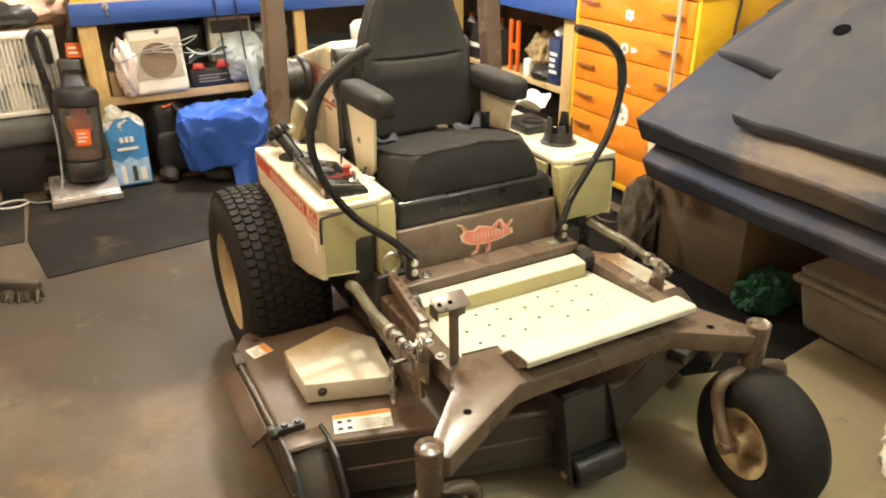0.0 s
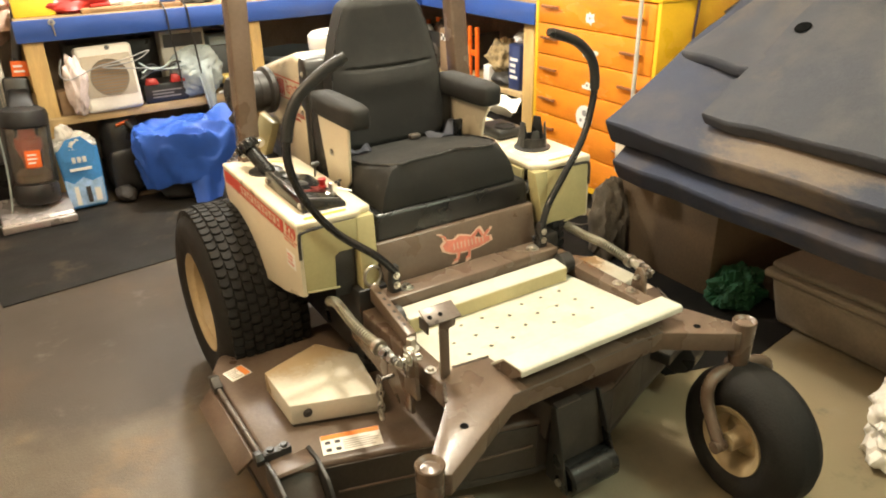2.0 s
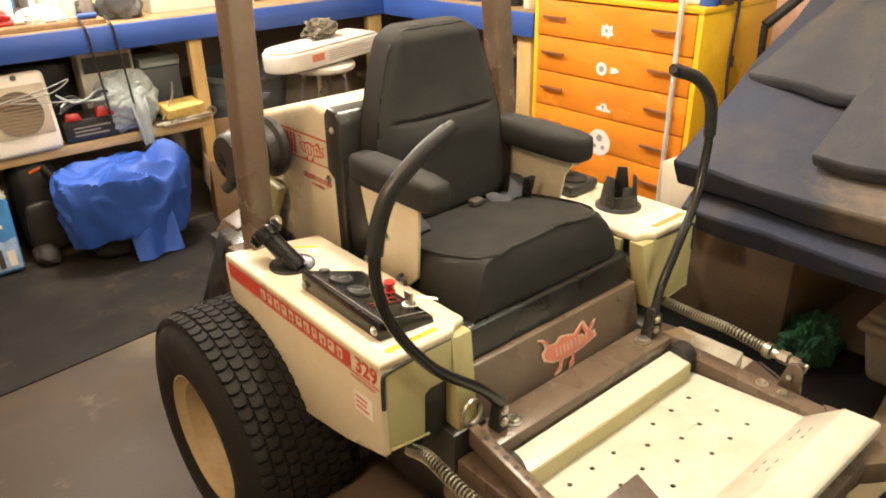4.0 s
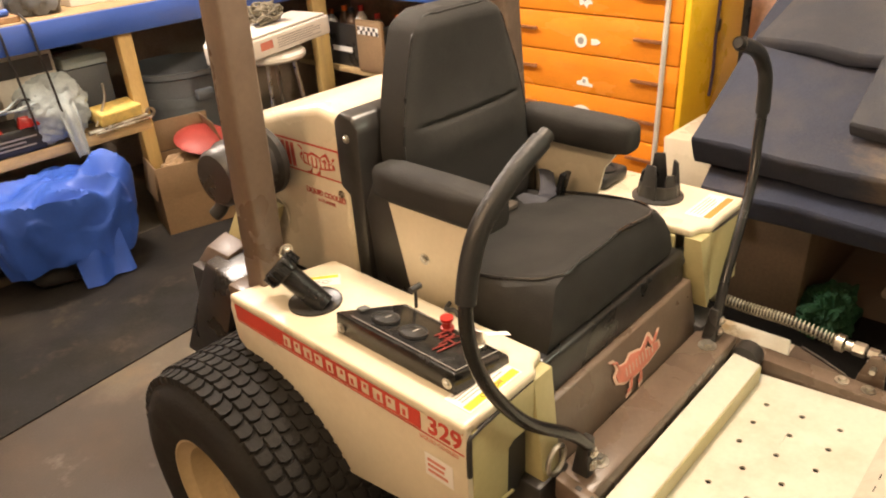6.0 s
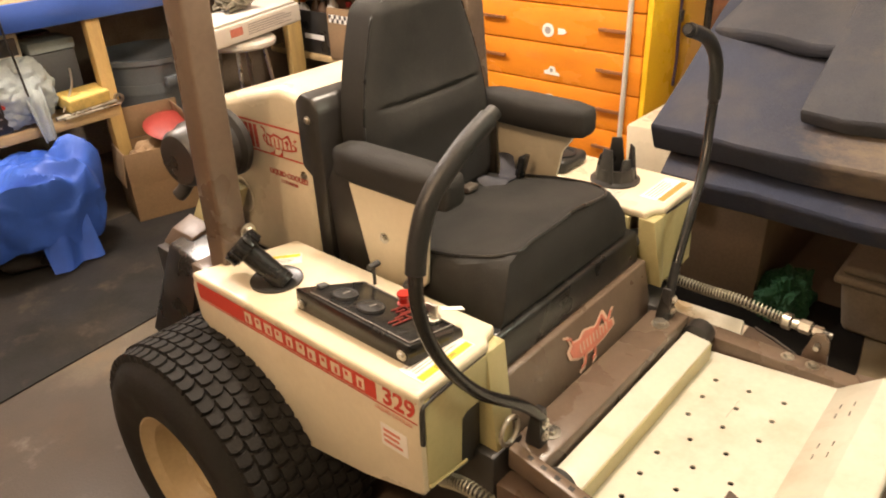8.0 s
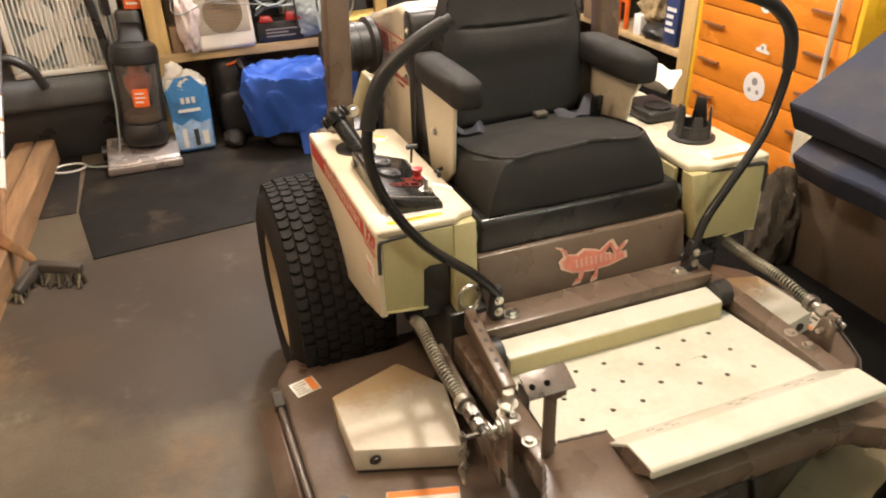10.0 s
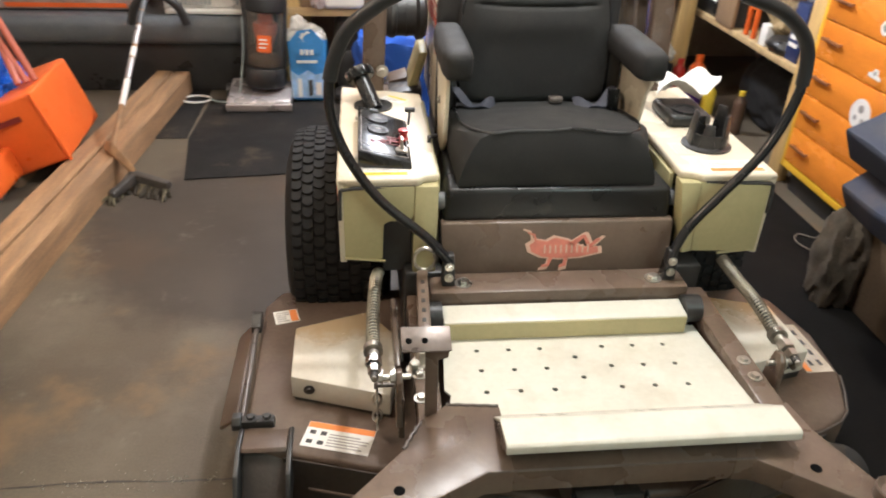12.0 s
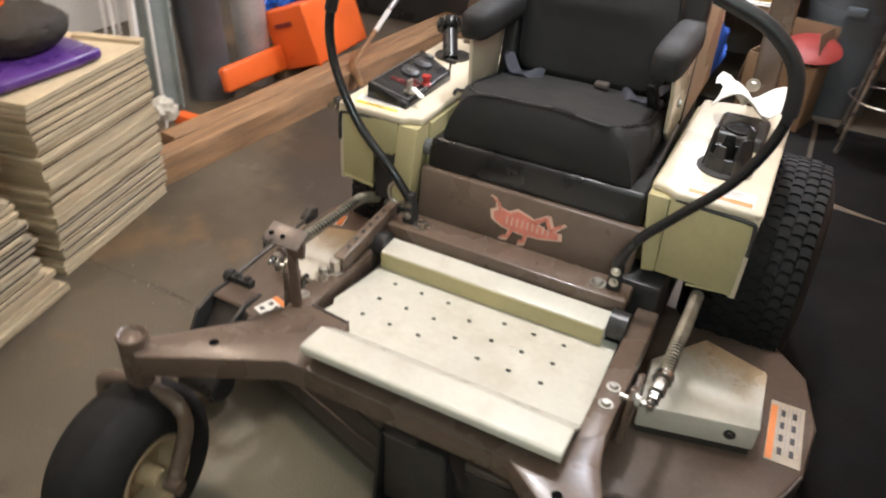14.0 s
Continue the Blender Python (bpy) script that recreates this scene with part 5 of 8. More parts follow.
def seat():
    """High-backed black seat on a black pan, with armrests, cream side plates and lap belt."""
    pan = part("seat_pan", hexa([(-0.256, 0.088, 0.612), (0.268, 0.088, 0.612), (0.268, 0.50, 0.612), (-0.256, 0.50, 0.612), (-0.250, 0.094, 0.692), (0.262, 0.094, 0.692), (0.245, 0.50, 0.70), (-0.230, 0.50, 0.70)], 0.012, 3), PANBLACK, mower, "black sheet-metal seat pan")
    for e, x in ((-1, -0.268), (1, 0.282)):
        part("pan_peg", rod((x - 0.016, 0.115, 0.655), (x + 0.016, 0.115, 0.655), 0.02, 18), GREYP, pan)
    ny, nx2 = 18, 20

    def pad(u, v, top):
        """u across, v from front to back; a boxy cushion, fuller at the front."""
        t = 2 * u - 1
        wide = min(1.0, v / 0.26)
        half = (0.180 + 0.042 * (wide * wide * (3 - 2 * wide)) if top else 0.224) - 0.008 * v
        y = 0.108 + 0.40 * v
        r = 0.022
        ex = max(0.0, (abs(t) * half - (half - r)) / r)
        ey = max(0.0, (0.05 - v) / 0.05)
        fall = 0.008 * (ex ** 2.2) + 0.006 * ey ** 2
        if top:
            crown = 0.016 * math.cos(t * 1.35) * (0.55 + 0.45 * math.cos((v - 0.35) * 2.4))
            crease = 0.005 * noise.noise(Vector((t * 2.2, v * 3.0, 0.3))) + 0.003 * noise.noise(Vector((t * 6, v * 7, 1.3)))
            return (half * t, y + 0.012 * ey, 0.808 - 0.060 * v + crown + crease - fall)
        return (half * t, y + 0.001, 0.686)

    c = bmesh.new()
    up = [[c.verts.new(pad(i / nx2, j / ny, True)) for j in range(ny + 1)] for i in range(nx2 + 1)]
    dn = [[c.verts.new(pad(i / nx2, j / ny, False)) for j in range(ny + 1)] for i in range(nx2 + 1)]
    ring = [(i, 0) for i in range(nx2)] + [(nx2, j) for j in range(ny)] + [(i, ny) for i in range(nx2, 0, -1)] + [(0, j) for j in range(ny, 0, -1)]
    mid = {}
    for i, j in ring:
        a, b = up[i][j].co, dn[i][j].co
        out = Vector(((a.x) * 0.05, -0.010 if j == 0 else 0.0, 0))
        mid[i, j] = [c.verts.new(a.lerp(b, f) + out * k + 0.004 * noise.noise_vector(a.lerp(b, f) * 12)) for f, k in ((0.15, 0.55), (0.45, 1.0), (0.8, 0.8))]
    for g in (up, dn):
        for i in range(nx2):
            for j in range(ny):
                c.faces.new((g[i][j], g[i + 1][j], g[i + 1][j + 1], g[i][j + 1]))
    for k in range(len(ring)):
        p, q = ring[k], ring[(k + 1) % len(ring)]
        cp, cq = [up[p[0]][p[1]], *mid[p], dn[p[0]][p[1]]], [up[q[0]][q[1]], *mid[q], dn[q[0]][q[1]]]
        for a in range(4):
            c.faces.new((cp[a], cq[a], cq[a + 1], cp[a + 1]))
    bmesh.ops.recalc_face_normals(c, faces=c.faces)
    cu = part("seat_cushion", c, VINYL, mower, "black vinyl seat cushion with creased cover")
    bead = [pad(0.03, v, True) for v in (0.75, 0.5, 0.3, 0.12)] + [pad(u, 0.012, True) for u in (0.08, 0.2, 0.4, 0.6, 0.8, 0.92)] + [pad(0.97, v, True) for v in (0.12, 0.3, 0.5, 0.75)]
    part("piping", tube([Vector(p) + Vector((0, 0, 0.001)) for p in bead], 0.003, 6), VINYL_B, cu)
    # backrest: narrows and rounds towards the top
    nx, nz = 24, 90
    zb, zt = 0.760, 1.205

    def face(u, v, front):
        z = zb + (zt - zb) * v
        half = 0.186 * (1 if v < 0.42 else 1 - 0.40 * ((v - 0.42) / 0.58) ** 1.6)
        if v > 0.93:
            half *= 1 - 0.22 * ((v - 0.93) / 0.07) ** 2
        if v < 0.08:
            half *= 0.93 + 0.07 * (v / 0.08)
        t = 2 * u - 1
        y = 0.440 + 0.035 * v
        edge = (abs(t) ** 10) * 0.018 + (max(0, (v - 0.93) / 0.07) ** 2) * 0.022 + (max(0, (0.06 - v) / 0.06) ** 2) * 0.02
        seam = (0.0075 * math.exp(-((v - 0.545 - 0.02 * t * t) / 0.009) ** 2) - 0.008 * math.exp(-((v - 0.46) / 0.09) ** 2)) * max(0, 1 - abs(t / 0.86) ** 8)
        wing = -0.014 * abs(t) ** 2
        bulge = -0.020 * math.cos(t * 1.3) * (0.6 + 0.4 * math.sin(v * 6.0))
        if front:
            return (half * t, y + edge + seam + wing + bulge * 0.8, z)
        return (half * t, y + 0.075 - edge * 0.5, z)

    bm = bmesh.new()
    fr = [[bm.verts.new(face(i / nx, j / nz, True)) for j in range(nz + 1)] for i in range(nx + 1)]
    bk = [[bm.verts.new(face(i / nx, j / nz, False)) for j in range(nz + 1)] for i in range(nx + 1)]
    for g in (fr, bk):
        for i in range(nx):
            for j in range(nz):
                bm.faces.new((g[i][j], g[i + 1][j], g[i + 1][j + 1], g[i][j + 1]))
    for i in range(nx):
        for j in (0, nz):
            bm.faces.new((fr[i][j], fr[i + 1][j], bk[i + 1][j], bk[i][j]))
    for j in range(nz):
        for i in (0, nx):
            bm.faces.new((fr[i][j], fr[i][j + 1], bk[i][j + 1], bk[i][j]))
    bmesh.ops.recalc_face_normals(bm, faces=bm.faces)
    b = part("seat_back", bm, VINYL, mower, "high black vinyl seat back with a stitched cross seam")
    rim = [face(0, 0.12 + 0.80 * k / 14, True) for k in range(15)] + [face(u, 0.985, True) for u in (0.06, 0.2, 0.35, 0.5, 0.65, 0.8, 0.94)] + [face(1, 0.92 - 0.80 * k / 14, True) for k in range(15)]
    part("piping", tube(rim, 0.0022, 6, per=2), VINYL_B, b)
    part("back_shell", hexa([(-0.165, 0.508, 0.70), (0.165, 0.508, 0.70), (0.165, 0.53, 0.70), (-0.165, 0.53, 0.70), (-0.12, 0.530, 1.14), (0.12, 0.530, 1.14), (0.12, 0.552, 1.14), (-0.12, 0.552, 1.14)], 0.008), BLACK, mower)
    for s in (-1, 1):
        x0, x1 = sorted((s * 0.185, s * 0.252))
        part("armrest", pillow(x0, x1, 0.205, 0.49, 0.891, 0.961, 0.019, 0.004, 3 + s), VINYL, mower, "padded black armrest")
        p = [(0.262, 0.735), (0.250, 0.90), (0.455, 0.90), (0.405, 0.69), (0.315, 0.685)] if s < 0 else [(0.305, 0.745), (0.290, 0.79), (0.280, 0.84), (0.255, 0.875), (0.252, 0.90), (0.475, 0.90), (0.475, 0.72), (0.34, 0.715)]
        pl = part("arm_plate", prism(p, "x", s * 0.242, s * 0.232, 0.003), CREAM, mower, "cream plate below the armrest")
        part("plate_bolt", nut((s * 0.2425, 0.365, 0.80), 0.007, 0.005, (s, 0, 0)), STEEL, pl)
        part("arm_bracket", prism([(0.400 if s < 0 else 0.455, 0.70), (0.440 if s < 0 else 0.455, 0.91), (0.50, 0.93), (0.535, 0.86), (0.52, 0.64), (0.46, 0.60)], "x", s * 0.229, s * 0.195, 0.006), BLACK, mower)
        belt = sheet(10, 3, lambda u, v: (s * (0.21 - 0.11 * u), 0.44 - 0.045 * math.sin(u * 2.6) - 0.045 * v, 0.782 + 0.028 * (1 - u) ** 2 + 0.012 * math.sin(u * 9 + v * 2) * (1 - 0.4 * v) - 0.004 * v), 0.0025)
        part("lap_belt", belt, NAVYSTRAP, mower, "grey lap belt webbing")
    part("belt_buckle", box(0.035, 0.070, 0.385, 0.41, 0.782, 0.796, 0.004), BARE, mower)
    part("belt_stalk", hexa([(0.178, 0.36, 0.76), (0.205, 0.36, 0.76), (0.205, 0.375, 0.76), (0.178, 0.375, 0.76), (0.165, 0.335, 0.835), (0.195, 0.335, 0.835), (0.195, 0.35, 0.835), (0.165, 0.35, 0.835)], 0.004), VINYL_B, mower)
    wire = [(-0.252, 0.30, 0.735), (-0.272, 0.29, 0.735), (-0.275, 0.262, 0.742), (-0.278, 0.25, 0.70), (-0.278, 0.248, 0.66)]
    part("seat_latch", tube(wire, 0.0045, 8, per=3), BLACK, mower, "black wire seat latch")


seat()


def rear_body():
    """Cream engine hood with red decal band, black front frame, air cleaner and roll-bar posts."""
    prof = [(0.585, 0.62), (0.575, 0.985), (0.60, 1.03), (0.66, 1.038), (0.96, 0.955), (1.03, 0.90), (1.06, 0.62)]
    h = part("engine_hood", prism(prof, "x", -0.226, 0.226, 0.022, 4), CREAM, mower, "cream engine hood with a red decal band")
    frame = [(0.535, 0.60), (0.530, 1.01), (0.545, 1.034), (0.580, 1.040), (0.598, 1.02), (0.600, 0.885), (0.575, 0.87), (0.572, 0.60)]
    part("hood_frame", prism(frame, "x", -0.234, 0.234, 0.008), BLACK, mower, "black front frame of the hood")
    part("frame_bolt", nut((-0.2345, 0.562, 0.990), 0.0055, 0.004, (-1, 0, 0)), STEEL, mower)
    m = frame_pose((-0.2265, 0.765, 0.917), (0, -1, 0.02), (0, 0.02, 1))
    d = part("decal_band", slab(m, 0.33, 0.068, 0.0, 0.0), RED, mower, "red framed decal band with an insect-shaped patch")
    part("decal_field", bm_join(slab(m, 0.324, 0.060, 0.0, 0.0, 0.0013)), CREAM, d)
    part("decal_bars", bm_join(*[slab(m, 0.011, 0.052, -0.035 + 0.016 * k, 0, 0.0018) for k in range(4)], slab(m, 0.10, 0.052, -0.098, 0, 0.0018)), RED, d)
    part("decal_shape", insect_shape(m @ Matrix.Translation((0.094, -0.002, 0.0016)), 0.80), RED, d)
    part("decal_inner", insect_shape(m @ Matrix.Translation((0.094, -0.002, 0.0022)) @ Matrix.Diagonal((0.90, 0.72, 1, 1)), 0.80), CREAM, d)
    part("decal_hatch", bm_join(*[slab(m, 0.0035, 0.020, 0.052 + 0.0135 * k, -0.002, 0.0040) for k in range(7)]), RED, d)
    m = frame_pose((-0.2268, 0.660, 0.846), (0, -1, 0.0), (0, 0.0, 1))
    part("hood_words", bm_join(lettering("LIQUID COOLED", 0.0165, m, bold=0.0004), lettering("3 CYLINDER", 0.0105, m @ Matrix.Translation((0.0, -0.0165, 0)))), REDINK, h)
    m = Matrix.Translation((-0.2262, 0.85, 0.755)) @ Matrix.Rotation(radians(-90), 4, "Y")
    part("hood_dimple", lathe([(0, 0.0005), (0.036, 0.0005), (0.042, 0.003), (0.045, 0.0)], 28, m), CREAM, h)
    part("hood_bolt", nut((-0.2265, 0.606, 0.862), 0.0055, 0.005, (-1, 0, 0)), STEEL, h)
    # air cleaner
    a = Matrix.Translation((-0.25, 0.815, 0.902)) @ Matrix.Rotation(radians(-90), 4, "Y") @ Matrix.Rotation(radians(6), 4, "X")
    ac = part("air_cleaner", lathe([(0, 0), (0.068, 0), (0.076, 0.008), (0.076, 0.022), (0.064, 0.030), (0.064, 0.085), (0.069, 0.088), (0.069, 0.100), (0.062, 0.108), (0.060, 0.132), (0.052, 0.142), (0, 0.145)], 36, a), BLACK, mower, "black canister air cleaner")
    part("air_intake", tube([(-0.365, 0.82, 0.850), (-0.375, 0.83, 0.825), (-0.385, 0.84, 0.812)], 0.015, 14), BLACK, ac)
    part("clamp_band", lathe([(0.0642, 0.05), (0.0662, 0.05), (0.0662, 0.058), (0.0642, 0.058)], 36, a), BLACK, ac)
    for s in (-1, 1):
        b0 = Vector((s * 0.405, 0.648, 0.66))
        top = Vector((s * 0.34, 0.70, 1.92))
        w = 0.030
        post = hexa([b0 + Vector((-w, -w, 0)), b0 + Vector((w, -w, 0)), b0 + Vector((w, w, 0)), b0 + Vector((-w, w, 0)), top + Vector((-w, -w, 0)), top + Vector((w, -w, 0)), top + Vector((w, w, 0)), top + Vector((-w, w, 0))], 0.007, 3)
        p = part("roll_bar_post", post, BROWN, mower, "brown square roll-bar post")
        part("post_bolt", nut((s * 0.375, 0.614, 0.792), 0.011, 0.008, (0, -1, 0)), STEEL, p)
        part("post_bracket", box(s * 0.405 - 0.05, s * 0.405 + 0.05, 0.63, 0.72, 0.42, 0.72, 0.006), BROWN, p)
    part("roll_bar_top", box(-0.37, 0.37, 0.67, 0.73, 1.90, 1.96, 0.01), BROWN, mower)
    part("rear_bracket", hexa([(-0.44, 0.86, 0.42), (-0.25, 0.86, 0.42), (-0.25, 1.02, 0.42), (-0.44, 1.02, 0.42), (-0.40, 0.80, 0.66), (-0.25, 0.80, 0.68), (-0.25, 0.95, 0.68), (-0.38, 0.95, 0.66)], 0.008), PANBLACK, mower)
    part("rear_shield", hexa([(-0.30, 0.85, 0.64), (-0.27, 0.85, 0.64), (-0.27, 1.02, 0.62), (-0.30, 1.02, 0.62), (-0.262, 0.80, 0.79), (-0.235, 0.80, 0.79), (-0.235, 0.93, 0.80), (-0.262, 0.93, 0.80)], 0.006), CREAM_SHADE, mower, "cream lower flank of the hood in a shaded tone")
    part("rear_plate", hexa([(-0.36, 0.90, 0.645), (-0.30, 0.90, 0.645), (-0.30, 1.02, 0.63), (-0.36, 1.02, 0.63), (-0.345, 0.90, 0.672), (-0.29, 0.90, 0.685), (-0.29, 0.99, 0.69), (-0.345, 0.99, 0.672)], 0.003), DECK, mower, "dusty brown bracket plate")
    part("rear_box", box(-0.375, -0.30, 0.90, 1.03, 0.50, 0.625, 0.006), BLACK, mower)
    part("drain_hose", tube([(-0.34, 0.90, 0.52), (-0.37, 0.93, 0.46), (-0.365, 0.98, 0.40)], 0.010, 8), BLACK, mower)
    part("engine_block", box(-0.20, 0.20, 0.60, 1.12, 0.30, 0.64, 0.02), BLACK, mower)
    part("side_support", prism([(0.60, 0.66), (0.72, 0.66), (0.90, 0.50), (0.90, 0.38), (0.70, 0.38)], "x", -0.36, -0.32, 0.005), DARK, mower)


rear_body()


# ---- drawer chest ----
HANDLE = pmat("drawer_handle", (0.30, 0.12, 0.05), 0.35, metal=0.3, var=0.2, bump=0.05)
def drawer_chest():
    x, y0, y1, z0, z1 = 1.40, 0.655, 1.475, 0.11, 1.055
    t = thing("drawer_chest", (1.65, 1.06, 0), "yellow chest with seven orange drawers and stickers", "drawer chest")
    part("side_panel", box(x, 1.93, y0, y0 + 0.022, z0, z1, 0.003), YELLOW_C, t, "yellow painted side")
    part("side_panel", box(x, 1.93, y1 - 0.022, y1, z0, z1, 0.003), YELLOW_C, t, "yellow painted side")
    part("top", box(x - 0.004, 1.935, y0 - 0.004, y1 + 0.004, z1, z1 + 0.022, 0.004), YELLOW_C, t, "yellow painted top")
    part("bottom", box(x, 1.93, y0 + 0.022, y1 - 0.022, z0, z0 + 0.03, 0.002), YELLOW_C, t)
    part("back", box(1.915, 1.93, y0 + 0.022, y1 - 0.022, z0 + 0.03, z1, 0), YELLOW_C, t)
    part("plinth", box(x + 0.05, 1.90, y0 + 0.03, y1 - 0.03, 0.0, z0, 0.003), BLACK, t)
    n = 6
    h = (z1 - z0 - 0.036) / n
    for k in range(n):
        a = z0 + 0.032 + k * h
        d = part("drawer", box(x - 0.003, x + 0.40, y0 + 0.025, y1 - 0.025, a + 0.002, a + h - 0.003, 0.003), ORANGE_D, t, "orange drawer front")
        zc = a + h * 0.55
        for yc in (0.795, 1.348):
            part("handle", bm_join(box(x - 0.024, x - 0.016, yc - 0.062, yc + 0.062, zc - 0.006, zc + 0.006, 0.002), box(x - 0.02, x - 0.003, yc - 0.052, yc - 0.044, zc - 0.004, zc + 0.004, 0.001), box(x - 0.02, x - 0.003, yc + 0.044, yc + 0.052, zc - 0.004, zc + 0.004, 0.001)), HANDLE, d, "thin reddish bar handle")
    return t, x


chest, cx = drawer_chest()


def sticker(y, z, poly, mat, label, inner=None):
    m = frame_pose((cx - 0.0045, y, z), (0, -1, 0), (0, 0, 1))
    ob = part("sticker", moved(prism(poly, "z", 0, 0.0012, 0), m), mat, chest, label)
    if inner:
        part("sticker_print", moved(bm_join(*[prism(p, "z", 0, 0.0018, 0) for p in inner]), m), GREYINK, ob)


def disc_poly(r, n=24, x=0.0, y=0.0, k=1.0):
    return [(x + r * math.cos(2 * math.pi * i / n), y + k * r * math.sin(2 * math.pi * i / n)) for i in range(n)]


sticker(1.072, 0.952, [(-0.03, 0.0), (-0.026, 0.022), (-0.012, 0.018), (-0.006, 0.03), (0.006, 0.018), (0.026, 0.026), (0.022, 0.004), (0.03, -0.012), (0.012, -0.016), (0.006, -0.03), (-0.008, -0.016), (-0.026, -0.022)], PAPER, "white star-shaped sticker", [disc_poly(0.008, 10, -0.004, 0.002), disc_poly(0.004, 8, 0.012, 0.004)])
sticker(1.070, 0.800, disc_poly(0.027, 20, -0.018) , PAPER, "round pink and white sticker", [disc_poly(0.014, 12, -0.018)])
sticker(1.030, 0.800, [(-0.012, -0.012), (0.014, -0.010), (0.03, 0.0), (0.014, 0.012), (-0.012, 0.012)], PAPER, "pointed white sticker")
sticker(1.064, 0.639, [(-0.036, -0.012), (0.036, -0.014), (0.036, -0.004), (0.018, 0.002), (0.014, 0.02), (-0.008, 0.022), (-0.018, 0.006), (-0.036, 0.002)], PAPER, "white sticker with a broad foot", [disc_poly(0.008, 10, -0.002, 0.006)])
sticker(1.073, 0.488, disc_poly(0.058, 32), PAPER, "large round white sticker with pale print", [disc_poly(0.016, 10, 0.0, 0.02), disc_poly(0.010, 8, 0.022, -0.018), disc_poly(0.010, 8, -0.022, -0.018)])

# pale conduit standing before the chest
pipe = thing("conduit_pipe", (1.33, 0.70, 0), "thin pale grey metal pipe standing before the drawers", "pipe")
part("pipe", rod((1.335, 0.715, 0.0), (1.335, 0.700, 2.3), 0.0095, 12), PALE, pipe)


# ---- workbench ----
def bench():
    t = thing("workbench", (-0.8, 2.7, 0), "L-shaped pine workbench with blue front boards", "workbench")
    yb, xb, top = 2.64, 1.43, 0.985
    part("top", box(-0.86, 2.28, yb - 0.01, 3.48, top - 0.03, top, 0.004), BENCH_W, t, "worn pine bench top")
    part("top", box(xb - 0.01, 2.28, 1.50, yb - 0.012, top - 0.03, top, 0.004), BENCH_W, t, "worn pine bench top")
    part("front_board", box(-0.87, xb + 0.02, yb - 0.03, yb - 0.011, top - 0.108, top - 0.004, 0.003), BLUE_P, t, "blue painted front board")
    part("front_board", box(xb - 0.03, xb - 0.011, 1.485, yb - 0.032, top - 0.108, top - 0.004, 0.003), BLUE_P, t, "blue painted front board")
    for x, w in ((-0.80, 0.045), (0.32, 0.031), (1.36, 0.045)):
        part("leg", box(x - w, x + w, yb + 0.0, yb + 0.045, 0.0, top - 0.032, 0.004), PINE, t)
    part("leg", box(xb, xb + 0.05, 1.52, 1.61, 0.0, top - 0.032, 0.004), PINE, t)
    part("leg", box(-0.845, -0.755, 3.40, 3.445, 0.0, top - 0.032, 0.004), PINE, t)
    part("shelf", box(-0.85, 0.34, yb + 0.047, 3.35, 0.468, 0.498, 0.003), PINE_X, t, "pine shelf below the bench")
    part("shelf_edge", box(-0.85, 0.34, yb - 0.003, yb - 0.0005, 0.453, 0.498, 0.001), PINE_X, t)
    part("shelf", box(xb + 0.02, 2.25, 1.62, 3.0, 0.46, 0.49, 0.003), PINE_X, t, "pine shelf below the bench")
    return t


bench()


# ---- foam mats and boxes on the right ----
def foam_mat(corner, length, width, thick, slope, turn, mat, label, seed):
    """A soft slab: its lower far corner, length towards the front, width up the slope."""
    bm = box(0, width, -length, 0, 0, thick, 0)
    bmesh.ops.subdivide_edges(bm, edges=bm.edges[:], cuts=14, use_grid_fill=True)
    c, hx = Vector((width / 2, -length / 2, thick / 2)), Vector((width / 2, length / 2, thick / 2))
    r = min(0.024, thick * 0.40)
    for v in bm.verts:
        inner = Vector([max(-(hx[i] - r), min(hx[i] - r, v.co[i] - c[i])) for i in range(3)])
        d = v.co - c - inner
        if d.length > 1e-6:
            d = d.normalized() * r
        v.co = c + inner + d
        w = noise.noise(v.co * 3.1 + Vector((seed * 5, 0, 0)))
        v.co.z += 0.019 * w + 0.009 * noise.noise(v.co * 9 + Vector((0, seed * 3, 0)))
        v.co.y += 0.010 * noise.noise(v.co * 4 + Vector((0, 0, seed * 4)))
        v.co.x += 0.008 * noise.noise(v.co * 5 + Vector((seed, 0, 2)))
    m = Matrix.Translation(corner) @ Matrix.Rotation(radians(turn), 4, "Z") @ Matrix.Rotation(radians(-slope), 4, "Y")
    return solid("foam_mat", moved(bm, m), mat, label, "foam mat", "stacked foam mats"), m


SL = 28
foam_mat((0.875, 0.32, 0.490), 2.0, 1.25, 0.105, SL, 0, FOAM_B, "thick navy foam mat at the bottom of the stack", 1)
foam_mat((0.865, 0.36, 0.622), 2.0, 1.25, 0.115, SL, 0, FOAM_C, "thick dusty navy foam mat lying on another", 2)
foam_mat((1.19, 0.345, 0.888), 0.42, 0.95, 0.058, SL, -14, FOAM, "thin charcoal foam mat lying on the stack", 3)
vented, vm = foam_mat((0.895, -0.02, 0.768), 1.6, 1.15, 0.068, SL + 2.5, 0, FOAM, "charcoal foam mat with a round vent hole on the stack", 4)
part("vent_hole", lathe([(0, 0.072), (0.020, 0.072), (0.024, 0.0735), (0.027, 0.070)], 20, vm @ Matrix.Translation((0.44, -0.07, 0.010))), HOLE, vented, "dark round vent hole")


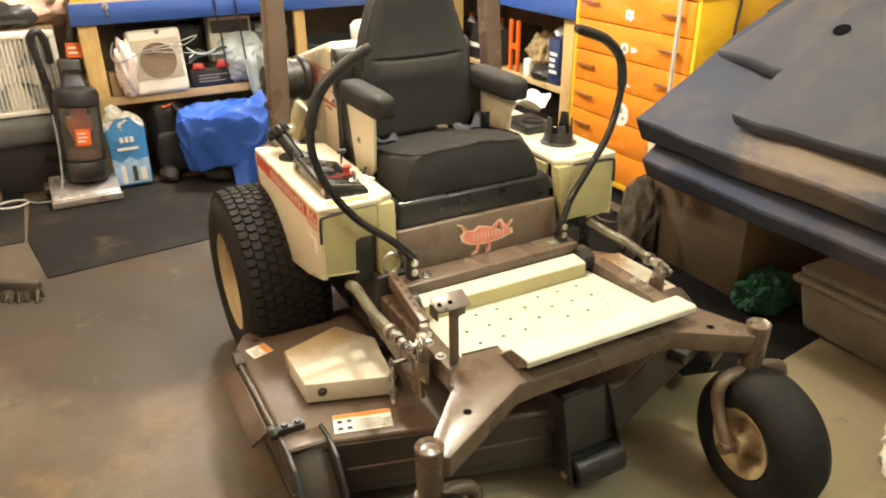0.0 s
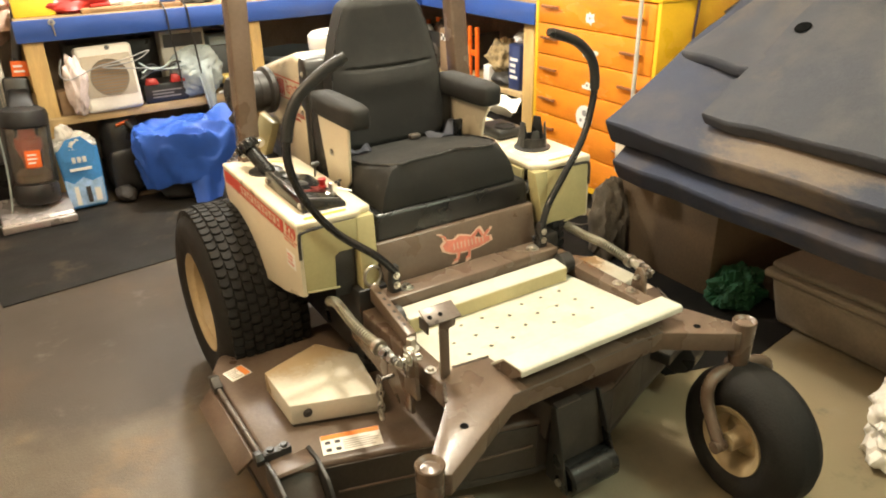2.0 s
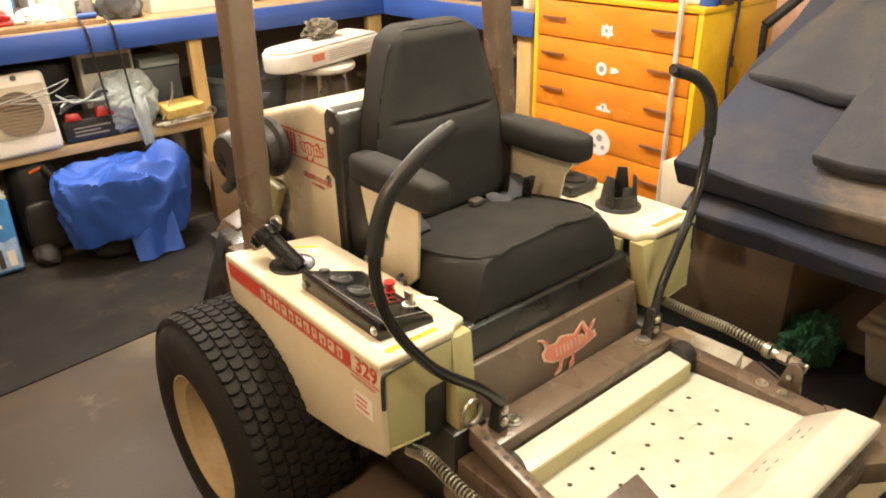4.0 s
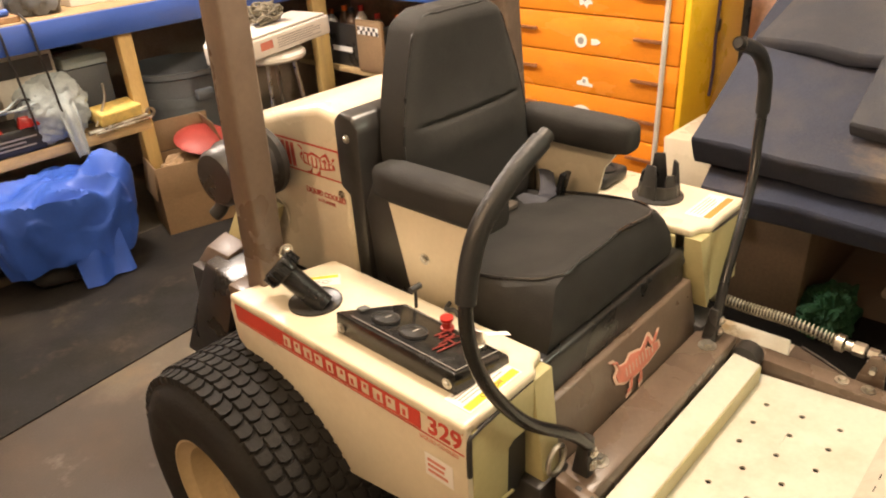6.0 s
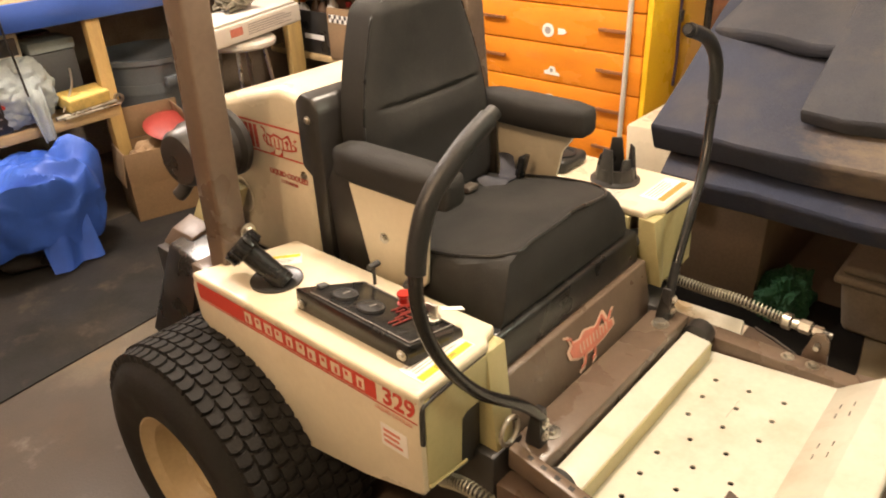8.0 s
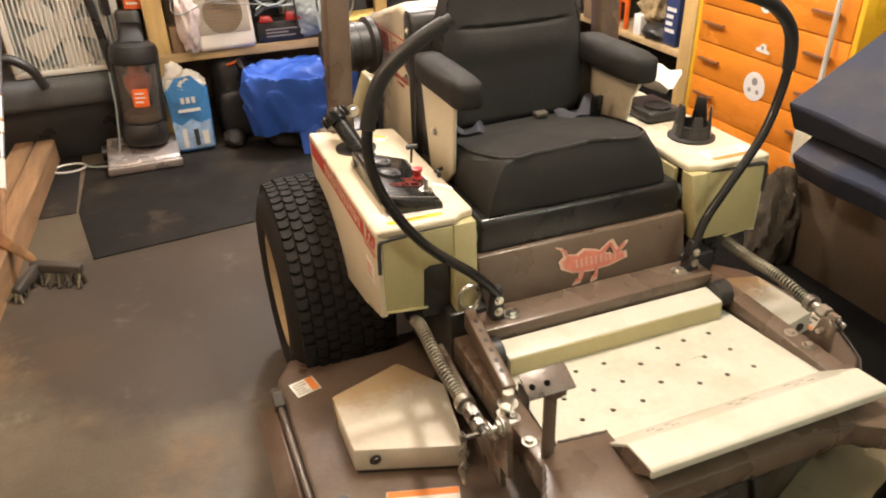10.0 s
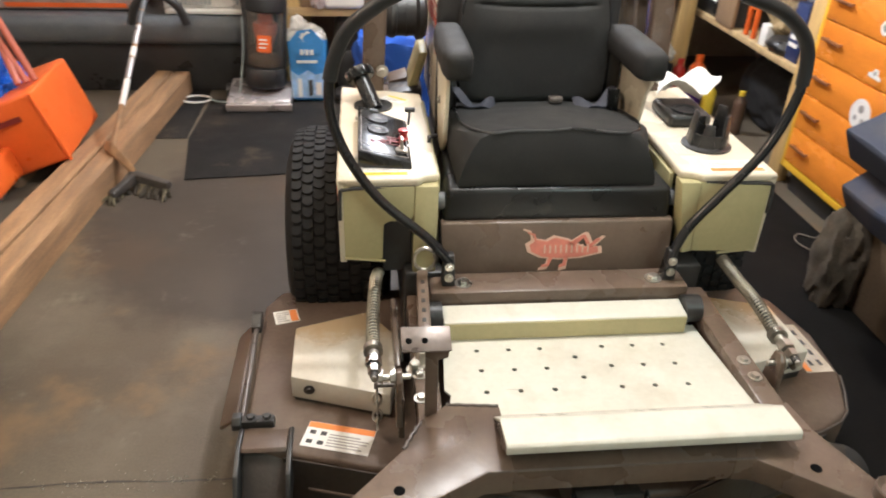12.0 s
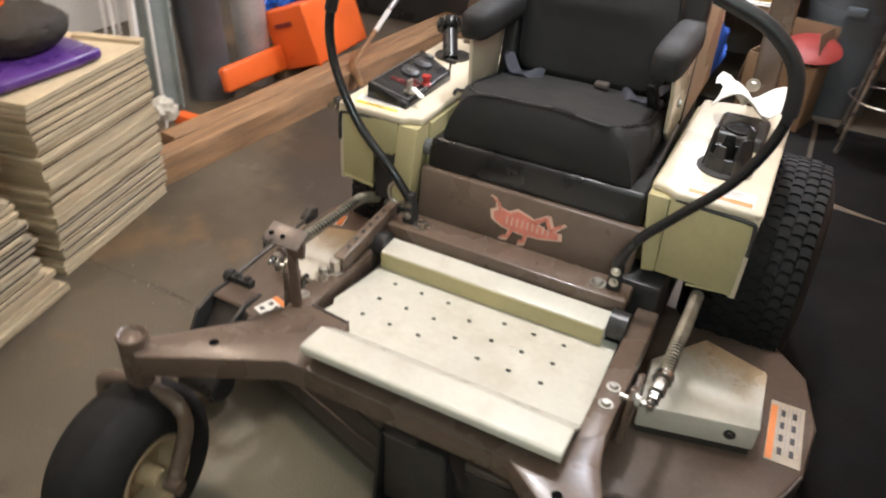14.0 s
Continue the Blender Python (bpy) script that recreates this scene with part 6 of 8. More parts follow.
def carton(name, x0, x1, y0, y1, h, mat, label, z=0.0, turn=0.0, tape=False, category="box"):
    """A closed box with lid seam, and a strip of tape."""
    cx, cy = (x0 + x1) / 2, (y0 + y1) / 2
    m = Matrix.Translation((cx, cy, z)) @ Matrix.Rotation(radians(turn), 4, "Z")
    w, d = x1 - x0, y1 - y0
    t = thing(name, (cx, cy, z), label, category)
    part("body", moved(box(-w / 2, w / 2, -d / 2, d / 2, 0, h - 0.006, 0.005), m), mat, t)
    part("flap", moved(box(-w / 2 + 0.002, -0.002, -d / 2 + 0.001, d / 2 - 0.001, h - 0.0055, h, 0.001), m), mat, t)
    part("flap", moved(box(0.002, w / 2 - 0.002, -d / 2 + 0.001, d / 2 - 0.001, h - 0.0055, h, 0.001), m), mat, t)
    if tape:
        part("tape", moved(box(-0.025, 0.025, -d / 2 - 0.001, d / 2 + 0.001, h + 0.0005, h + 0.0015, 0), m), PINE, t)
    return t


carton("cardboard_box", 1.19, 1.98, 0.085, 0.60, 0.43, CARD_D, "large brown cardboard box carrying the foam mats", tape=True)
tote = thing("storage_tote", (1.62, -0.8, 0), "dusty grey-beige plastic tote under the foam mats", "tote")
TOTE = pmat("dusty_tote_plastic", (0.20, 0.165, 0.125), 0.6, var=0.2, scale=4, bump=0.2, dirt=(0.30, 0.26, 0.20), amount=0.6, dirt_scale=5)
part("tub", hexa([(1.235, -1.55, 0.0), (1.95, -1.55, 0.0), (1.95, -0.185, 0.0), (1.235, -0.185, 0.0), (1.20, -1.58, 0.20), (1.98, -1.58, 0.20), (1.98, -0.155, 0.20), (1.20, -0.155, 0.20)], 0.03, 4), TOTE, tote)
part("rim", box(1.185, 1.995, -1.60, -0.140, 0.195, 0.225, 0.012, 3), TOTE, tote)
part("lid", box(1.20, 1.98, -1.585, -0.155, 0.226, 0.26, 0.02, 3), TOTE, tote)
solid("plastic_sheet", lump((1.02, -0.86, 0.09), (0.23, 0.15, 0.15), 9, 0.32, 1.5, 5, 0.002), FILM, "crumpled white plastic sheet on the floor", "plastic sheet")
solid("green_cloth", lump((1.26, 0.005, 0.055), (0.12, 0.085, 0.085), 5, 0.35, 2.2, 5, 0.005), GREEN, "crumpled dark green cloth between the boxes", "cloth")
solid("dark_bag", lump((1.135, 0.60, 0.15), (0.075, 0.085, 0.19), 8, 0.32, 2.4, 4, 0.0045), pmat("dusty_canvas", (0.075, 0.058, 0.038), 0.9, var=0.35, scale=12, bump=0.4), "slumped dusty canvas bag beside the cardboard box", "bag")
solid("cream_block", hexa([(1.10, 0.40, 0.41), (1.40, 0.40, 0.41), (1.40, 0.56, 0.41), (1.10, 0.56, 0.41), (1.12, 0.41, 0.60), (1.40, 0.41, 0.60), (1.40, 0.57, 0.60), (1.10, 0.57, 0.60)], 0.01), CREAM, "cream foam block on the box corner", "block")
loop = [(1.225, 0.74, 0.008), (1.242, 0.816, 0.008), (1.33, 0.885, 0.010), (1.26, 0.905, 0.008), (1.235, 0.974, 0.008), (1.274, 1.03, 0.008), (1.32, 0.99, 0.012), (1.375, 1.03, 0.008)]
solid("thin_cord", tube(loop, 0.0032, 6), pmat("dusty_cord", (0.15, 0.125, 0.095), 0.7, var=0.2, bump=0.1), "thin dusty cord looped on the black runner", "cord")


# ---- on the chest ----
def bottle(name, x, y, z, r, h, mat, cap, label, neck=0.4, category="bottle"):
    t = thing(name, (x, y, z), label, category)
    part("body", lathe([(0, 0), (r * 0.94, 0), (r, 0.006), (r, h * 0.72), (r * 0.92, h * 0.78), (r * neck, h * 0.88), (r * neck, h * 0.92), (0, h * 0.92)], 24, Matrix.Translation((x, y, z))), mat, t)
    part("cap", lathe([(0, h * 0.9), (r * neck * 1.15, h * 0.9), (r * neck * 1.15, h), (0, h)], 18, Matrix.Translation((x, y, z))), cap, t)
    return t


def tin(name, x, y, z, r, h, mat, label, band=None):
    t = thing(name, (x, y, z), label, "can")
    part("body", lathe([(0, 0), (r, 0), (r, h - 0.006), (r + 0.002, h - 0.004), (r + 0.002, h), (r - 0.004, h), (r - 0.006, h - 0.006), (0, h - 0.006)], 28, Matrix.Translation((x, y, z))), mat, t)
    if band:
        part("label_band", lathe([(r + 0.0006, h * 0.25), (r + 0.001, h * 0.25), (r + 0.001, h * 0.7), (r + 0.0006, h * 0.7)], 28, Matrix.Translation((x, y, z))), band, t)
    return t


ZC = 1.077
tb = thing("red_toolbox", (1.60, 1.10, ZC), "red metal tool box with white printed panel and silver catches", "tool box")
part("body", box(1.45, 1.78, 0.82, 1.36, ZC, ZC + 0.17, 0.008), REDP, tb)
part("lid", box(1.445, 1.785, 0.815, 1.365, ZC + 0.172, ZC + 0.24, 0.012), REDP, tb)
tm = frame_pose((1.4495, 1.09, ZC + 0.085), (0, -1, 0), (0, 0, 1))
part("white_panel", slab(tm, 0.15, 0.05, -0.02, 0.03), PAPER, tb)
part("print", bm_join(bars(tm, 0.12, 0.035, 3, 0.5, 12, -0.02, 0.03, 0.0016)), INK, tb)
part("emblem", bm_join(slab(tm, 0.05, 0.045, -0.20, 0.02), slab(tm, 0.03, 0.03, 0.14, 0.02), slab(tm, 0.02, 0.035, 0.22, 0.0)), PAPER, tb)
for y in (0.92, 1.26):
    part("catch", box(1.438, 1.4455, y - 0.02, y + 0.02, ZC + 0.14, ZC + 0.20, 0.002), STEEL, tb)
part("handle", tube([(1.61, 0.98, ZC + 0.24), (1.61, 0.99, ZC + 0.285), (1.61, 1.19, ZC + 0.285), (1.61, 1.20, ZC + 0.24)], 0.009, 10, per=4), BLACK, tb)
pc = thing("fuel_can", (1.49, 0.745, ZC), "white and red fuel can", "fuel can")
part("body", box(1.44, 1.58, 0.71, 0.80, ZC, ZC + 0.26, 0.015, 3), PAPER, pc)
pm2 = frame_pose((1.4392, 0.755, ZC + 0.035), (0, -1, 0), (0, 0, 1))
part("word", lettering("PETROL", 0.024, pm2), INK, pc)
part("red_emblem", slab(pm2, 0.05, 0.05, 0, 0.06), REDP, pc)
part("cap", rod((1.51, 0.755, ZC + 0.26), (1.51, 0.755, ZC + 0.29), 0.02), REDP, pc)
tin("spray_can", 1.475, 0.685, ZC, 0.033, 0.22, BLUE_P, "blue spray can on the chest")
bottle("jar", 1.55, 0.672, ZC, 0.038, 0.19, CLEARP, BLACK, "smoky jar with dark lid on the chest", 0.8)
bottle("jar", 1.66, 0.690, ZC, 0.035, 0.16, CLEARP, STEEL, "smoky jar with steel lid on the chest", 0.8)
st = [(1.62, 0.648, 1.30), (1.615, 0.645, 1.05), (1.60, 0.642, 0.93), (1.60, 0.642, 0.80), (1.61, 0.642, 0.70), (1.60, 0.642, 0.60)]
hs = thing("hanging_strap", (1.60, 0.645, 0.60), "dark purple strap with a buckle hanging on the chest side", "strap")
part("strap", tube(st, 0.006, 8), DARKSTRAP, hs)
part("buckle", box(1.585, 1.615, 0.632, 0.644, 0.84, 0.885, 0.004), BLACK, hs)
bk = thing("wall_bar", (2.2, 0.45, 1.25), "black bar leaning across the insulation", "bar")
part("bar", rod((1.75, 0.60, 0.985), (2.29, 0.30, 1.45), 0.02, 10), BLACK, bk)
part("prop", rod((1.75, 0.60, 0.985), (1.80, 0.60, 0.0), 0.015, 8), BLACK, bk)
for x in (0.30, -0.5, 1.15):
    solid("wall_stud", box(2.262, 2.30, x - 0.022, x + 0.022, 0, 2.6, 0.003), PINE, "pale pine wall stud between insulation", "stud", kind="structure")


# ---- workbench clutter ----
def fan_heater():
    t = thing("fan_heater", (-0.49, 2.62, 0.50), "white fan heater with grey face and round grille", "heater")
    lean = Matrix.Translation((-0.485, 2.60, 0.50)) @ Matrix.Rotation(radians(-1), 4, "Y") @ Matrix.Rotation(radians(-9), 4, "X")
    part("body", moved(box(-0.138, 0.138, 0, 0.13, 0, 0.335, 0.022, 4), lean), WHITE, t)
    part("face", moved(box(-0.122, 0.122, -0.004, 0.004, 0.075, 0.285, 0.004), lean), pmat("beige_face", (0.42, 0.37, 0.29), 0.5, var=0.08, bump=0.05), t, "beige front face")
    g = lean @ Matrix.Translation((0.0, -0.005, 0.17)) @ Matrix.Rotation(radians(90), 4, "X")
    gr = pmat("grille_grey", (0.19, 0.165, 0.13), 0.6, var=0.1, bump=0.05)
    part("grille", lathe([(0, 0), (0.090, 0), (0.094, 0.003), (0.094, 0)], 40, g), gr, t, "round dark grille")
    for k in range(11):
        y = -0.075 + 0.015 * k
        hw = math.sqrt(0.088 ** 2 - y * y)
        part("slat", moved(box(-hw, hw, y - 0.0025, y + 0.0025, 0.0005, 0.005, 0), g), CARD, t)
    part("knob", lathe([(0, 0), (0.012, 0), (0.011, 0.008), (0, 0.008)], 16, lean @ Matrix.Translation((0.02, -0.0, 0.318)) @ Matrix.Rotation(radians(90), 4, "X")), GREYP, t)


fan_heater()
solid("brown_box", box(-0.745, -0.66, 2.63, 2.72, 0.498, 0.625, 0.006), CARD, "small brown box on the shelf", "box")
solid("plastic_bag", lump((-0.655, 2.61, 0.64), (0.05, 0.05, 0.145), 11, 0.3, 2.2, 4, 0.499), pmat("milky_plastic", (0.62, 0.53, 0.50), 0.35, var=0.15, scale=20, bump=0.3), "crumpled milky plastic bag with cord on the shelf", "bag")
cord = [(-0.70, 2.58, 0.79), (-0.72, 2.56, 0.72), (-0.68, 2.56, 0.69), (-0.55, 2.57, 0.735), (-0.40, 2.575, 0.76), (-0.28, 2.58, 0.79), (-0.36, 2.575, 0.745), (-0.52, 2.57, 0.73), (-0.30, 2.575, 0.70)]
solid("heater_cord", tube(cord, 0.0032, 6), PALEGREY, "grey cord draped across the heater", "cord")
ch = thing("battery_charger", (-0.22, 2.72, 0.498), "black battery charger with red clamps and tangled leads", "charger")
part("body", box(-0.33, -0.10, 2.64, 2.82, 0.498, 0.60, 0.01), BLACK, ch)
part("clamp", hexa([(-0.32, 2.625, 0.60), (-0.25, 2.62, 0.60), (-0.25, 2.66, 0.60), (-0.32, 2.66, 0.60), (-0.31, 2.63, 0.635), (-0.26, 2.63, 0.63), (-0.26, 2.65, 0.63), (-0.31, 2.65, 0.635)], 0.005), REDP, ch, "red clamp")
part("clamp", hexa([(-0.19, 2.625, 0.60), (-0.11, 2.62, 0.60), (-0.11, 2.66, 0.60), (-0.19, 2.66, 0.60), (-0.18, 2.63, 0.645), (-0.12, 2.63, 0.64), (-0.12, 2.65, 0.64), (-0.18, 2.65, 0.645)], 0.005), REDP, ch, "red clamp")
for k in range(5):
    rnd = random.Random(40 + k)
    pts = [(-0.33 + 0.06 * i + rnd.uniform(-0.01, 0.01), 2.63 + rnd.uniform(-0.02, 0.02), 0.655 + 0.012 * k + rnd.uniform(-0.02, 0.025)) for i in range(5)]
    part("lead", tube(pts, 0.005, 6), BLACK if k % 2 else CLOTH, ch)
part("print", bars(frame_pose((-0.21, 2.6395, 0.545), (1, 0, 0), (0, 0, 1)), 0.16, 0.05, 3, 0.4, 15), GREYINK, ch)


def rag_heap(name, x0, x1, y, z, h, mat, label, seed):
    """A rag bunched on the shelf, with one tongue falling over the edge."""
    heap = lump(((x0 + x1) / 2, y + 0.07, z + h * 0.55), ((x1 - x0) * 0.5, 0.085, h * 0.52), seed, 0.22, 1.7, 5, z)

    def tongue(u, v):
        w = 0.045 * (1 - 0.45 * v)
        x = x0 + (x1 - x0) * 0.58 + (u - 0.5) * 2 * w + 0.02 * v
        yy = y - 0.022 * min(1, v * 3) - 0.008 * math.sin(u * 9 + seed)
        return (x, yy + 0.05 * max(0, 0.25 - v), z + h * 0.75 - v * (h * 0.75 + 0.055) - 0.02 * abs(u - 0.5) * v)
    return solid(name, bm_join(heap, sheet(14, 16, tongue, 0.006)), mat, label, "cloth")


rag_heap("grey_cloth", -0.17, 0.11, 2.62, 0.499, 0.25, CLOTH, "pale grey cloth bunched over the shelf edge", 3)
solid("sponge", moved(box(-0.098, 0.098, -0.05, 0.05, 0, 0.058, 0.010, 3), Matrix.Translation((0.205, 2.665, 0.535)) @ Matrix.Rotation(radians(8), 4, "Z") @ Matrix.Rotation(radians(14), 4, "X")), SPONGE, "yellow sponge on the shelf edge", "sponge")
tl = thing("wrench", (0.15, 2.63, 0.50), "chrome wrench and bent rod on the shelf", "tool")
part("bar", rod((0.06, 2.62, 0.512), (0.33, 2.63, 0.522), 0.009, 8), STEEL, tl)
part("bar", rod((0.08, 2.60, 0.508), (0.34, 2.61, 0.512), 0.006, 8), STEEL, tl)
part("bent_rod", tube([(0.10, 2.63, 0.53), (0.16, 2.625, 0.63), (0.17, 2.625, 0.70)], 0.005, 6, per=3), STEEL, tl)
part("ring_end", lathe([(0.012, -0.006), (0.022, -0.006), (0.022, 0.006), (0.012, 0.006)], 16, Matrix.Translation((0.345, 2.63, 0.53)) @ Matrix.Rotation(radians(90), 4, "X")), STEEL, tl)
rd = thing("radio", (-0.05, 2.86, 0.50), "cream radio box standing behind the cloth", "radio")
part("body", box(-0.17, 0.075, 2.81, 2.93, 0.50, 0.845, 0.01), CREAM_D, rd)
part("front_panel", box(-0.155, 0.06, 2.806, 2.8095, 0.755, 0.825, 0.002), GREYP, rd)
rd2 = thing("equipment_case", (0.19, 2.86, 0.50), "dark equipment case with pale lid", "case")
part("body", box(0.10, 0.285, 2.80, 2.95, 0.498, 0.74, 0.008), GREYP, rd2)
part("lid", box(0.095, 0.29, 2.795, 2.955, 0.742, 0.79, 0.008), CLOTH, rd2)
solid("dark_case", box(-0.64, 0.28, 2.98, 3.2, 0.498, 0.80, 0.02), BLACK, "long dark case at the back of the shelf", "case")

# on top of the bench
ZT = 0.985
wb = carton("white_carton", 0.20, 0.73, 2.80, 3.10, 0.26, WHITE, "white carton on the bench top", ZT)
part("print", bars(frame_pose((0.46, 2.7995, ZT + 0.08), (1, 0, 0), (0, 0, 1)), 0.30, 0.06, 3, 0.5, 21), GREYINK, wb)
cl = [("tool_bag", (-0.62, 2.80, ZT), (0.20, 0.10, 0.07), REDP, "red and white tool bag on the bench"),
      ("dark_bag", (0.06, 2.78, ZT), (0.09, 0.08, 0.12), GREYP, "grey canvas bag on the bench"),
      ("rag", (-0.28, 2.78, ZT), (0.10, 0.07, 0.05), PAPER, "white rag on the bench")]
for k, (nm, p, sz, mt, lb) in enumerate(cl):
    solid(nm, lump((p[0], p[1], p[2] + sz[2] * 0.6), sz, 20 + k, 0.3, 2, 4, p[2] + 0.001), mt, lb, "bag" if "bag" in nm else "cloth")
rnd = random.Random(5)
for k, (x, y, r, h, mt) in enumerate([(-0.40, 2.86, 0.035, 0.20, PAPER), (-0.15, 2.84, 0.03, 0.22, WHITE), (-0.08, 2.80, 0.028, 0.16, SILVER), (-0.78, 2.84, 0.04, 0.19, BLUE_P), (0.88, 2.82, 0.04, 0.22, CARD), (1.0, 2.78, 0.035, 0.17, WHITE), (1.15, 2.86, 0.045, 0.2, BLACK)]):
    bottle("bottle", x, y, ZT, r, h, mt, BLACK if k % 2 else REDP, "small bottle standing on the bench")
bx = thing("drill_box", (-0.75, 2.78, ZT), "yellow and blue parts box on the bench", "box")
part("body", box(-0.85, -0.66, 2.70, 2.80, ZT, ZT + 0.09, 0.006), YELLOW, bx)
part("lid", box(-0.855, -0.655, 2.695, 2.805, ZT + 0.092, ZT + 0.12, 0.006), BLUE_P, bx)
pk = thing("plank", (-0.25, 2.70, ZT), "flat dark board lying on the bench edge", "board")
part("board", box(-0.55, -0.05, 2.66, 2.78, ZT, ZT + 0.022, 0.003), TIMBER, pk)
sd = thing("screwdriver", (-0.25, 2.69, ZT + 0.022), "screwdriver with a blue handle on the board", "tool")
part("handle", rod((-0.16, 2.69, ZT + 0.036), (-0.08, 2.695, ZT + 0.036), 0.013, 10), BLUE_P, sd)
part("shaft", rod((-0.30, 2.685, ZT + 0.034), (-0.16, 2.69, ZT + 0.036), 0.005, 8), STEEL, sd)


def power_drill(x, y, z, turn, mat, label):
    t = thing("power_drill", (x, y, z), label, "drill")
    m = Matrix.Translation((x, y, z)) @ Matrix.Rotation(radians(turn), 4, "Z")
    part("motor_body", moved(rod((-0.09, 0, 0.032), (0.05, 0, 0.032), 0.031, 18), m), mat, t)
    part("gear_nose", moved(lathe([(0, 0), (0.028, 0), (0.020, 0.035), (0.012, 0.05), (0.012, 0.085), (0, 0.085)], 18, Matrix.Translation((0.05, 0, 0.032)) @ Matrix.Rotation(radians(90), 4, "Y")), m), BLACK, t)
    part("grip", moved(hexa([(-0.075, -0.155, 0.014), (-0.035, -0.155, 0.014), (-0.035, -0.155, 0.050), (-0.075, -0.155, 0.050), (-0.065, -0.01, 0.016), (-0.020, -0.01, 0.016), (-0.020, -0.01, 0.048), (-0.065, -0.01, 0.048)], 0.009), m), mat, t)
    part("battery", moved(box(-0.095, -0.015, -0.205, -0.155, 0.001, 0.062, 0.008), m), BLACK, t)


power_drill(-0.36, 2.98, ZT, 25, BLACK, "black cordless drill lying on the bench")
power_drill(0.05, 3.12, ZT, 160, YELLOW_C, "yellow and black cordless drill lying on the bench")
tin("paint_can", -0.58, 3.02, ZT, 0.055, 0.13, SILVER, "silver paint can on the bench", PAPER)
tin("paint_can", -0.70, 3.06, ZT, 0.065, 0.15, BLACK, "dark paint can on the bench", REDP)
tin("glass_jar", 0.83, 2.94, ZT, 0.042, 0.13, CLEARP, "smoky jar of screws on the bench", STEEL)
tin("glass_jar", 0.92, 2.96, ZT, 0.042, 0.11, CLEARP, "smoky jar of nails on the bench", STEEL)
tin("glass_jar", 1.06, 2.92, ZT, 0.040, 0.15, CLEARP, "tall smoky jar on the bench", WHITE)
bottle("spray_bottle", -0.22, 2.92, ZT, 0.036, 0.23, WHITE, REDP, "white spray bottle with red cap on the bench", 0.35)
bottle("spray_bottle", -0.48, 2.92, ZT, 0.032, 0.20, CREAM, BLACK, "cream squeeze bottle on the bench", 0.35)
carton("small_carton", -0.85, -0.62, 3.16, 3.34, 0.19, CARD, "small brown carton at the back of the bench", ZT, 8)
carton("small_carton", -0.55, -0.28, 3.20, 3.38, 0.24, BLUEBAG, "blue printed carton at the back of the bench", ZT, -6)
carton("small_carton", -0.22, 0.06, 3.26, 3.42, 0.17, PAPER, "white carton at the back of the bench", ZT, 3)
carton("small_carton", 0.80, 1.10, 3.14, 3.36, 0.22, CARD_D, "dark brown carton at the back of the bench", ZT, 5)
reel = thing("cable_reel", (-0.05, 2.93, ZT), "black cable coiled on the bench", "cable")
for k in range(5):
    ring = [(-0.06 + (0.085 - 0.006 * k) * math.cos(a), 2.94 + (0.070 - 0.005 * k) * math.sin(a), ZT + 0.008 + 0.011 * k + 0.004 * math.sin(3 * a + k)) for a in [2 * math.pi * q / 20 for q in range(21)]]
    part("turn", tube(ring, 0.007, 6, per=1), BLACK, reel)
pl = thing("pliers", (-0.44, 2.735, ZT + 0.022), "steel pliers with red handles on the dark board", "tool")
part("handle", tube([(-0.50, 2.70, ZT + 0.031), (-0.44, 2.725, ZT + 0.031), (-0.40, 2.735, ZT + 0.031)], 0.008, 8), REDP, pl)
part("handle", tube([(-0.50, 2.755, ZT + 0.031), (-0.44, 2.742, ZT + 0.031), (-0.40, 2.736, ZT + 0.031)], 0.008, 8), REDP, pl)
part("jaw", box(-0.40, -0.345, 2.727, 2.746, ZT + 0.024, ZT + 0.038, 0.004), STEEL, pl)
for x, dz in ((-0.165, 0.40), (-0.055, 0.35)):
    pts = [(x, 2.66, ZT + 0.03), (x + 0.005, 2.595, ZT - 0.01), (x + 0.01, 2.594, ZT - 0.12), (x + 0.02, 2.60, ZT - 0.2), (x + 0.03, 2.60, ZT - dz)]
    solid("hanging_cable", tube(pts, 0.005, 6), BLACK, "black cable hanging over the bench front", "cable")
ck = thing("hanging_key", (-0.70, 2.60, 0.90), "chrome key hanging on the blue board", "key")
part("shaft", rod((-0.70, 2.602, 0.965), (-0.695, 2.602, 0.90), 0.004, 8), STEEL, ck)
part("head", lathe([(0.006, -0.003), (0.016, -0.003), (0.016, 0.003), (0.006, 0.003)], 16, Matrix.Translation((-0.70, 2.602, 0.965)) @ Matrix.Rotation(radians(90), 4, "X")), STEEL, ck)
for k, (x, y, r, h, mt) in enumerate([(1.52, 1.72, 0.042, 0.20, BLACK), (1.50, 1.60, 0.030, 0.09, CREAM), (1.60, 1.60, 0.04, 0.16, CLEARP), (1.56, 1.86, 0.035, 0.22, CLEARP), (1.66, 1.74, 0.04, 0.2, WHITE), (1.50, 2.05, 0.03, 0.14, SILVER)]):
    bottle("bottle", x, y, ZT, r, h, mt, BLACK, "dark bottle standing on the bench")
bs = thing("blue_post", (1.52, 1.98, ZT), "blue painted upright on the bench", "post")
part("post", box(1.49, 1.53, 1.94, 2.02, ZT, ZT + 0.5, 0.004), BLUE_P, bs)

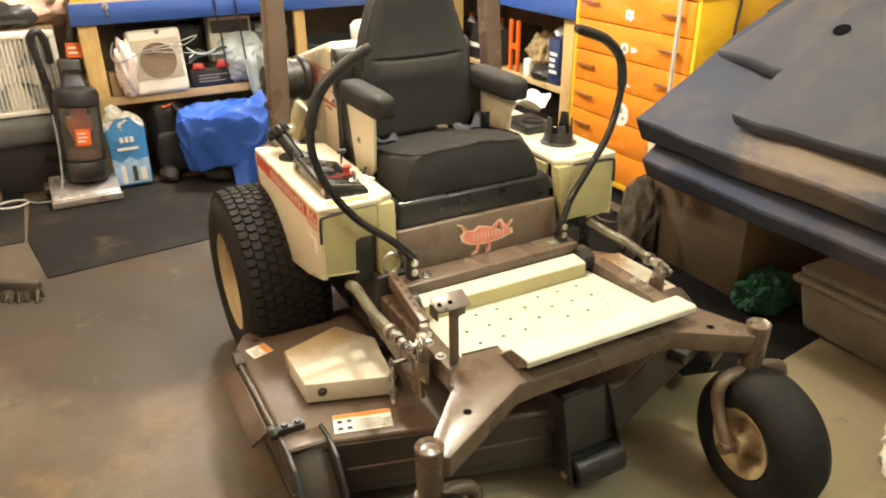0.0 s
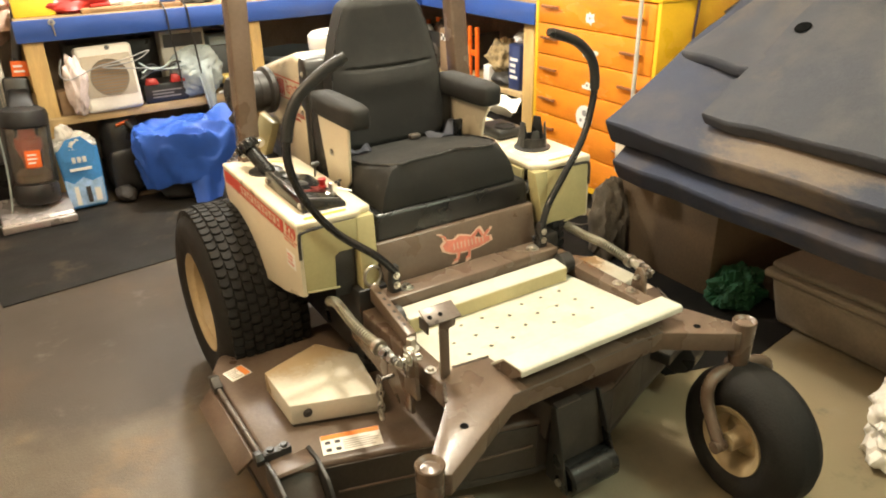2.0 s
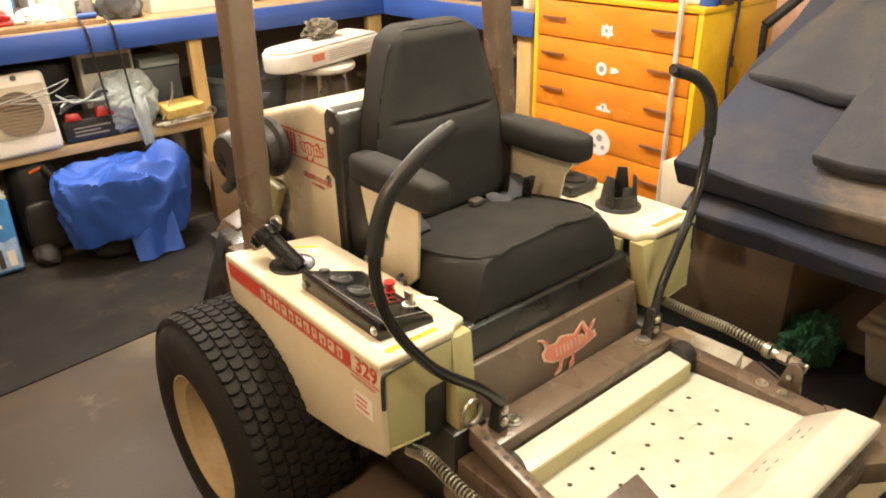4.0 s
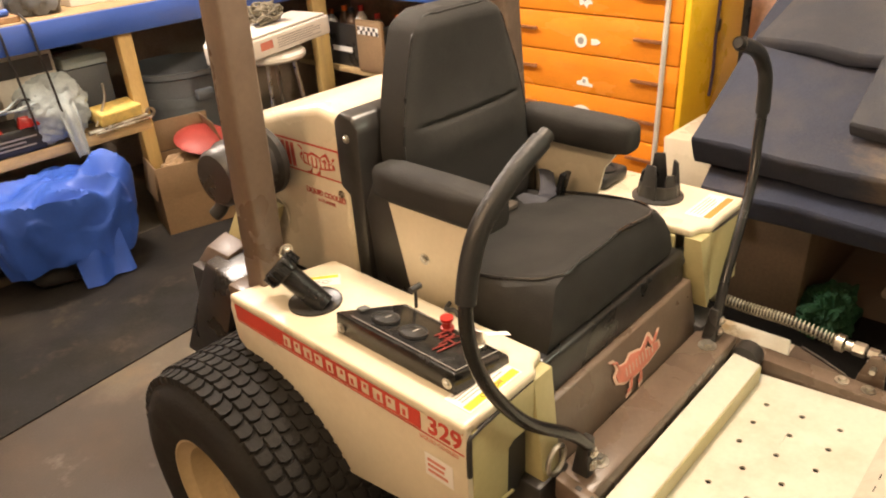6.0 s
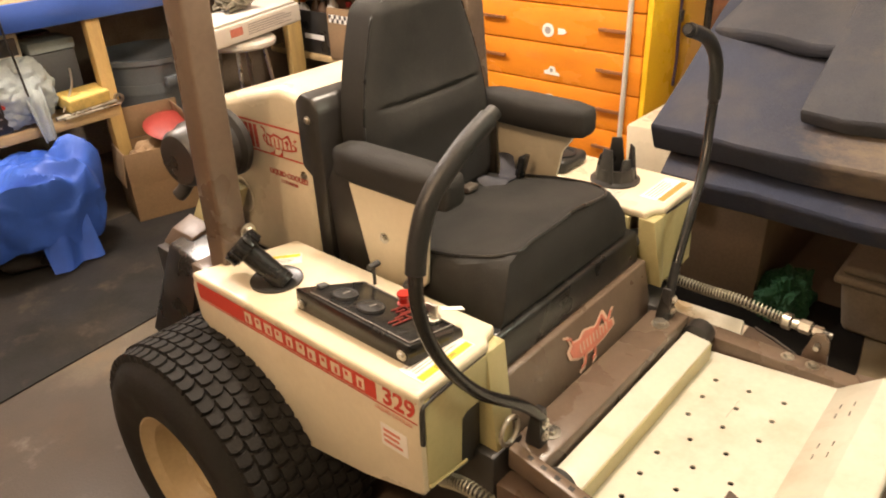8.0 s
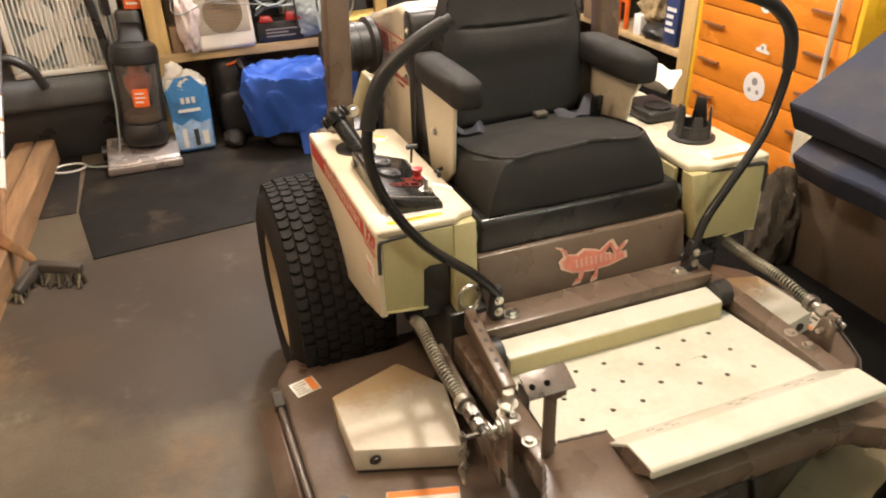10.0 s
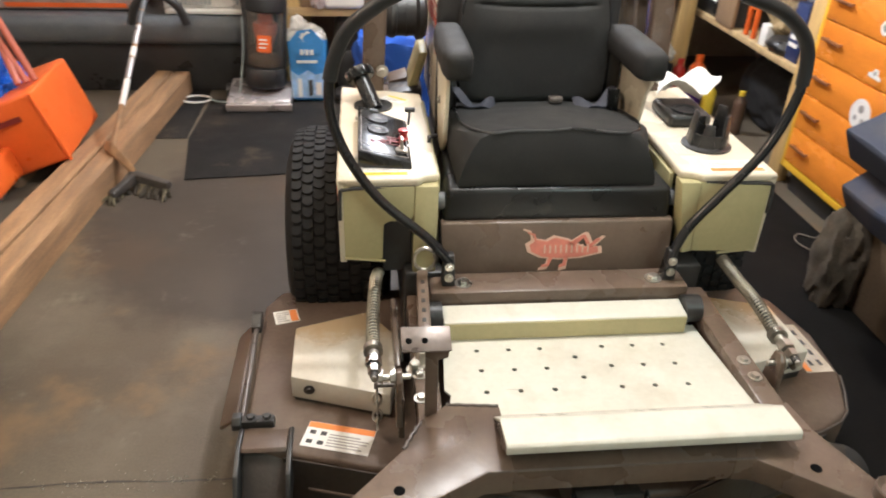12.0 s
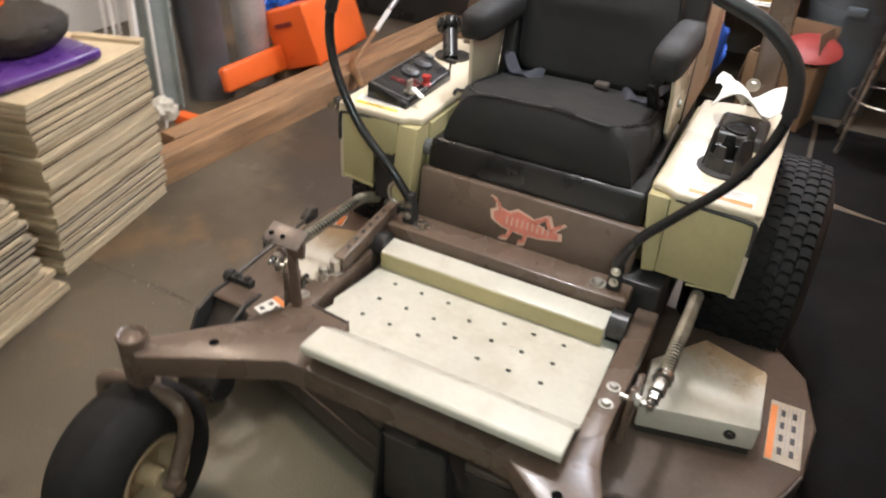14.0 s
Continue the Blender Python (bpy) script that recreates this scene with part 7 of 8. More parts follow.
# under the right bench
ZS = 0.49
nb = carton("navy_carton", 1.47, 1.62, 1.69, 1.79, 0.25, pmat("navy_print", (0.03, 0.045, 0.13), 0.45, var=0.1, bump=0.03), "navy printed carton on the shelf", ZS)
part("print", bm_join(bars(frame_pose((1.4690, 1.74, ZS + 0.12), (0, -1, 0), (0, 0, 1)), 0.07, 0.13, 4, 0.55, 22)), PAPER, nb)
solid("paper_bundle", lump((1.55, 1.75, ZS + 0.275), (0.06, 0.06, 0.03), 31, 0.3, 2.5, 3, ZS + 0.251), PAPER, "crumpled white wrapper on the carton", "wrapper")
solid("dried_plant", lump((1.58, 1.97, ZS + 0.13), (0.09, 0.09, 0.11), 32, 0.4, 2.8, 4, ZS), pmat("dry_straw", (0.30, 0.22, 0.11), 0.9, var=0.4, scale=30, bump=0.6), "tan dried plant on the shelf", "plant")
solid("work_boot", lump((1.50, 1.87, ZS + 0.035), (0.06, 0.10, 0.04), 33, 0.2, 2.0, 3, ZS), BLACK, "black work boot on the shelf", "boot")
solid("white_packet", box(1.46, 1.50, 1.96, 2.02, ZS, ZS + 0.10, 0.004), PAPER, "white printed packet on the shelf", "packet")
solid("orange_tool", bm_join(box(1.47, 1.49, 2.10, 2.125, ZS, ZS + 0.30, 0.005), box(1.47, 1.49, 2.175, 2.20, ZS, ZS + 0.30, 0.005), box(1.472, 1.488, 2.125, 2.175, ZS + 0.13, ZS + 0.165, 0.004)), ORANGE_P, "orange plastic tool frame on the shelf", "tool")
cr = thing("bottle_crate", (1.6, 2.6, ZS), "black plastic crate holding bottles", "crate")
part("body", bm_join(box(1.47, 1.49, 2.32, 2.90, ZS, ZS + 0.22, 0.004), box(1.49, 1.80, 2.32, 2.34, ZS, ZS + 0.22, 0.004), box(1.49, 1.80, 2.88, 2.90, ZS, ZS + 0.22, 0.004), box(1.49, 1.80, 2.34, 2.88, ZS, ZS + 0.015, 0)), BLACK, cr)
part("print", bars(frame_pose((1.4695, 2.62, ZS + 0.09), (0, -1, 0), (0, 0, 1)), 0.16, 0.03, 1, 0.9, 23), PAPER, cr)
for k, (y, mt, cp) in enumerate([(2.80, PAPER, ORANGE_P), (2.72, CLEARP, ORANGE_P), (2.55, PAPER, REDP), (2.46, CARD, REDP), (2.63, CLEARP, BLACK)]):
    bottle("bottle", 1.56 + 0.03 * (k % 2), y, ZS + 0.016, 0.034, 0.25 + 0.02 * (k % 3), mt, cp, "bottle standing in the black crate")
cb2 = carton("checked_carton", 1.44, 1.462, 2.28, 2.47, 0.26, CARD, "brown carton side with a chequered strip", ZS)
cm = frame_pose((1.4385, 2.375, ZS + 0.21), (0, -1, 0), (0, 0, 1))
part("checks", bm_join(*[slab(cm, 0.019, 0.019, -0.067 + 0.019 * i, 0.019 * j - 0.01) for i in range(8) for j in range(2) if (i + j) % 2]), INK, cb2)
part("check_ground", slab(cm, 0.155, 0.040, 0, 0, 0.0004), PAPER, cb2)
for k, (x, y, r, h, mt) in enumerate([(1.42, 2.50, 0.046, 0.29, ORANGE_P), (1.425, 2.31, 0.034, 0.20, YELLOW), (1.342, 2.56, 0.036, 0.25, REDP), (1.495, 2.10, 0.033, 0.22, CLEARP)]):
    bottle("orange_bottle" if k == 0 else "bottle", x, y, 0.005, r, h, mt, (ORANGE_P, YELLOW, REDP, YELLOW)[k], ["orange bottle with a purple band on the floor", "yellow spray bottle standing on the floor", "red bottle standing on the floor", "smoky bottle with a yellow cap on the floor"][k])
part("label_band", lathe([(0.0465, 0.02), (0.0474, 0.02), (0.0474, 0.135), (0.0465, 0.135)], 24, Matrix.Translation((1.42, 2.50, 0.005))), PURPLE, bpy.data.objects["orange_bottle"], "purple label band")
SACK = pmat("dull_black_sack", (0.016, 0.015, 0.0145), 0.9, var=0.3, scale=8, bump=0.3, grain=60)
solid("dark_sack", lump((1.82, 2.18, 0.16), (0.20, 0.36, 0.24), 36, 0.16, 1.6, 5, 0.005), SACK, "slumped dark sack on the floor below the bench", "sack")
solid("dark_carton", box(1.11, 1.275, 2.50, 2.64, 0.005, 0.24, 0.004), SACK, "dark carton on the floor below the bench", "carton")
solid("foil_bag", lump((1.20, 2.57, 0.29), (0.085, 0.06, 0.055), 41, 0.35, 2.4, 4, 0.244), pmat("crinkled_film", (0.62, 0.62, 0.56), 0.22, var=0.3, scale=22, bump=0.4, metal=0.2), "crinkled silvery plastic bag on the dark carton", "bag")

# white appliance on a metal stool, rubbish bin, open carton
sto = thing("metal_stool", (0.86, 2.40, 0), "stool with thin chrome legs and pale seat", "stool")
part("seat", lathe([(0, 0.60), (0.15, 0.60), (0.16, 0.61), (0.16, 0.625), (0.15, 0.635), (0, 0.635)], 28, Matrix.Translation((0.86, 2.40, 0.085))), WHITE, sto)
for k in range(4):
    a = math.pi / 4 + k * math.pi / 2
    part("leg", rod((0.86 + 0.10 * math.cos(a), 2.40 + 0.10 * math.sin(a), 0.69), (0.86 + 0.18 * math.cos(a), 2.40 + 0.18 * math.sin(a), 0.006), 0.010, 8), STEEL, sto)
part("rail", tube([(0.86 + 0.155 * math.cos(a), 2.40 + 0.155 * math.sin(a), 0.25) for a in [2 * math.pi * k / 16 for k in range(17)]], 0.006, 6, per=1), STEEL, sto)
ap = thing("flat_appliance", (1.05, 2.45, 0.636), "white round-ended appliance with a red badge on the stool", "appliance")
am = Matrix.Translation((0.835, 2.375, 0.722)) @ Matrix.Rotation(radians(11), 4, "Z") @ Matrix.Rotation(radians(-2), 4, "Y")
end = [(-0.205 + 0.11 * math.cos(a), 0.01 + 0.11 * math.sin(a)) for a in [math.pi * (0.5 + k / 12) for k in range(13)]]
part("body", moved(prism(end + [(0.33, -0.10), (0.33, 0.12)], "z", 0.012, 0.098, 0.010, 3), am), WHITE, ap)
part("top_cover", moved(prism([(x * 0.96, y * 0.94) for x, y in end] + [(0.31, -0.092), (0.31, 0.112)], "z", 0.099, 0.110, 0.005), am), WHITE, ap, "pale raised cover")
part("red_panel", slab(am @ frame_pose((-0.10, -0.1005, 0.060), (1, 0, 0), (0, 0, 1)), 0.075, 0.034), LOGO, ap)
part("print", bars(am @ frame_pose((0.12, -0.1005, 0.055), (1, 0, 0), (0, 0, 1)), 0.30, 0.05, 5, 0.3, 25), GREYINK, ap)
tangle = []
for k in range(26):
    r = random.Random(300 + k)
    p = [Vector((0.87 + r.uniform(-0.085, 0.085), 2.42 + r.uniform(-0.05, 0.05), 0.842 + r.uniform(0.0, 0.08))) for q in range(5)]
    tangle.append(tube(p, 0.006, 6, per=4))
solid("wire_tangle", bm_join(*tangle), pmat("grey_tangle", (0.16, 0.14, 0.10), 0.8, var=0.4, scale=40, bump=0.4), "grey-brown tangled cord on the white appliance", "cord", kind="stuff")

bn = thing("rubbish_bin", (0.72, 2.92, 0), "grey round plastic rubbish bin below the bench", "bin")
part("body", lathe([(0, 0), (0.185, 0), (0.19, 0.01), (0.222, 0.42), (0.228, 0.42), (0.228, 0.46), (0.224, 0.46), (0.232, 0.535), (0.245, 0.54), (0.245, 0.56), (0.232, 0.562), (0.222, 0.54), (0.18, 0.02), (0, 0.02)], 40, Matrix.Translation((0.645, 2.89, 0)) @ Matrix.Diagonal((0.98, 0.98, 1.15, 1))), BINGREY, bn)
part("handle", box(0.59, 0.675, 2.635, 2.668, 0.512, 0.562, 0.008), BINGREY, bn)


def open_carton():
    t = thing("open_carton", (0.33, 2.36, 0), "open brown cardboard carton holding a red bowl", "carton")
    m = Matrix.Translation((0.415, 2.545, 0.006)) @ Matrix.Rotation(radians(-14), 4, "Z") @ Matrix.Diagonal((0.95, 0.62, 1, 1))
    w, h = 0.17, 0.32
    for a in range(4):
        r = m @ Matrix.Rotation(a * math.pi / 2, 4, "Z")
        part("side", moved(box(-w, w - 0.006, -w, -w + 0.005, 0, h, 0.001), r), CARD, t)
    part("bottom", moved(box(-w, w, -w, w, 0, 0.004, 0), m), CARD, t)
    for a, tilt in ((0, 268), (1, 75), (2, 84), (3, 262)):
        r = m @ Matrix.Rotation(a * math.pi / 2, 4, "Z") @ Matrix.Translation((0, -w, h)) @ Matrix.Rotation(radians(tilt - 90), 4, "X")
        part("flap", moved(box(-w + 0.004, w - 0.004, -0.003, 0.001, 0.002, 0.15, 0.001), r), CARD, t)
    mm = Matrix.Translation((0.500, 2.50, 0.375)) @ Matrix.Rotation(radians(196), 4, "X") @ Matrix.Translation((0, 0, -0.02))
    solid("red_bowl", lathe([(0, 0), (0.06, 0), (0.11, 0.035), (0.125, 0.06), (0.120, 0.06), (0.10, 0.035), (0.05, 0.012), (0, 0.012)], 32, mm @ Matrix.Translation((0, 0, -0.02)) @ Matrix.Diagonal((1.05, 1.05, 0.5, 1))), pmat("dull_red_plastic", (0.30, 0.035, 0.025), 0.5, var=0.2, bump=0.05, dirt=(0.22, 0.06, 0.045), amount=0.4), "red plastic bowl resting in the open carton", "bowl")
    solid("packing_paper", lump((0.415, 2.545, 0.26), (0.12, 0.08, 0.07), 51, 0.3, 2.5, 4, 0.02), CARD, "crumpled brown packing paper in the carton", "paper")


open_carton()


# ---- below and beside the left bench ----
def tarpaulin():
    """A blue sheet thrown over a dark heap: humped top, folded sides, ragged hem above the floor."""
    na, nr = 110, 46
    bm = bmesh.new()
    rings = []
    for j in range(nr + 1):
        f = j / nr
        ring = []
        for k in range(na):
            a = 2 * math.pi * k / na
            ca, sa = math.cos(a), math.sin(a)
            sq = 1 / (abs(ca) ** 2.25 + abs(sa) ** 2.25) ** (1 / 2.25)
            out = min(1.0, f / 0.52)
            drop = max(0.0, (f - 0.42) / 0.58)
            q = Vector((ca * out * 1.6, sa * out * 1.6, f * 1.2))
            crease = 1 - 2.2 * abs(noise.noise(q * 1.5 + Vector((2.2, 5.1, 0.7))))
            fine = 1 - 2.2 * abs(noise.noise(Vector((ca * 3.2, sa * 3.2, f * 2.4)) + Vector((7, 1, 3))))
            pleat = math.sin(5 * a + 2.2 * f + 1.0) * 0.5 + math.sin(9 * a - 1.5 * f) * 0.3
            r = sq * (math.sin(min(out, 1) * math.pi / 2) ** 0.8) * (1 + 0.12 * crease * out + 0.030 * fine * out + 0.10 * noise.noise(Vector((ca * 1.1, sa * 1.1, 4.0))) + drop * (0.025 * pleat - 0.20))
            hump = 0.055 * math.exp(-((ca * out - 0.45) ** 2 + (sa * out + 0.1) ** 2) / 0.10) - 0.035 * (ca * out > 0) * out * ca
            hem = 0.112 + 0.018 * math.sin(3 * a + 0.6) + 0.004 * math.sin(11 * a) - 0.05 * max(0, ca) * max(0, -sa)
            top = 0.345 + 1.5 * hump + (0.056 * crease + 0.010 * fine) * (0.3 + out) - 0.085 * out ** 2
            ring.append(bm.verts.new((-0.178 + ca * r * 0.285, 2.49 + sa * r * 0.185, 1.13 * top * (1 - drop) + hem * drop)))
        rings.append(ring)
    for p, q in zip(rings, rings[1:]):
        for k in range(na):
            l = (k + 1) % na
            bm.faces.new((p[k], p[l], q[l], q[k]))
    bmesh.ops.remove_doubles(bm, verts=bm.verts[:], dist=0.0004)
    bmesh.ops.recalc_face_normals(bm, faces=bm.faces)
    return bm


def tail(u, v):
    """A loose end of the sheet lying down to the mat at one side."""
    x = -0.24 + 0.21 * u + 0.01 * v
    return (x, 2.335 - 0.045 * v + 0.014 * math.sin(10 * u + 2 * v) + 0.03 * u, 0.20 * (1 - v) ** 1.2 + 0.012 + 0.012 * math.sin(7 * u) * (1 - v))


tp = thing("blue_tarpaulin", (-0.18, 2.5, 0.006), "bright blue tarpaulin thrown over a dark heap", "tarpaulin")
part("gathered_sheet", tarpaulin(), TARP, tp)
part("loose_end", sheet(24, 14, tail, 0.003), TARP, tp)
solid("dark_sack", lump((-0.18, 2.50, 0.12), (0.215, 0.13, 0.14), 58, 0.2, 2, 4, 0.0065), BLACK, "dark heap under the blue tarpaulin", "sack")


sb = thing("carrier_bag", (-0.72, 2.63, 0.006), "light blue and white printed carrier bag", "bag")
part("body", hexa([(-0.815, 2.575, 0.010), (-0.632, 2.575, 0.010), (-0.625, 2.70, 0.010), (-0.805, 2.70, 0.010), (-0.832, 2.60, 0.335), (-0.625, 2.60, 0.330), (-0.615, 2.68, 0.33), (-0.815, 2.68, 0.335)], 0.018, 3), BLUEBAG, sb)
part("white_top", lump((-0.735, 2.64, 0.350), (0.095, 0.045, 0.06), 61, 0.28, 2.0, 5), PAPER, sb, "crumpled white plastic stuffed in the bag")
part("white_tip", lump((-0.765, 2.635, 0.405), (0.045, 0.035, 0.055), 63, 0.28, 2.0, 4), PAPER, sb)
bm_ = frame_pose((-0.726, 2.5835, 0.17), (1, 0, 0), (0, 0.025, 0.325))
PALEBLUE = pmat("pale_blue_print", (0.34, 0.52, 0.78), 0.5, var=0.2, scale=25, bump=0.05)
part("pale_field", moved(prism([(-0.088, -0.14), (0.086, -0.14), (0.092, 0.0), (0.04, -0.015), (0.0, 0.01), (-0.05, -0.02), (-0.093, 0.01)], "z", 0, 0.003, 0), bm_), PALEBLUE, sb, "pale lower half of the print")
part("peak", moved(prism([(-0.088, 0.162), (-0.07, 0.10), (0.07, 0.10), (0.092, 0.158), (0.03, 0.225), (-0.045, 0.215)], "z", -0.012, 0.003, 0), bm_), BLUEBAG, sb, "blue peak of the bag front")
part("print_word", bm_join(*[slab(bm_, 0.018, 0.030, -0.026 + 0.026 * k, 0.105, 0.005) for k in range(3)]), PAPER, sb)
part("print", bars(bm_, 0.11, 0.018, 1, 0.8, 62, 0, 0.055, 0.005), PAPER, sb)
part("print", slab(bm_, 0.022, 0.10, -0.045, -0.085, 0.005), PAPER, sb)
part("print", slab(bm_, 0.03, 0.07, 0.055, -0.09, 0.005), PAPER, sb)
part("picture", slab(bm_, 0.022, 0.085, 0.012, -0.085, 0.006), INK, sb)

bp = thing("backpack", (-0.47, 2.76, 0.006), "black backpack with an orange tag", "backpack")
part("body", pillow(-0.575, -0.385, 2.69, 2.86, 0.006, 0.46, 0.06, 0.015, 9), BLACK, bp)
part("pocket", pillow(-0.565, -0.42, 2.655, 2.70, 0.03, 0.26, 0.02, 0.01, 10), BLACK, bp)
part("tag", moved(box(-0.035, 0.035, -0.012, 0.012, 0, 0.012, 0.004), Matrix.Translation((-0.47, 2.668, 0.405)) @ Matrix.Rotation(radians(-14), 4, "Y") @ Matrix.Rotation(radians(-40), 4, "X")), ORANGE_P, bp, "orange tag")
part("strap", tube([(-0.45, 2.67, 0.42), (-0.405, 2.62, 0.33), (-0.40, 2.61, 0.22), (-0.43, 2.64, 0.10)], 0.012, 8), BLACK, bp)
solid("worn_shoe", lump((-0.53, 2.61, 0.04), (0.055, 0.09, 0.04), 66, 0.15, 1.5, 4, 0.006), pmat("worn_leather", (0.025, 0.02, 0.016), 0.7, var=0.3, bump=0.3), "worn brown shoe on the mat", "shoe")


BINCLEAR = pmat("smoky_clear_bin", (0.82, 0.78, 0.72), 0.12, var=0.1, bump=0.0)
BINCLEAR.node_tree.nodes["Principled BSDF"].inputs["Transmission Weight"].default_value = 0.92
BINCLEAR.node_tree.nodes["Principled BSDF"].inputs["IOR"].default_value = 1.15

VACBLACK = pmat("matt_black_plastic", (0.012, 0.0115, 0.011), 0.55, var=0.2, scale=20, bump=0.05)


def vacuum():
    t = thing("vacuum_cleaner", (-0.96, 2.55, 0.006), "upright vacuum cleaner with silver head and clear dust bin", "vacuum cleaner")
    h = part("floor_head", prism([(2.425, 0.012), (2.425, 0.055), (2.45, 0.07), (2.58, 0.085), (2.68, 0.11), (2.70, 0.03), (2.69, 0.012)], "x", -1.145, -0.812, 0.012, 3), SILVER, t, "silver floor head")
    part("front_bumper", box(-1.15, -0.807, 2.412, 2.432, 0.008, 0.05, 0.008, 3), SILVER, h)
    for x in (-1.16, -0.80):
        part("wheel", rod((x - 0.012, 2.65, 0.045), (x + 0.012, 2.65, 0.045), 0.04, 18), BLACK, h)
    lean = Matrix.Translation((-0.955, 2.58, 0.10)) @ Matrix.Rotation(radians(-5), 4, "X") @ Matrix.Rotation(radians(4), 4, "Y")
    part("lower_body", lathe([(0, 0.0), (0.100, 0.0), (0.108, 0.012), (0.108, 0.075), (0.098, 0.100), (0, 0.104)], 36, lean), BLACK, t)
    part("dust_bin", lathe([(0.088, 0.106), (0.092, 0.115), (0.096, 0.385), (0.093, 0.385), (0.089, 0.118), (0.086, 0.106)], 40, lean), BINCLEAR, t, "smoky clear dust bin")
    part("cyclone", lathe([(0, 0.16), (0.030, 0.16), (0.040, 0.22), (0.062, 0.285), (0.062, 0.325), (0.040, 0.335), (0.036, 0.375), (0, 0.38)], 32, lean), pmat("red_cyclone_plastic", (0.50, 0.085, 0.03), 0.4, var=0.1, bump=0.02), t, "orange-red cyclone inside the bin")
    part("dust", lathe([(0, 0.108), (0.082, 0.110), (0.080, 0.150), (0.05, 0.175), (0, 0.17)], 28, lean), CARD_D, t, "grey dust in the bin")
    for e in (-1, 1):
        part("bin_frame", moved(hexa([(e * 0.092, -0.010, 0.09), (e * 0.108, -0.010, 0.09), (e * 0.108, 0.07, 0.09), (e * 0.092, 0.07, 0.09), (e * 0.094, -0.010, 0.41), (e * 0.110, -0.010, 0.41), (e * 0.110, 0.07, 0.41), (e * 0.094, 0.07, 0.41)], 0.006), lean), BLACK, t)
    part("bin_lid", lathe([(0, 0.386), (0.100, 0.386), (0.110, 0.395), (0.112, 0.440), (0.102, 0.468), (0.070, 0.486), (0, 0.490)], 40, lean), VACBLACK, t)
    part("lid_hump", moved(hexa([(-0.062, -0.04, 0.480), (0.062, -0.04, 0.480), (0.06, 0.09, 0.480), (-0.06, 0.09, 0.480), (-0.045, 0.01, 0.54), (0.045, 0.01, 0.54), (0.045, 0.09, 0.57), (-0.045, 0.09, 0.57)], 0.014, 3), lean), VACBLACK, t)
    part("rear_spine", moved(box(-0.06, 0.06, 0.07, 0.13, 0.0, 0.62, 0.02), lean), BLACK, t)
    lm = lean @ frame_pose((0.0, -0.0965, 0.235), (1, 0, 0), (0, 0, 1))
    part("bin_label", slab(lm, 0.07, 0.085, 0.005, 0), ORANGE_P, t, "orange label")
    part("label_print", bars(lm, 0.05, 0.06, 3, 0.4, 71, 0.005, 0), PAPER, t)
    part("handle", tube([lean @ Vector(p) for p in ((0.0, 0.10, 0.50), (0.02, 0.10, 0.68), (0.05, 0.09, 0.90), (0.06, 0.08, 1.02))], 0.022, 12), BLACK, t)
    m2 = lean @ frame_pose((0.028, 0.075, 0.66), (1, 0, 0), (0, 0, 1))
    part("handle_label", bm_join(slab(m2, 0.075, 0.075, 0, 0, 0.006)), ORANGE_P, t)
    part("handle_print", bars(m2, 0.055, 0.05, 2, 0.4, 72, 0, 0, 0.0075), PAPER, t)
    hose = [lean @ Vector(p) for p in ((-0.10, 0.08, 0.30), (-0.125, 0.05, 0.48), (-0.15, 0.02, 0.64), (-0.165, 0.0, 0.72), (-0.13, 0.0, 0.76), (-0.10, 0.05, 0.70), (-0.09, 0.08, 0.60))]
    part("hose", tube(hose, 0.020, 12), BLACK, t)
    cord = [(-1.05, 2.62, 0.45), (-1.06, 2.58, 0.25), (-1.10, 2.52, 0.05), (-1.20, 2.56, 0.012), (-1.27, 2.62, 0.012)]
    part("mains_cord", tube(cord, 0.0055, 6), CLOTH, t, "pale mains cord lying on the floor")


vacuum()


def box_fan():
    t = thing("box_fan", (-1.22, 2.78, 0.42), "white square box fan with slatted grille", "fan")
    x0, x1, z0, z1, y = -1.47, -0.955, 0.425, 0.845, 2.76
    part("frame", bm_join(box(x0, x1, y, y + 0.10, z0, z0 + 0.03, 0.008), box(x0, x1, y, y + 0.10, z1 - 0.03, z1, 0.008), box(x0, x0 + 0.03, y, y + 0.10, z0 + 0.03, z1 - 0.03, 0.004), box(x1 - 0.03, x1, y, y + 0.10, z0 + 0.03, z1 - 0.03, 0.004)), WHITE, t, "white frame")
    xc, zc = (x0 + x1) / 2, (z0 + z1) / 2
    for k in range(22):
        x = x0 + 0.04 + (x1 - x0 - 0.08) * k / 21
        part("slat", box(x - 0.003, x + 0.003, y + 0.002, y + 0.008, z0 + 0.03, z1 - 0.03, 0), WHITE, t)
    for k in range(5):
        a = 2 * math.pi * k / 5 + 0.4
        m = Matrix.Translation((xc, y + 0.05, zc)) @ Matrix.Rotation(a, 4, "Y")
        part("blade", moved(sheet(8, 5, lambda u, v: ((v - 0.5) * (0.06 + 0.07 * u), 0.02 * (v - 0.5), 0.03 + 0.16 * u - 0.03 * (v - 0.5) ** 2), 0.003), m), WHITE, t)
    part("hub", rod((xc, y + 0.03, zc), (xc, y + 0.08, zc), 0.045, 20), WHITE, t)
    part("back", box(x0 + 0.03, x1 - 0.03, y + 0.095, y + 0.099, z0 + 0.03, z1 - 0.03, 0), CLOTH, t)


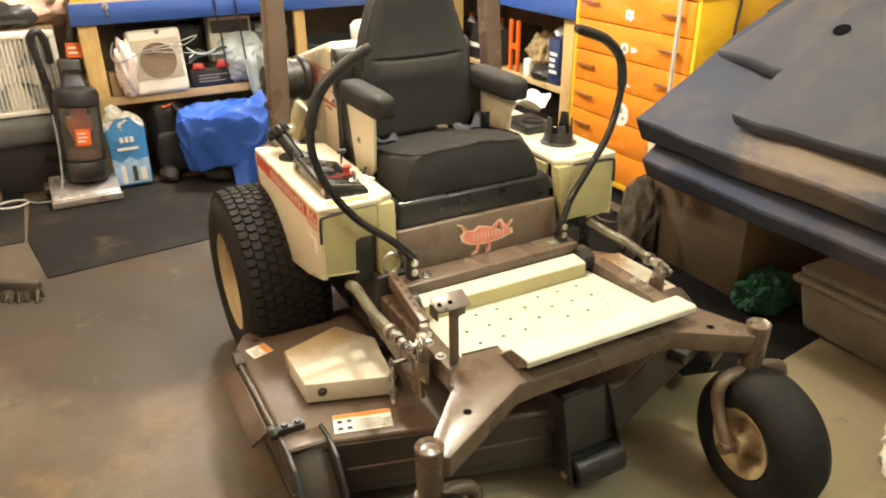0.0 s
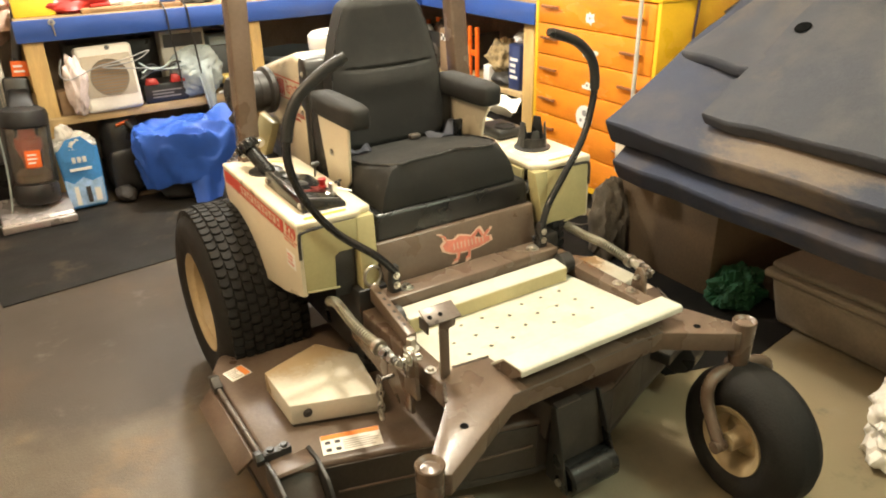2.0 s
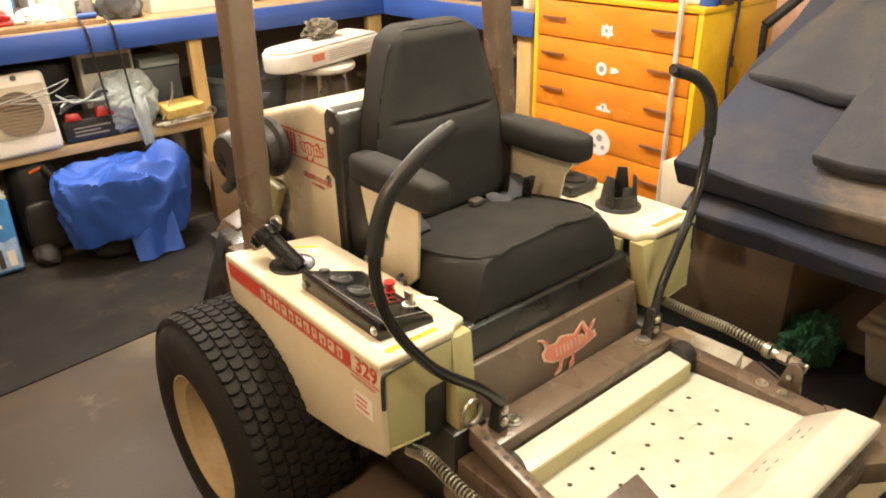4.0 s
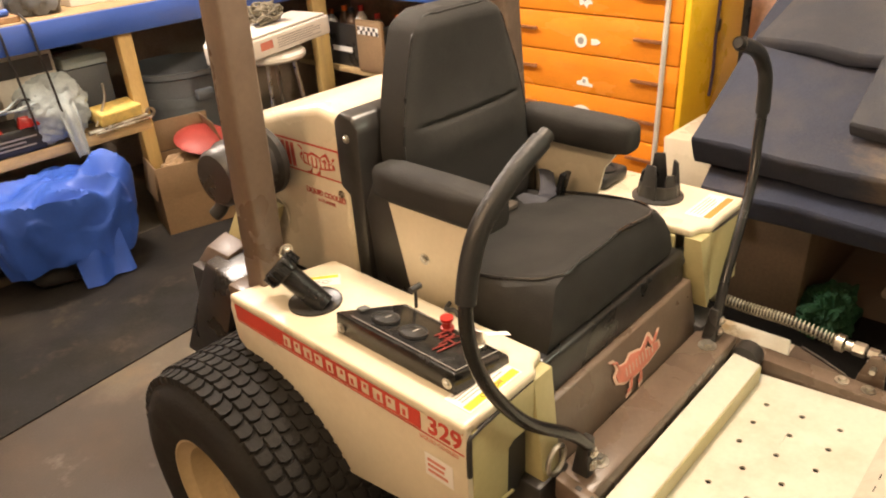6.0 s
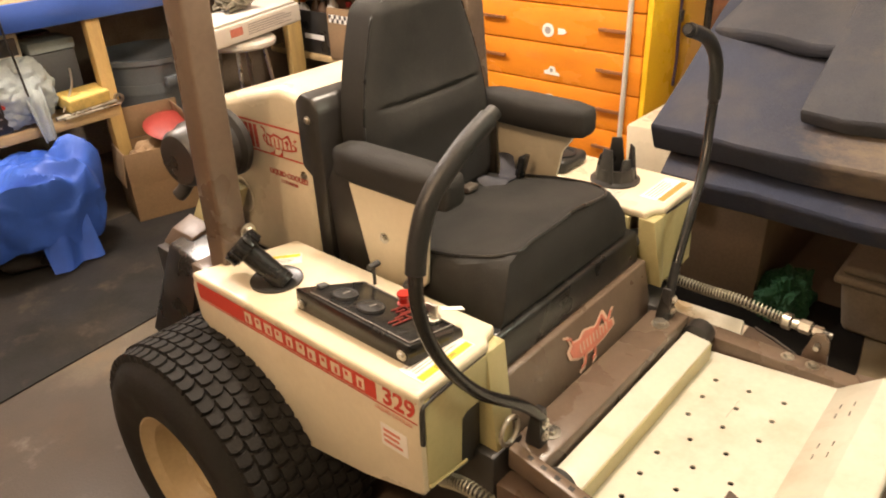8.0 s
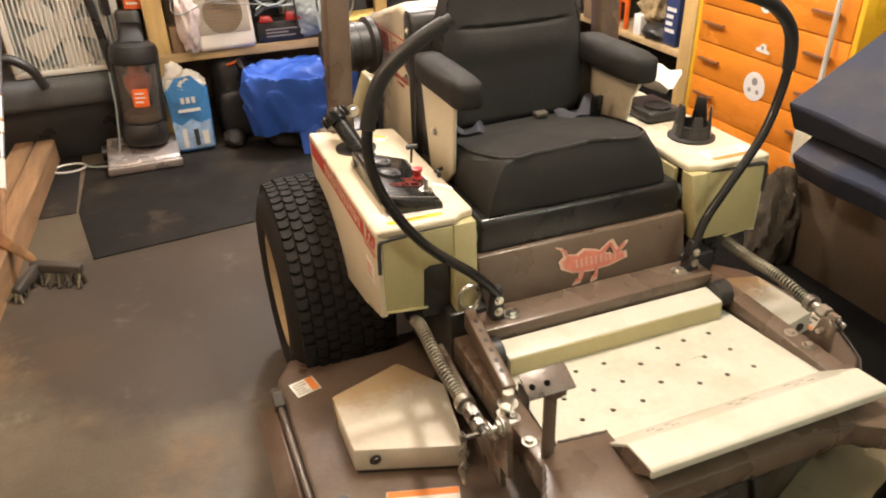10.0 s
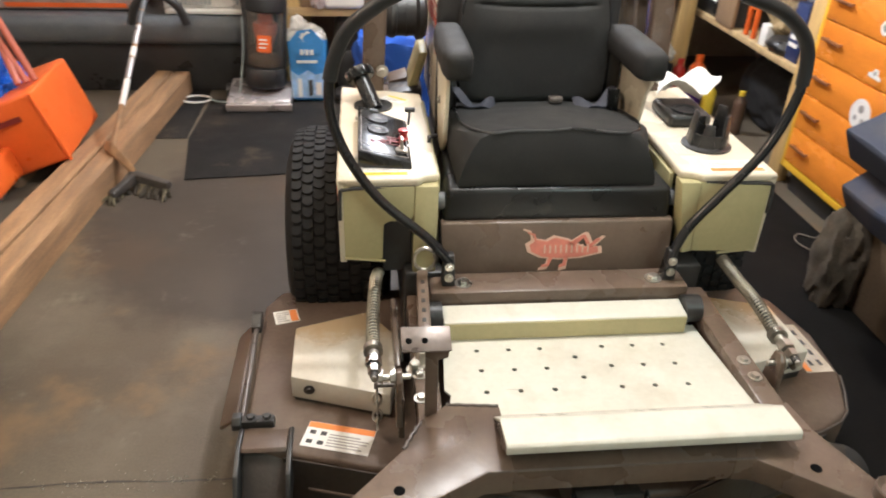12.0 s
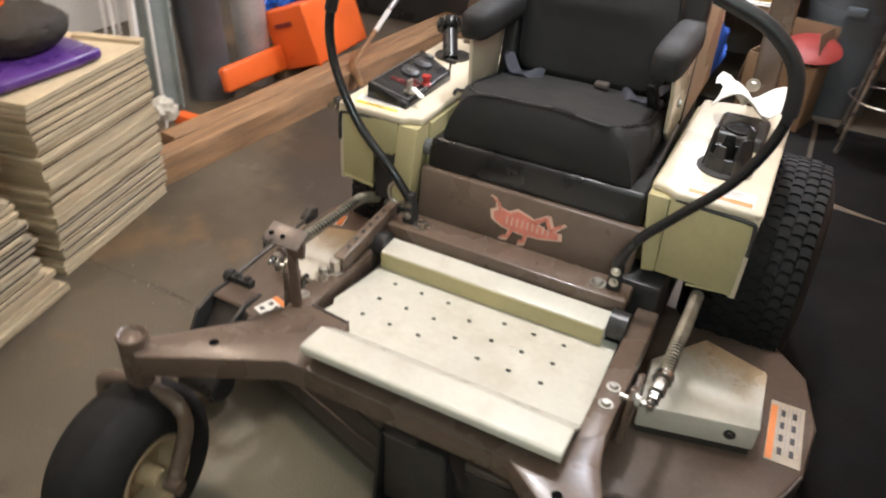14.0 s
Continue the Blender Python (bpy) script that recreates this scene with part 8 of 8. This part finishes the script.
box_fan()
lt = thing("low_trunk", (-1.75, 2.95, 0), "long dark low trunk with a grey padded lid", "trunk")
part("body", box(-2.95, -0.98, 2.78, 3.30, 0.0, 0.27, 0.01), BLACK, lt)
part("lid", box(-2.96, -0.97, 2.70, 3.32, 0.272, 0.42, 0.05, 4), GREYP, lt, "grey padded lid")
tt = thing("plastic_tote", (-1.9, 2.95, 0.42), "clear plastic tote with orange contents", "tote")
part("tub", hexa([(-2.35, 2.84, 0.425), (-1.62, 2.84, 0.425), (-1.62, 3.12, 0.425), (-2.35, 3.12, 0.425), (-2.40, 2.80, 0.62), (-1.58, 2.80, 0.62), (-1.58, 3.16, 0.62), (-2.40, 3.16, 0.62)], 0.015), pmat("cloudy_plastic", (0.50, 0.36, 0.32), 0.3, var=0.3, scale=4, bump=0.05), tt)
part("lid", box(-2.42, -1.56, 2.78, 3.18, 0.622, 0.65, 0.01), WHITE, tt)
part("orange_sheet", box(-2.30, -1.68, 2.832, 2.838, 0.44, 0.50, 0.002), ORANGE_P, tt)
solid("pink_blanket", lump((-1.15, 3.1, 1.0), (0.35, 0.2, 0.20), 77, 0.3, 2, 4), PINK, "pinkish blanket hung behind the fan", "blanket")
solid("dark_cushion", pillow(-1.42, -1.02, 2.86, 3.06, 0.85, 0.98, 0.05, 0.02, 12), BLACK, "dark cushion on the box fan", "cushion")
bo = thing("back_post", (-1.1, 3.1, 0.42), "tall carton standing behind the fan", "carton")
part("body", box(-1.5, -0.95, 2.88, 3.25, 0.422, 0.85, 0.01), CARD, bo)

# ---- left side: timbers, saw case, plywood ----
def beam(name, a, b, w, h, label, seed, z=0.0):
    """A sawn beam from a to b with slightly uneven faces and worn edges."""
    a, b = Vector((*a, z)), Vector((*b, z))
    d = (b - a).normalized()
    s = Vector((-d.y, d.x, 0))
    n = 24
    bm = bmesh.new()
    rings = []
    for k in range(n + 1):
        p = a.lerp(b, k / n)
        j = lambda q: 0.003 * noise.noise(Vector((k * 0.35, q * 2.1, seed)))
        prof = [(-w / 2, 0.0), (w / 2, 0.0), (w / 2 + j(1), h - 0.008), (w / 2 - 0.008 + j(2), h + j(3)), (-w / 2 + 0.008 + j(4), h + j(5)), (-w / 2 + j(6), h - 0.008)]
        rings.append([bm.verts.new(p + s * x + Vector((0, 0, zz))) for x, zz in prof])
    for r0, r1 in zip(rings, rings[1:]):
        for i in range(6):
            bm.faces.new((r0[i], r0[(i + 1) % 6], r1[(i + 1) % 6], r1[i]))
    bm.faces.new(rings[0])
    bm.faces.new(rings[-1])
    bmesh.ops.recalc_face_normals(bm, faces=bm.faces)
    return solid(name, bm, TIMBER, label, "timber", "timbers on the floor")


beam("timber_beam", (-1.598, 0.430), (-1.428, 2.76), 0.088, 0.118, "long reddish sawn timber lying on the floor", 1)
beam("timber_beam", (-1.694, 0.60), (-1.524, 2.80), 0.090, 0.115, "long reddish sawn timber beside its neighbour", 2)


def saw_case():
    t = thing("chainsaw_case", (-1.69, 1.55, 0.13), "orange plastic chainsaw case with bar sheath", "case")
    low, high = Vector((-1.630, 1.563, 0.125)), Vector((-1.711, 1.519, 0.419))
    along, across = Vector((-0.022, 0.475, 0.005)), Vector((-0.227, -0.017, -0.080))
    lo = [low, low + along, low + along + across, low + across]
    hi = [high, high + along, high + along + across, high + across]
    part("body", hexa([p[:] for p in lo + hi], 0.016, 3), ORANGE_P, t)
    up = (high - low).normalized()
    edge = [low.lerp(high, k / 6) + Vector((0.003, -0.002, 0)) for k in range(7)]
    part("seam", tube(edge, 0.007, 6, per=1), ORANGE_P, t, "moulded seam of the case")
    face = frame_pose(low.lerp(high, 0.74) + across * 0.52 - along.normalized() * 0.007, across * -1, up)
    part("grip_slot", slab(face, 0.10, 0.022, 0.0, 0.0, 0.003), DULLRED, t, "dark recessed grip slot")
    tip = Vector((-1.800, 1.060, 0.165))
    root = Vector((-1.845, 1.540, 0.130))
    d = (tip - root).normalized()
    w = up.cross(d).cross(d).normalized() * -0.064
    n = d.cross(w).normalized() * 0.022
    part("sheath", hexa([(root - w - n)[:], (root - w + n)[:], (tip - w * 0.9 + n)[:], (tip - w * 0.9 - n)[:], (root + w - n)[:], (root + w + n)[:], (tip + w * 0.9 + n)[:], (tip + w * 0.9 - n)[:]], 0.018, 3), ORANGE_P, t, "flat orange bar sheath")


saw_case()
solid("blue_bag", lump((-1.97, 1.75, 0.33), (0.14, 0.17, 0.17), 81, 0.4, 3.0, 5, 0.13), pmat("blue_plastic_film", (0.03, 0.14, 0.62), 0.22, var=0.3, scale=14, bump=0.4), "crumpled glossy blue plastic bag", "bag")
solid("bag_stand", box(-2.12, -1.84, 1.55, 1.95, 0.0, 0.14, 0.01), CARD, "low brown box below the blue bag", "box")
cords = []
for k in range(3):
    r = random.Random(90 + k)
    cords.append(tube([(-1.78 + 0.02 * k, 1.62 + 0.03 * k, 0.42), (-1.85 + r.uniform(-0.05, 0.05), 1.75, 0.60 + 0.03 * k), (-1.95, 1.85 + 0.04 * k, 0.66), (-2.02, 1.9 + 0.03 * k, 0.5)], 0.014, 8))
solid("extension_cord", bm_join(*cords), pmat("orange_cord_jacket", (0.42, 0.10, 0.05), 0.5, var=0.1), "orange extension cord looped over the case", "cord")
du = thing("steel_flue", (-2.03, 1.23, 0), "tall grey sheet-metal flue pipe standing upright", "pipe")
part("pipe", lathe([(0, 0), (0.105, 0), (0.105, 0.55), (0.108, 0.555), (0.108, 0.565), (0.105, 0.57), (0.105, 1.35), (0.095, 1.35), (0.095, 0.1), (0, 0.1)], 36, Matrix.Translation((-2.03, 1.22, 0)) @ Matrix.Rotation(radians(5), 4, "X")), GREYM, du)
part("pipe", lathe([(0, 0), (0.08, 0), (0.08, 1.25), (0.072, 1.25), (0.072, 0.1), (0, 0.1)], 32, Matrix.Translation((-1.955, 1.47, 0)) @ Matrix.Rotation(radians(4), 4, "X")), GALV, du, "bright galvanised pipe")
for k in range(7):
    r = random.Random(120 + k)
    x, y = -1.93 - 0.05 * k, 0.80 + r.uniform(-0.05, 0.08)
    solid("white_stick", rod((x, y, 0.0), (x - 0.06 + r.uniform(-0.05, 0.05), y + 0.10, 1.15 + r.uniform(0, 0.2)), 0.0065, 8), PAPER, "thin white stick leaning among others", "stick", "bundle of white sticks")
solid("white_sheet", sheet(14, 10, lambda u, v: (-1.98 - 0.22 * u, 0.98 + 0.03 * math.sin(9 * u), 0.02 + 0.62 * v + 0.01 * math.sin(13 * u + 4 * v)), 0.006), CLOTH, "pale grey sheet standing behind the sticks", "sheet")
solid("work_glove", lump((-1.80, 0.70, 0.16), (0.06, 0.05, 0.05), 95, 0.35, 3, 3, 0.122), CREAM_D, "pale leather work glove on the timber end", "glove")
solid("orange_offcut", box(-1.93, -1.80, 0.86, 0.92, 0.0, 0.05, 0.008), ORANGE_P, "small orange plastic offcut on the floor", "offcut")


def plywood_stack(name, label, m0, far, ragged, bands, seed):
    """Sheets lying on one another: bands are (count, thickness, dark gap share, reach towards the far end)."""
    t = thing(name, (-1.9, 0.0, 0), label, "plywood stack", "stacks of plywood")
    r = random.Random(seed)
    z = 0.0
    for count, thick, gap, reach in bands:
        sheets = []
        for k in range(3):
            # each sheet gets a recessed dark slab below it as painted gap shade
            g = thick * gap * (0.5, 1.0, 1.4)[k]
            b = box(-1.0, 0, far, 0, g, thick - 0.0002, 0.0010, 1)
            bmesh.ops.subdivide_edges(b, edges=[e for e in b.edges if abs(e.verts[0].co.y - e.verts[1].co.y) > 0.3], cuts=9)
            for v in b.verts:
                if abs(v.co.x) < 1e-4:
                    v.co.x += 0.006 * noise.noise(Vector((v.co.y * 5, k * 7.7 + z * 30, 0)))
            sheets.append((to_mesh("plywood_sheet", b, (PLY, PLY_B, PLY_D)[k]), to_mesh("dark_panel", box(-0.99, -0.004, far + 0.01, -0.004, 0, g - 0.0001, 0), PLY_GAP)))
        shift = r.uniform(-0.006, 0.006)
        for k in range(count):
            pick = sheets[r.choice((0, 0, 1, 1, 2))]
            m = m0 @ Matrix.Translation((shift + r.uniform(-0.007, 0.007), reach + r.uniform(-1, 1) * ragged, z)) @ Matrix.Rotation(radians(r.uniform(-0.5, 0.5)), 4, "Z")
            for nm, me in zip(("plywood_sheet", "dark_panel"), pick):
                ob = new(nm, me)
                ob.parent = t
                ob.matrix_parent_inverse = Matrix.Translation((1.9, 0, 0))
                ob.matrix_basis = m
            z += thick
    return z


PILE = Matrix.Translation((-1.512, 0.405, 0)) @ Matrix.Rotation(radians(12.5), 4, "Z")
ztop = plywood_stack("plywood_stack", "tall stack of weathered plywood sheets with flush ends", PILE, -0.56, 0.010, [(12, 0.0150, 0.34, 0), (2, 0.030, 0.06, 0), (3, 0.0185, 0.25, 0), (2, 0.036, 0.05, 0), (11, 0.0190, 0.32, 0)], 7)
plywood_stack("plywood_stack", "stack of plywood sheets with ragged uneven ends", PILE @ Matrix.Translation((0.060, -0.64, 0)), -0.85, 0.035, [(2, 0.020, 0.15, 0.0), (3, 0.022, 0.1, -0.02), (12, 0.0185, 0.35, -0.08), (13, 0.0190, 0.30, -0.12)], 8)
pb = thing("purple_bag", (-1.7, 0.0, ztop), "purple printed plastic pack on the plywood", "bag")
part("pack", pillow(-2.15, -1.475, -0.40, 0.22, ztop, ztop + 0.05, 0.02, 0.012, 15), PURPLE, pb)
part("print", bars(frame_pose((-1.62, -0.06, ztop + 0.064), (0.2, 0.98, 0), (-0.98, 0.2, 0)), 0.20, 0.05, 1, 0.7, 101, t=0.004), PAPER, pb)
cp = thing("dark_helmet", (-1.63, 0.05, ztop + 0.05), "dark cap with an orange and white brim on the pack", "cap")
part("crown", lump((-1.63, 0.05, ztop + 0.115), (0.13, 0.15, 0.075), 103, 0.15, 1.5, 4, ztop + 0.055), pmat("dark_fabric", (0.035, 0.028, 0.02), 0.85, var=0.3, bump=0.4), cp)
part("brim", lump((-1.67, -0.04, ztop + 0.188), (0.07, 0.09, 0.03), 104, 0.25, 2, 3), ORANGE_P, cp)
part("white_patch", lump((-1.65, -0.01, ztop + 0.213), (0.05, 0.05, 0.018), 105, 0.25, 2, 3), PAPER, cp)
lp = thing("loose_strip", (-1.6, 0.30, ztop), "thin plywood offcut on the stack", "offcut")
part("strip", moved(box(-0.12, 0.12, -0.018, 0.018, 0, 0.012, 0), Matrix.Translation((-1.62, 0.36, ztop)) @ Matrix.Rotation(radians(20), 4, "Z")), PLY, lp)


def broom():
    """A worn push broom: brown socket, dark block with a splayed dusty brush, pole bound with pale tape."""
    t = thing("broom", (-1.38, 1.53, 0), "old broom with splayed dusty bristles and taped pole", "broom")
    DIRTY = pmat("dark_bristle", (0.045, 0.036, 0.024), 0.9, var=0.3)
    TAN = pmat("dusty_bristle", (0.13, 0.11, 0.065), 0.9, var=0.3)
    a, b = Vector((-1.475, 1.625, 0.150)), Vector((-1.440, 2.56, 0.720))
    part("socket", hexa([(-1.53, 1.66, 0.135), (-1.49, 1.60, 0.135), (-1.38, 1.535, 0.05), (-1.42, 1.60, 0.05), (-1.52, 1.68, 0.165), (-1.47, 1.62, 0.175), (-1.375, 1.55, 0.085), (-1.41, 1.61, 0.085)], 0.008), TIMBER, t, "split brown wooden socket")
    part("head", hexa([(-1.41, 1.535, 0.030), (-1.235, 1.450, 0.030), (-1.222, 1.486, 0.030), (-1.40, 1.575, 0.030), (-1.41, 1.54, 0.070), (-1.238, 1.455, 0.062), (-1.225, 1.482, 0.062), (-1.40, 1.57, 0.078)], 0.006), DARK, t, "dark broom block")
    part("head_wing", hexa([(-1.40, 1.54, 0.030), (-1.46, 1.41, 0.022), (-1.43, 1.395, 0.022), (-1.37, 1.52, 0.030), (-1.40, 1.54, 0.068), (-1.46, 1.415, 0.048), (-1.435, 1.40, 0.048), (-1.375, 1.525, 0.072)], 0.006), DARK, t)
    r = random.Random(200)
    for k in range(60):
        f = k / 59
        if k % 2:
            p = Vector((-1.40 + 0.165 * f, 1.545 - 0.085 * f, 0.032))
            q = p + Vector((r.uniform(-0.03, 0.03), r.uniform(-0.07, -0.02), -0.028))
        else:
            p = Vector((-1.395 - 0.05 * f, 1.525 - 0.115 * f, 0.03))
            q = p + Vector((r.uniform(-0.06, 0.02), r.uniform(-0.05, 0.0), -0.027))
        part("bristle", tube([p, p.lerp(q, 0.5) + Vector((0, 0, 0.005)), q], (0.008, 0.004), 5, per=1), DIRTY if r.random() < 0.6 else TAN, t)
    part("handle", rod(a, b, 0.012, 10), TIMBER, t, "wooden pole")
    for f, g, mt in ((0.20, 0.33, PAPER), (0.335, 0.44, SILVER), (0.45, 0.50, PAPER), (0.515, 0.62, SILVER), (0.63, 0.70, GREYP), (0.71, 0.99, GREYP)):
        part("tape", rod(a.lerp(b, f), a.lerp(b, g), 0.0138, 10), mt, t, "tape wound round the pole")


broom()
ring = [(-1.335 + 0.075 * math.cos(k * math.pi / 10), 2.61 + 0.055 * math.sin(k * math.pi / 10), 0.010) for k in range(21)]
solid("cord_loop", tube(ring, 0.006, 8, per=1), PAPER, "loop of pale cord on the floor beside the vacuum", "cord")
kn = thing("tree_guard", (-1.48, 2.64, 0.42), "black curved rubber guard hanging at the trunk", "guard")
part("arch", tube([(-1.62, 2.66, 0.40), (-1.58, 2.65, 0.50), (-1.48, 2.64, 0.56), (-1.38, 2.65, 0.50), (-1.34, 2.66, 0.40)], 0.022, 10), BLACK, kn)


def crumple(u, v):
    """A torn sheet of paper standing in a few sharp folds."""
    rise = abs(math.sin(3.6 * u + 1.2 * v + 0.5)) * 0.050 + abs(math.sin(4.5 * v - 2.0 * u)) * 0.022
    return (0.392 + (u - 0.5) * 0.165 + 0.012 * math.sin(6 * v), 0.448 + (v - 0.5) * 0.11 + 0.012 * math.sin(7 * u), 0.776 + rise)


solid("paper_towel", sheet(9, 6, crumple, 0.002), PAPER, "crumpled white paper towel lying on the mower tray", "paper")
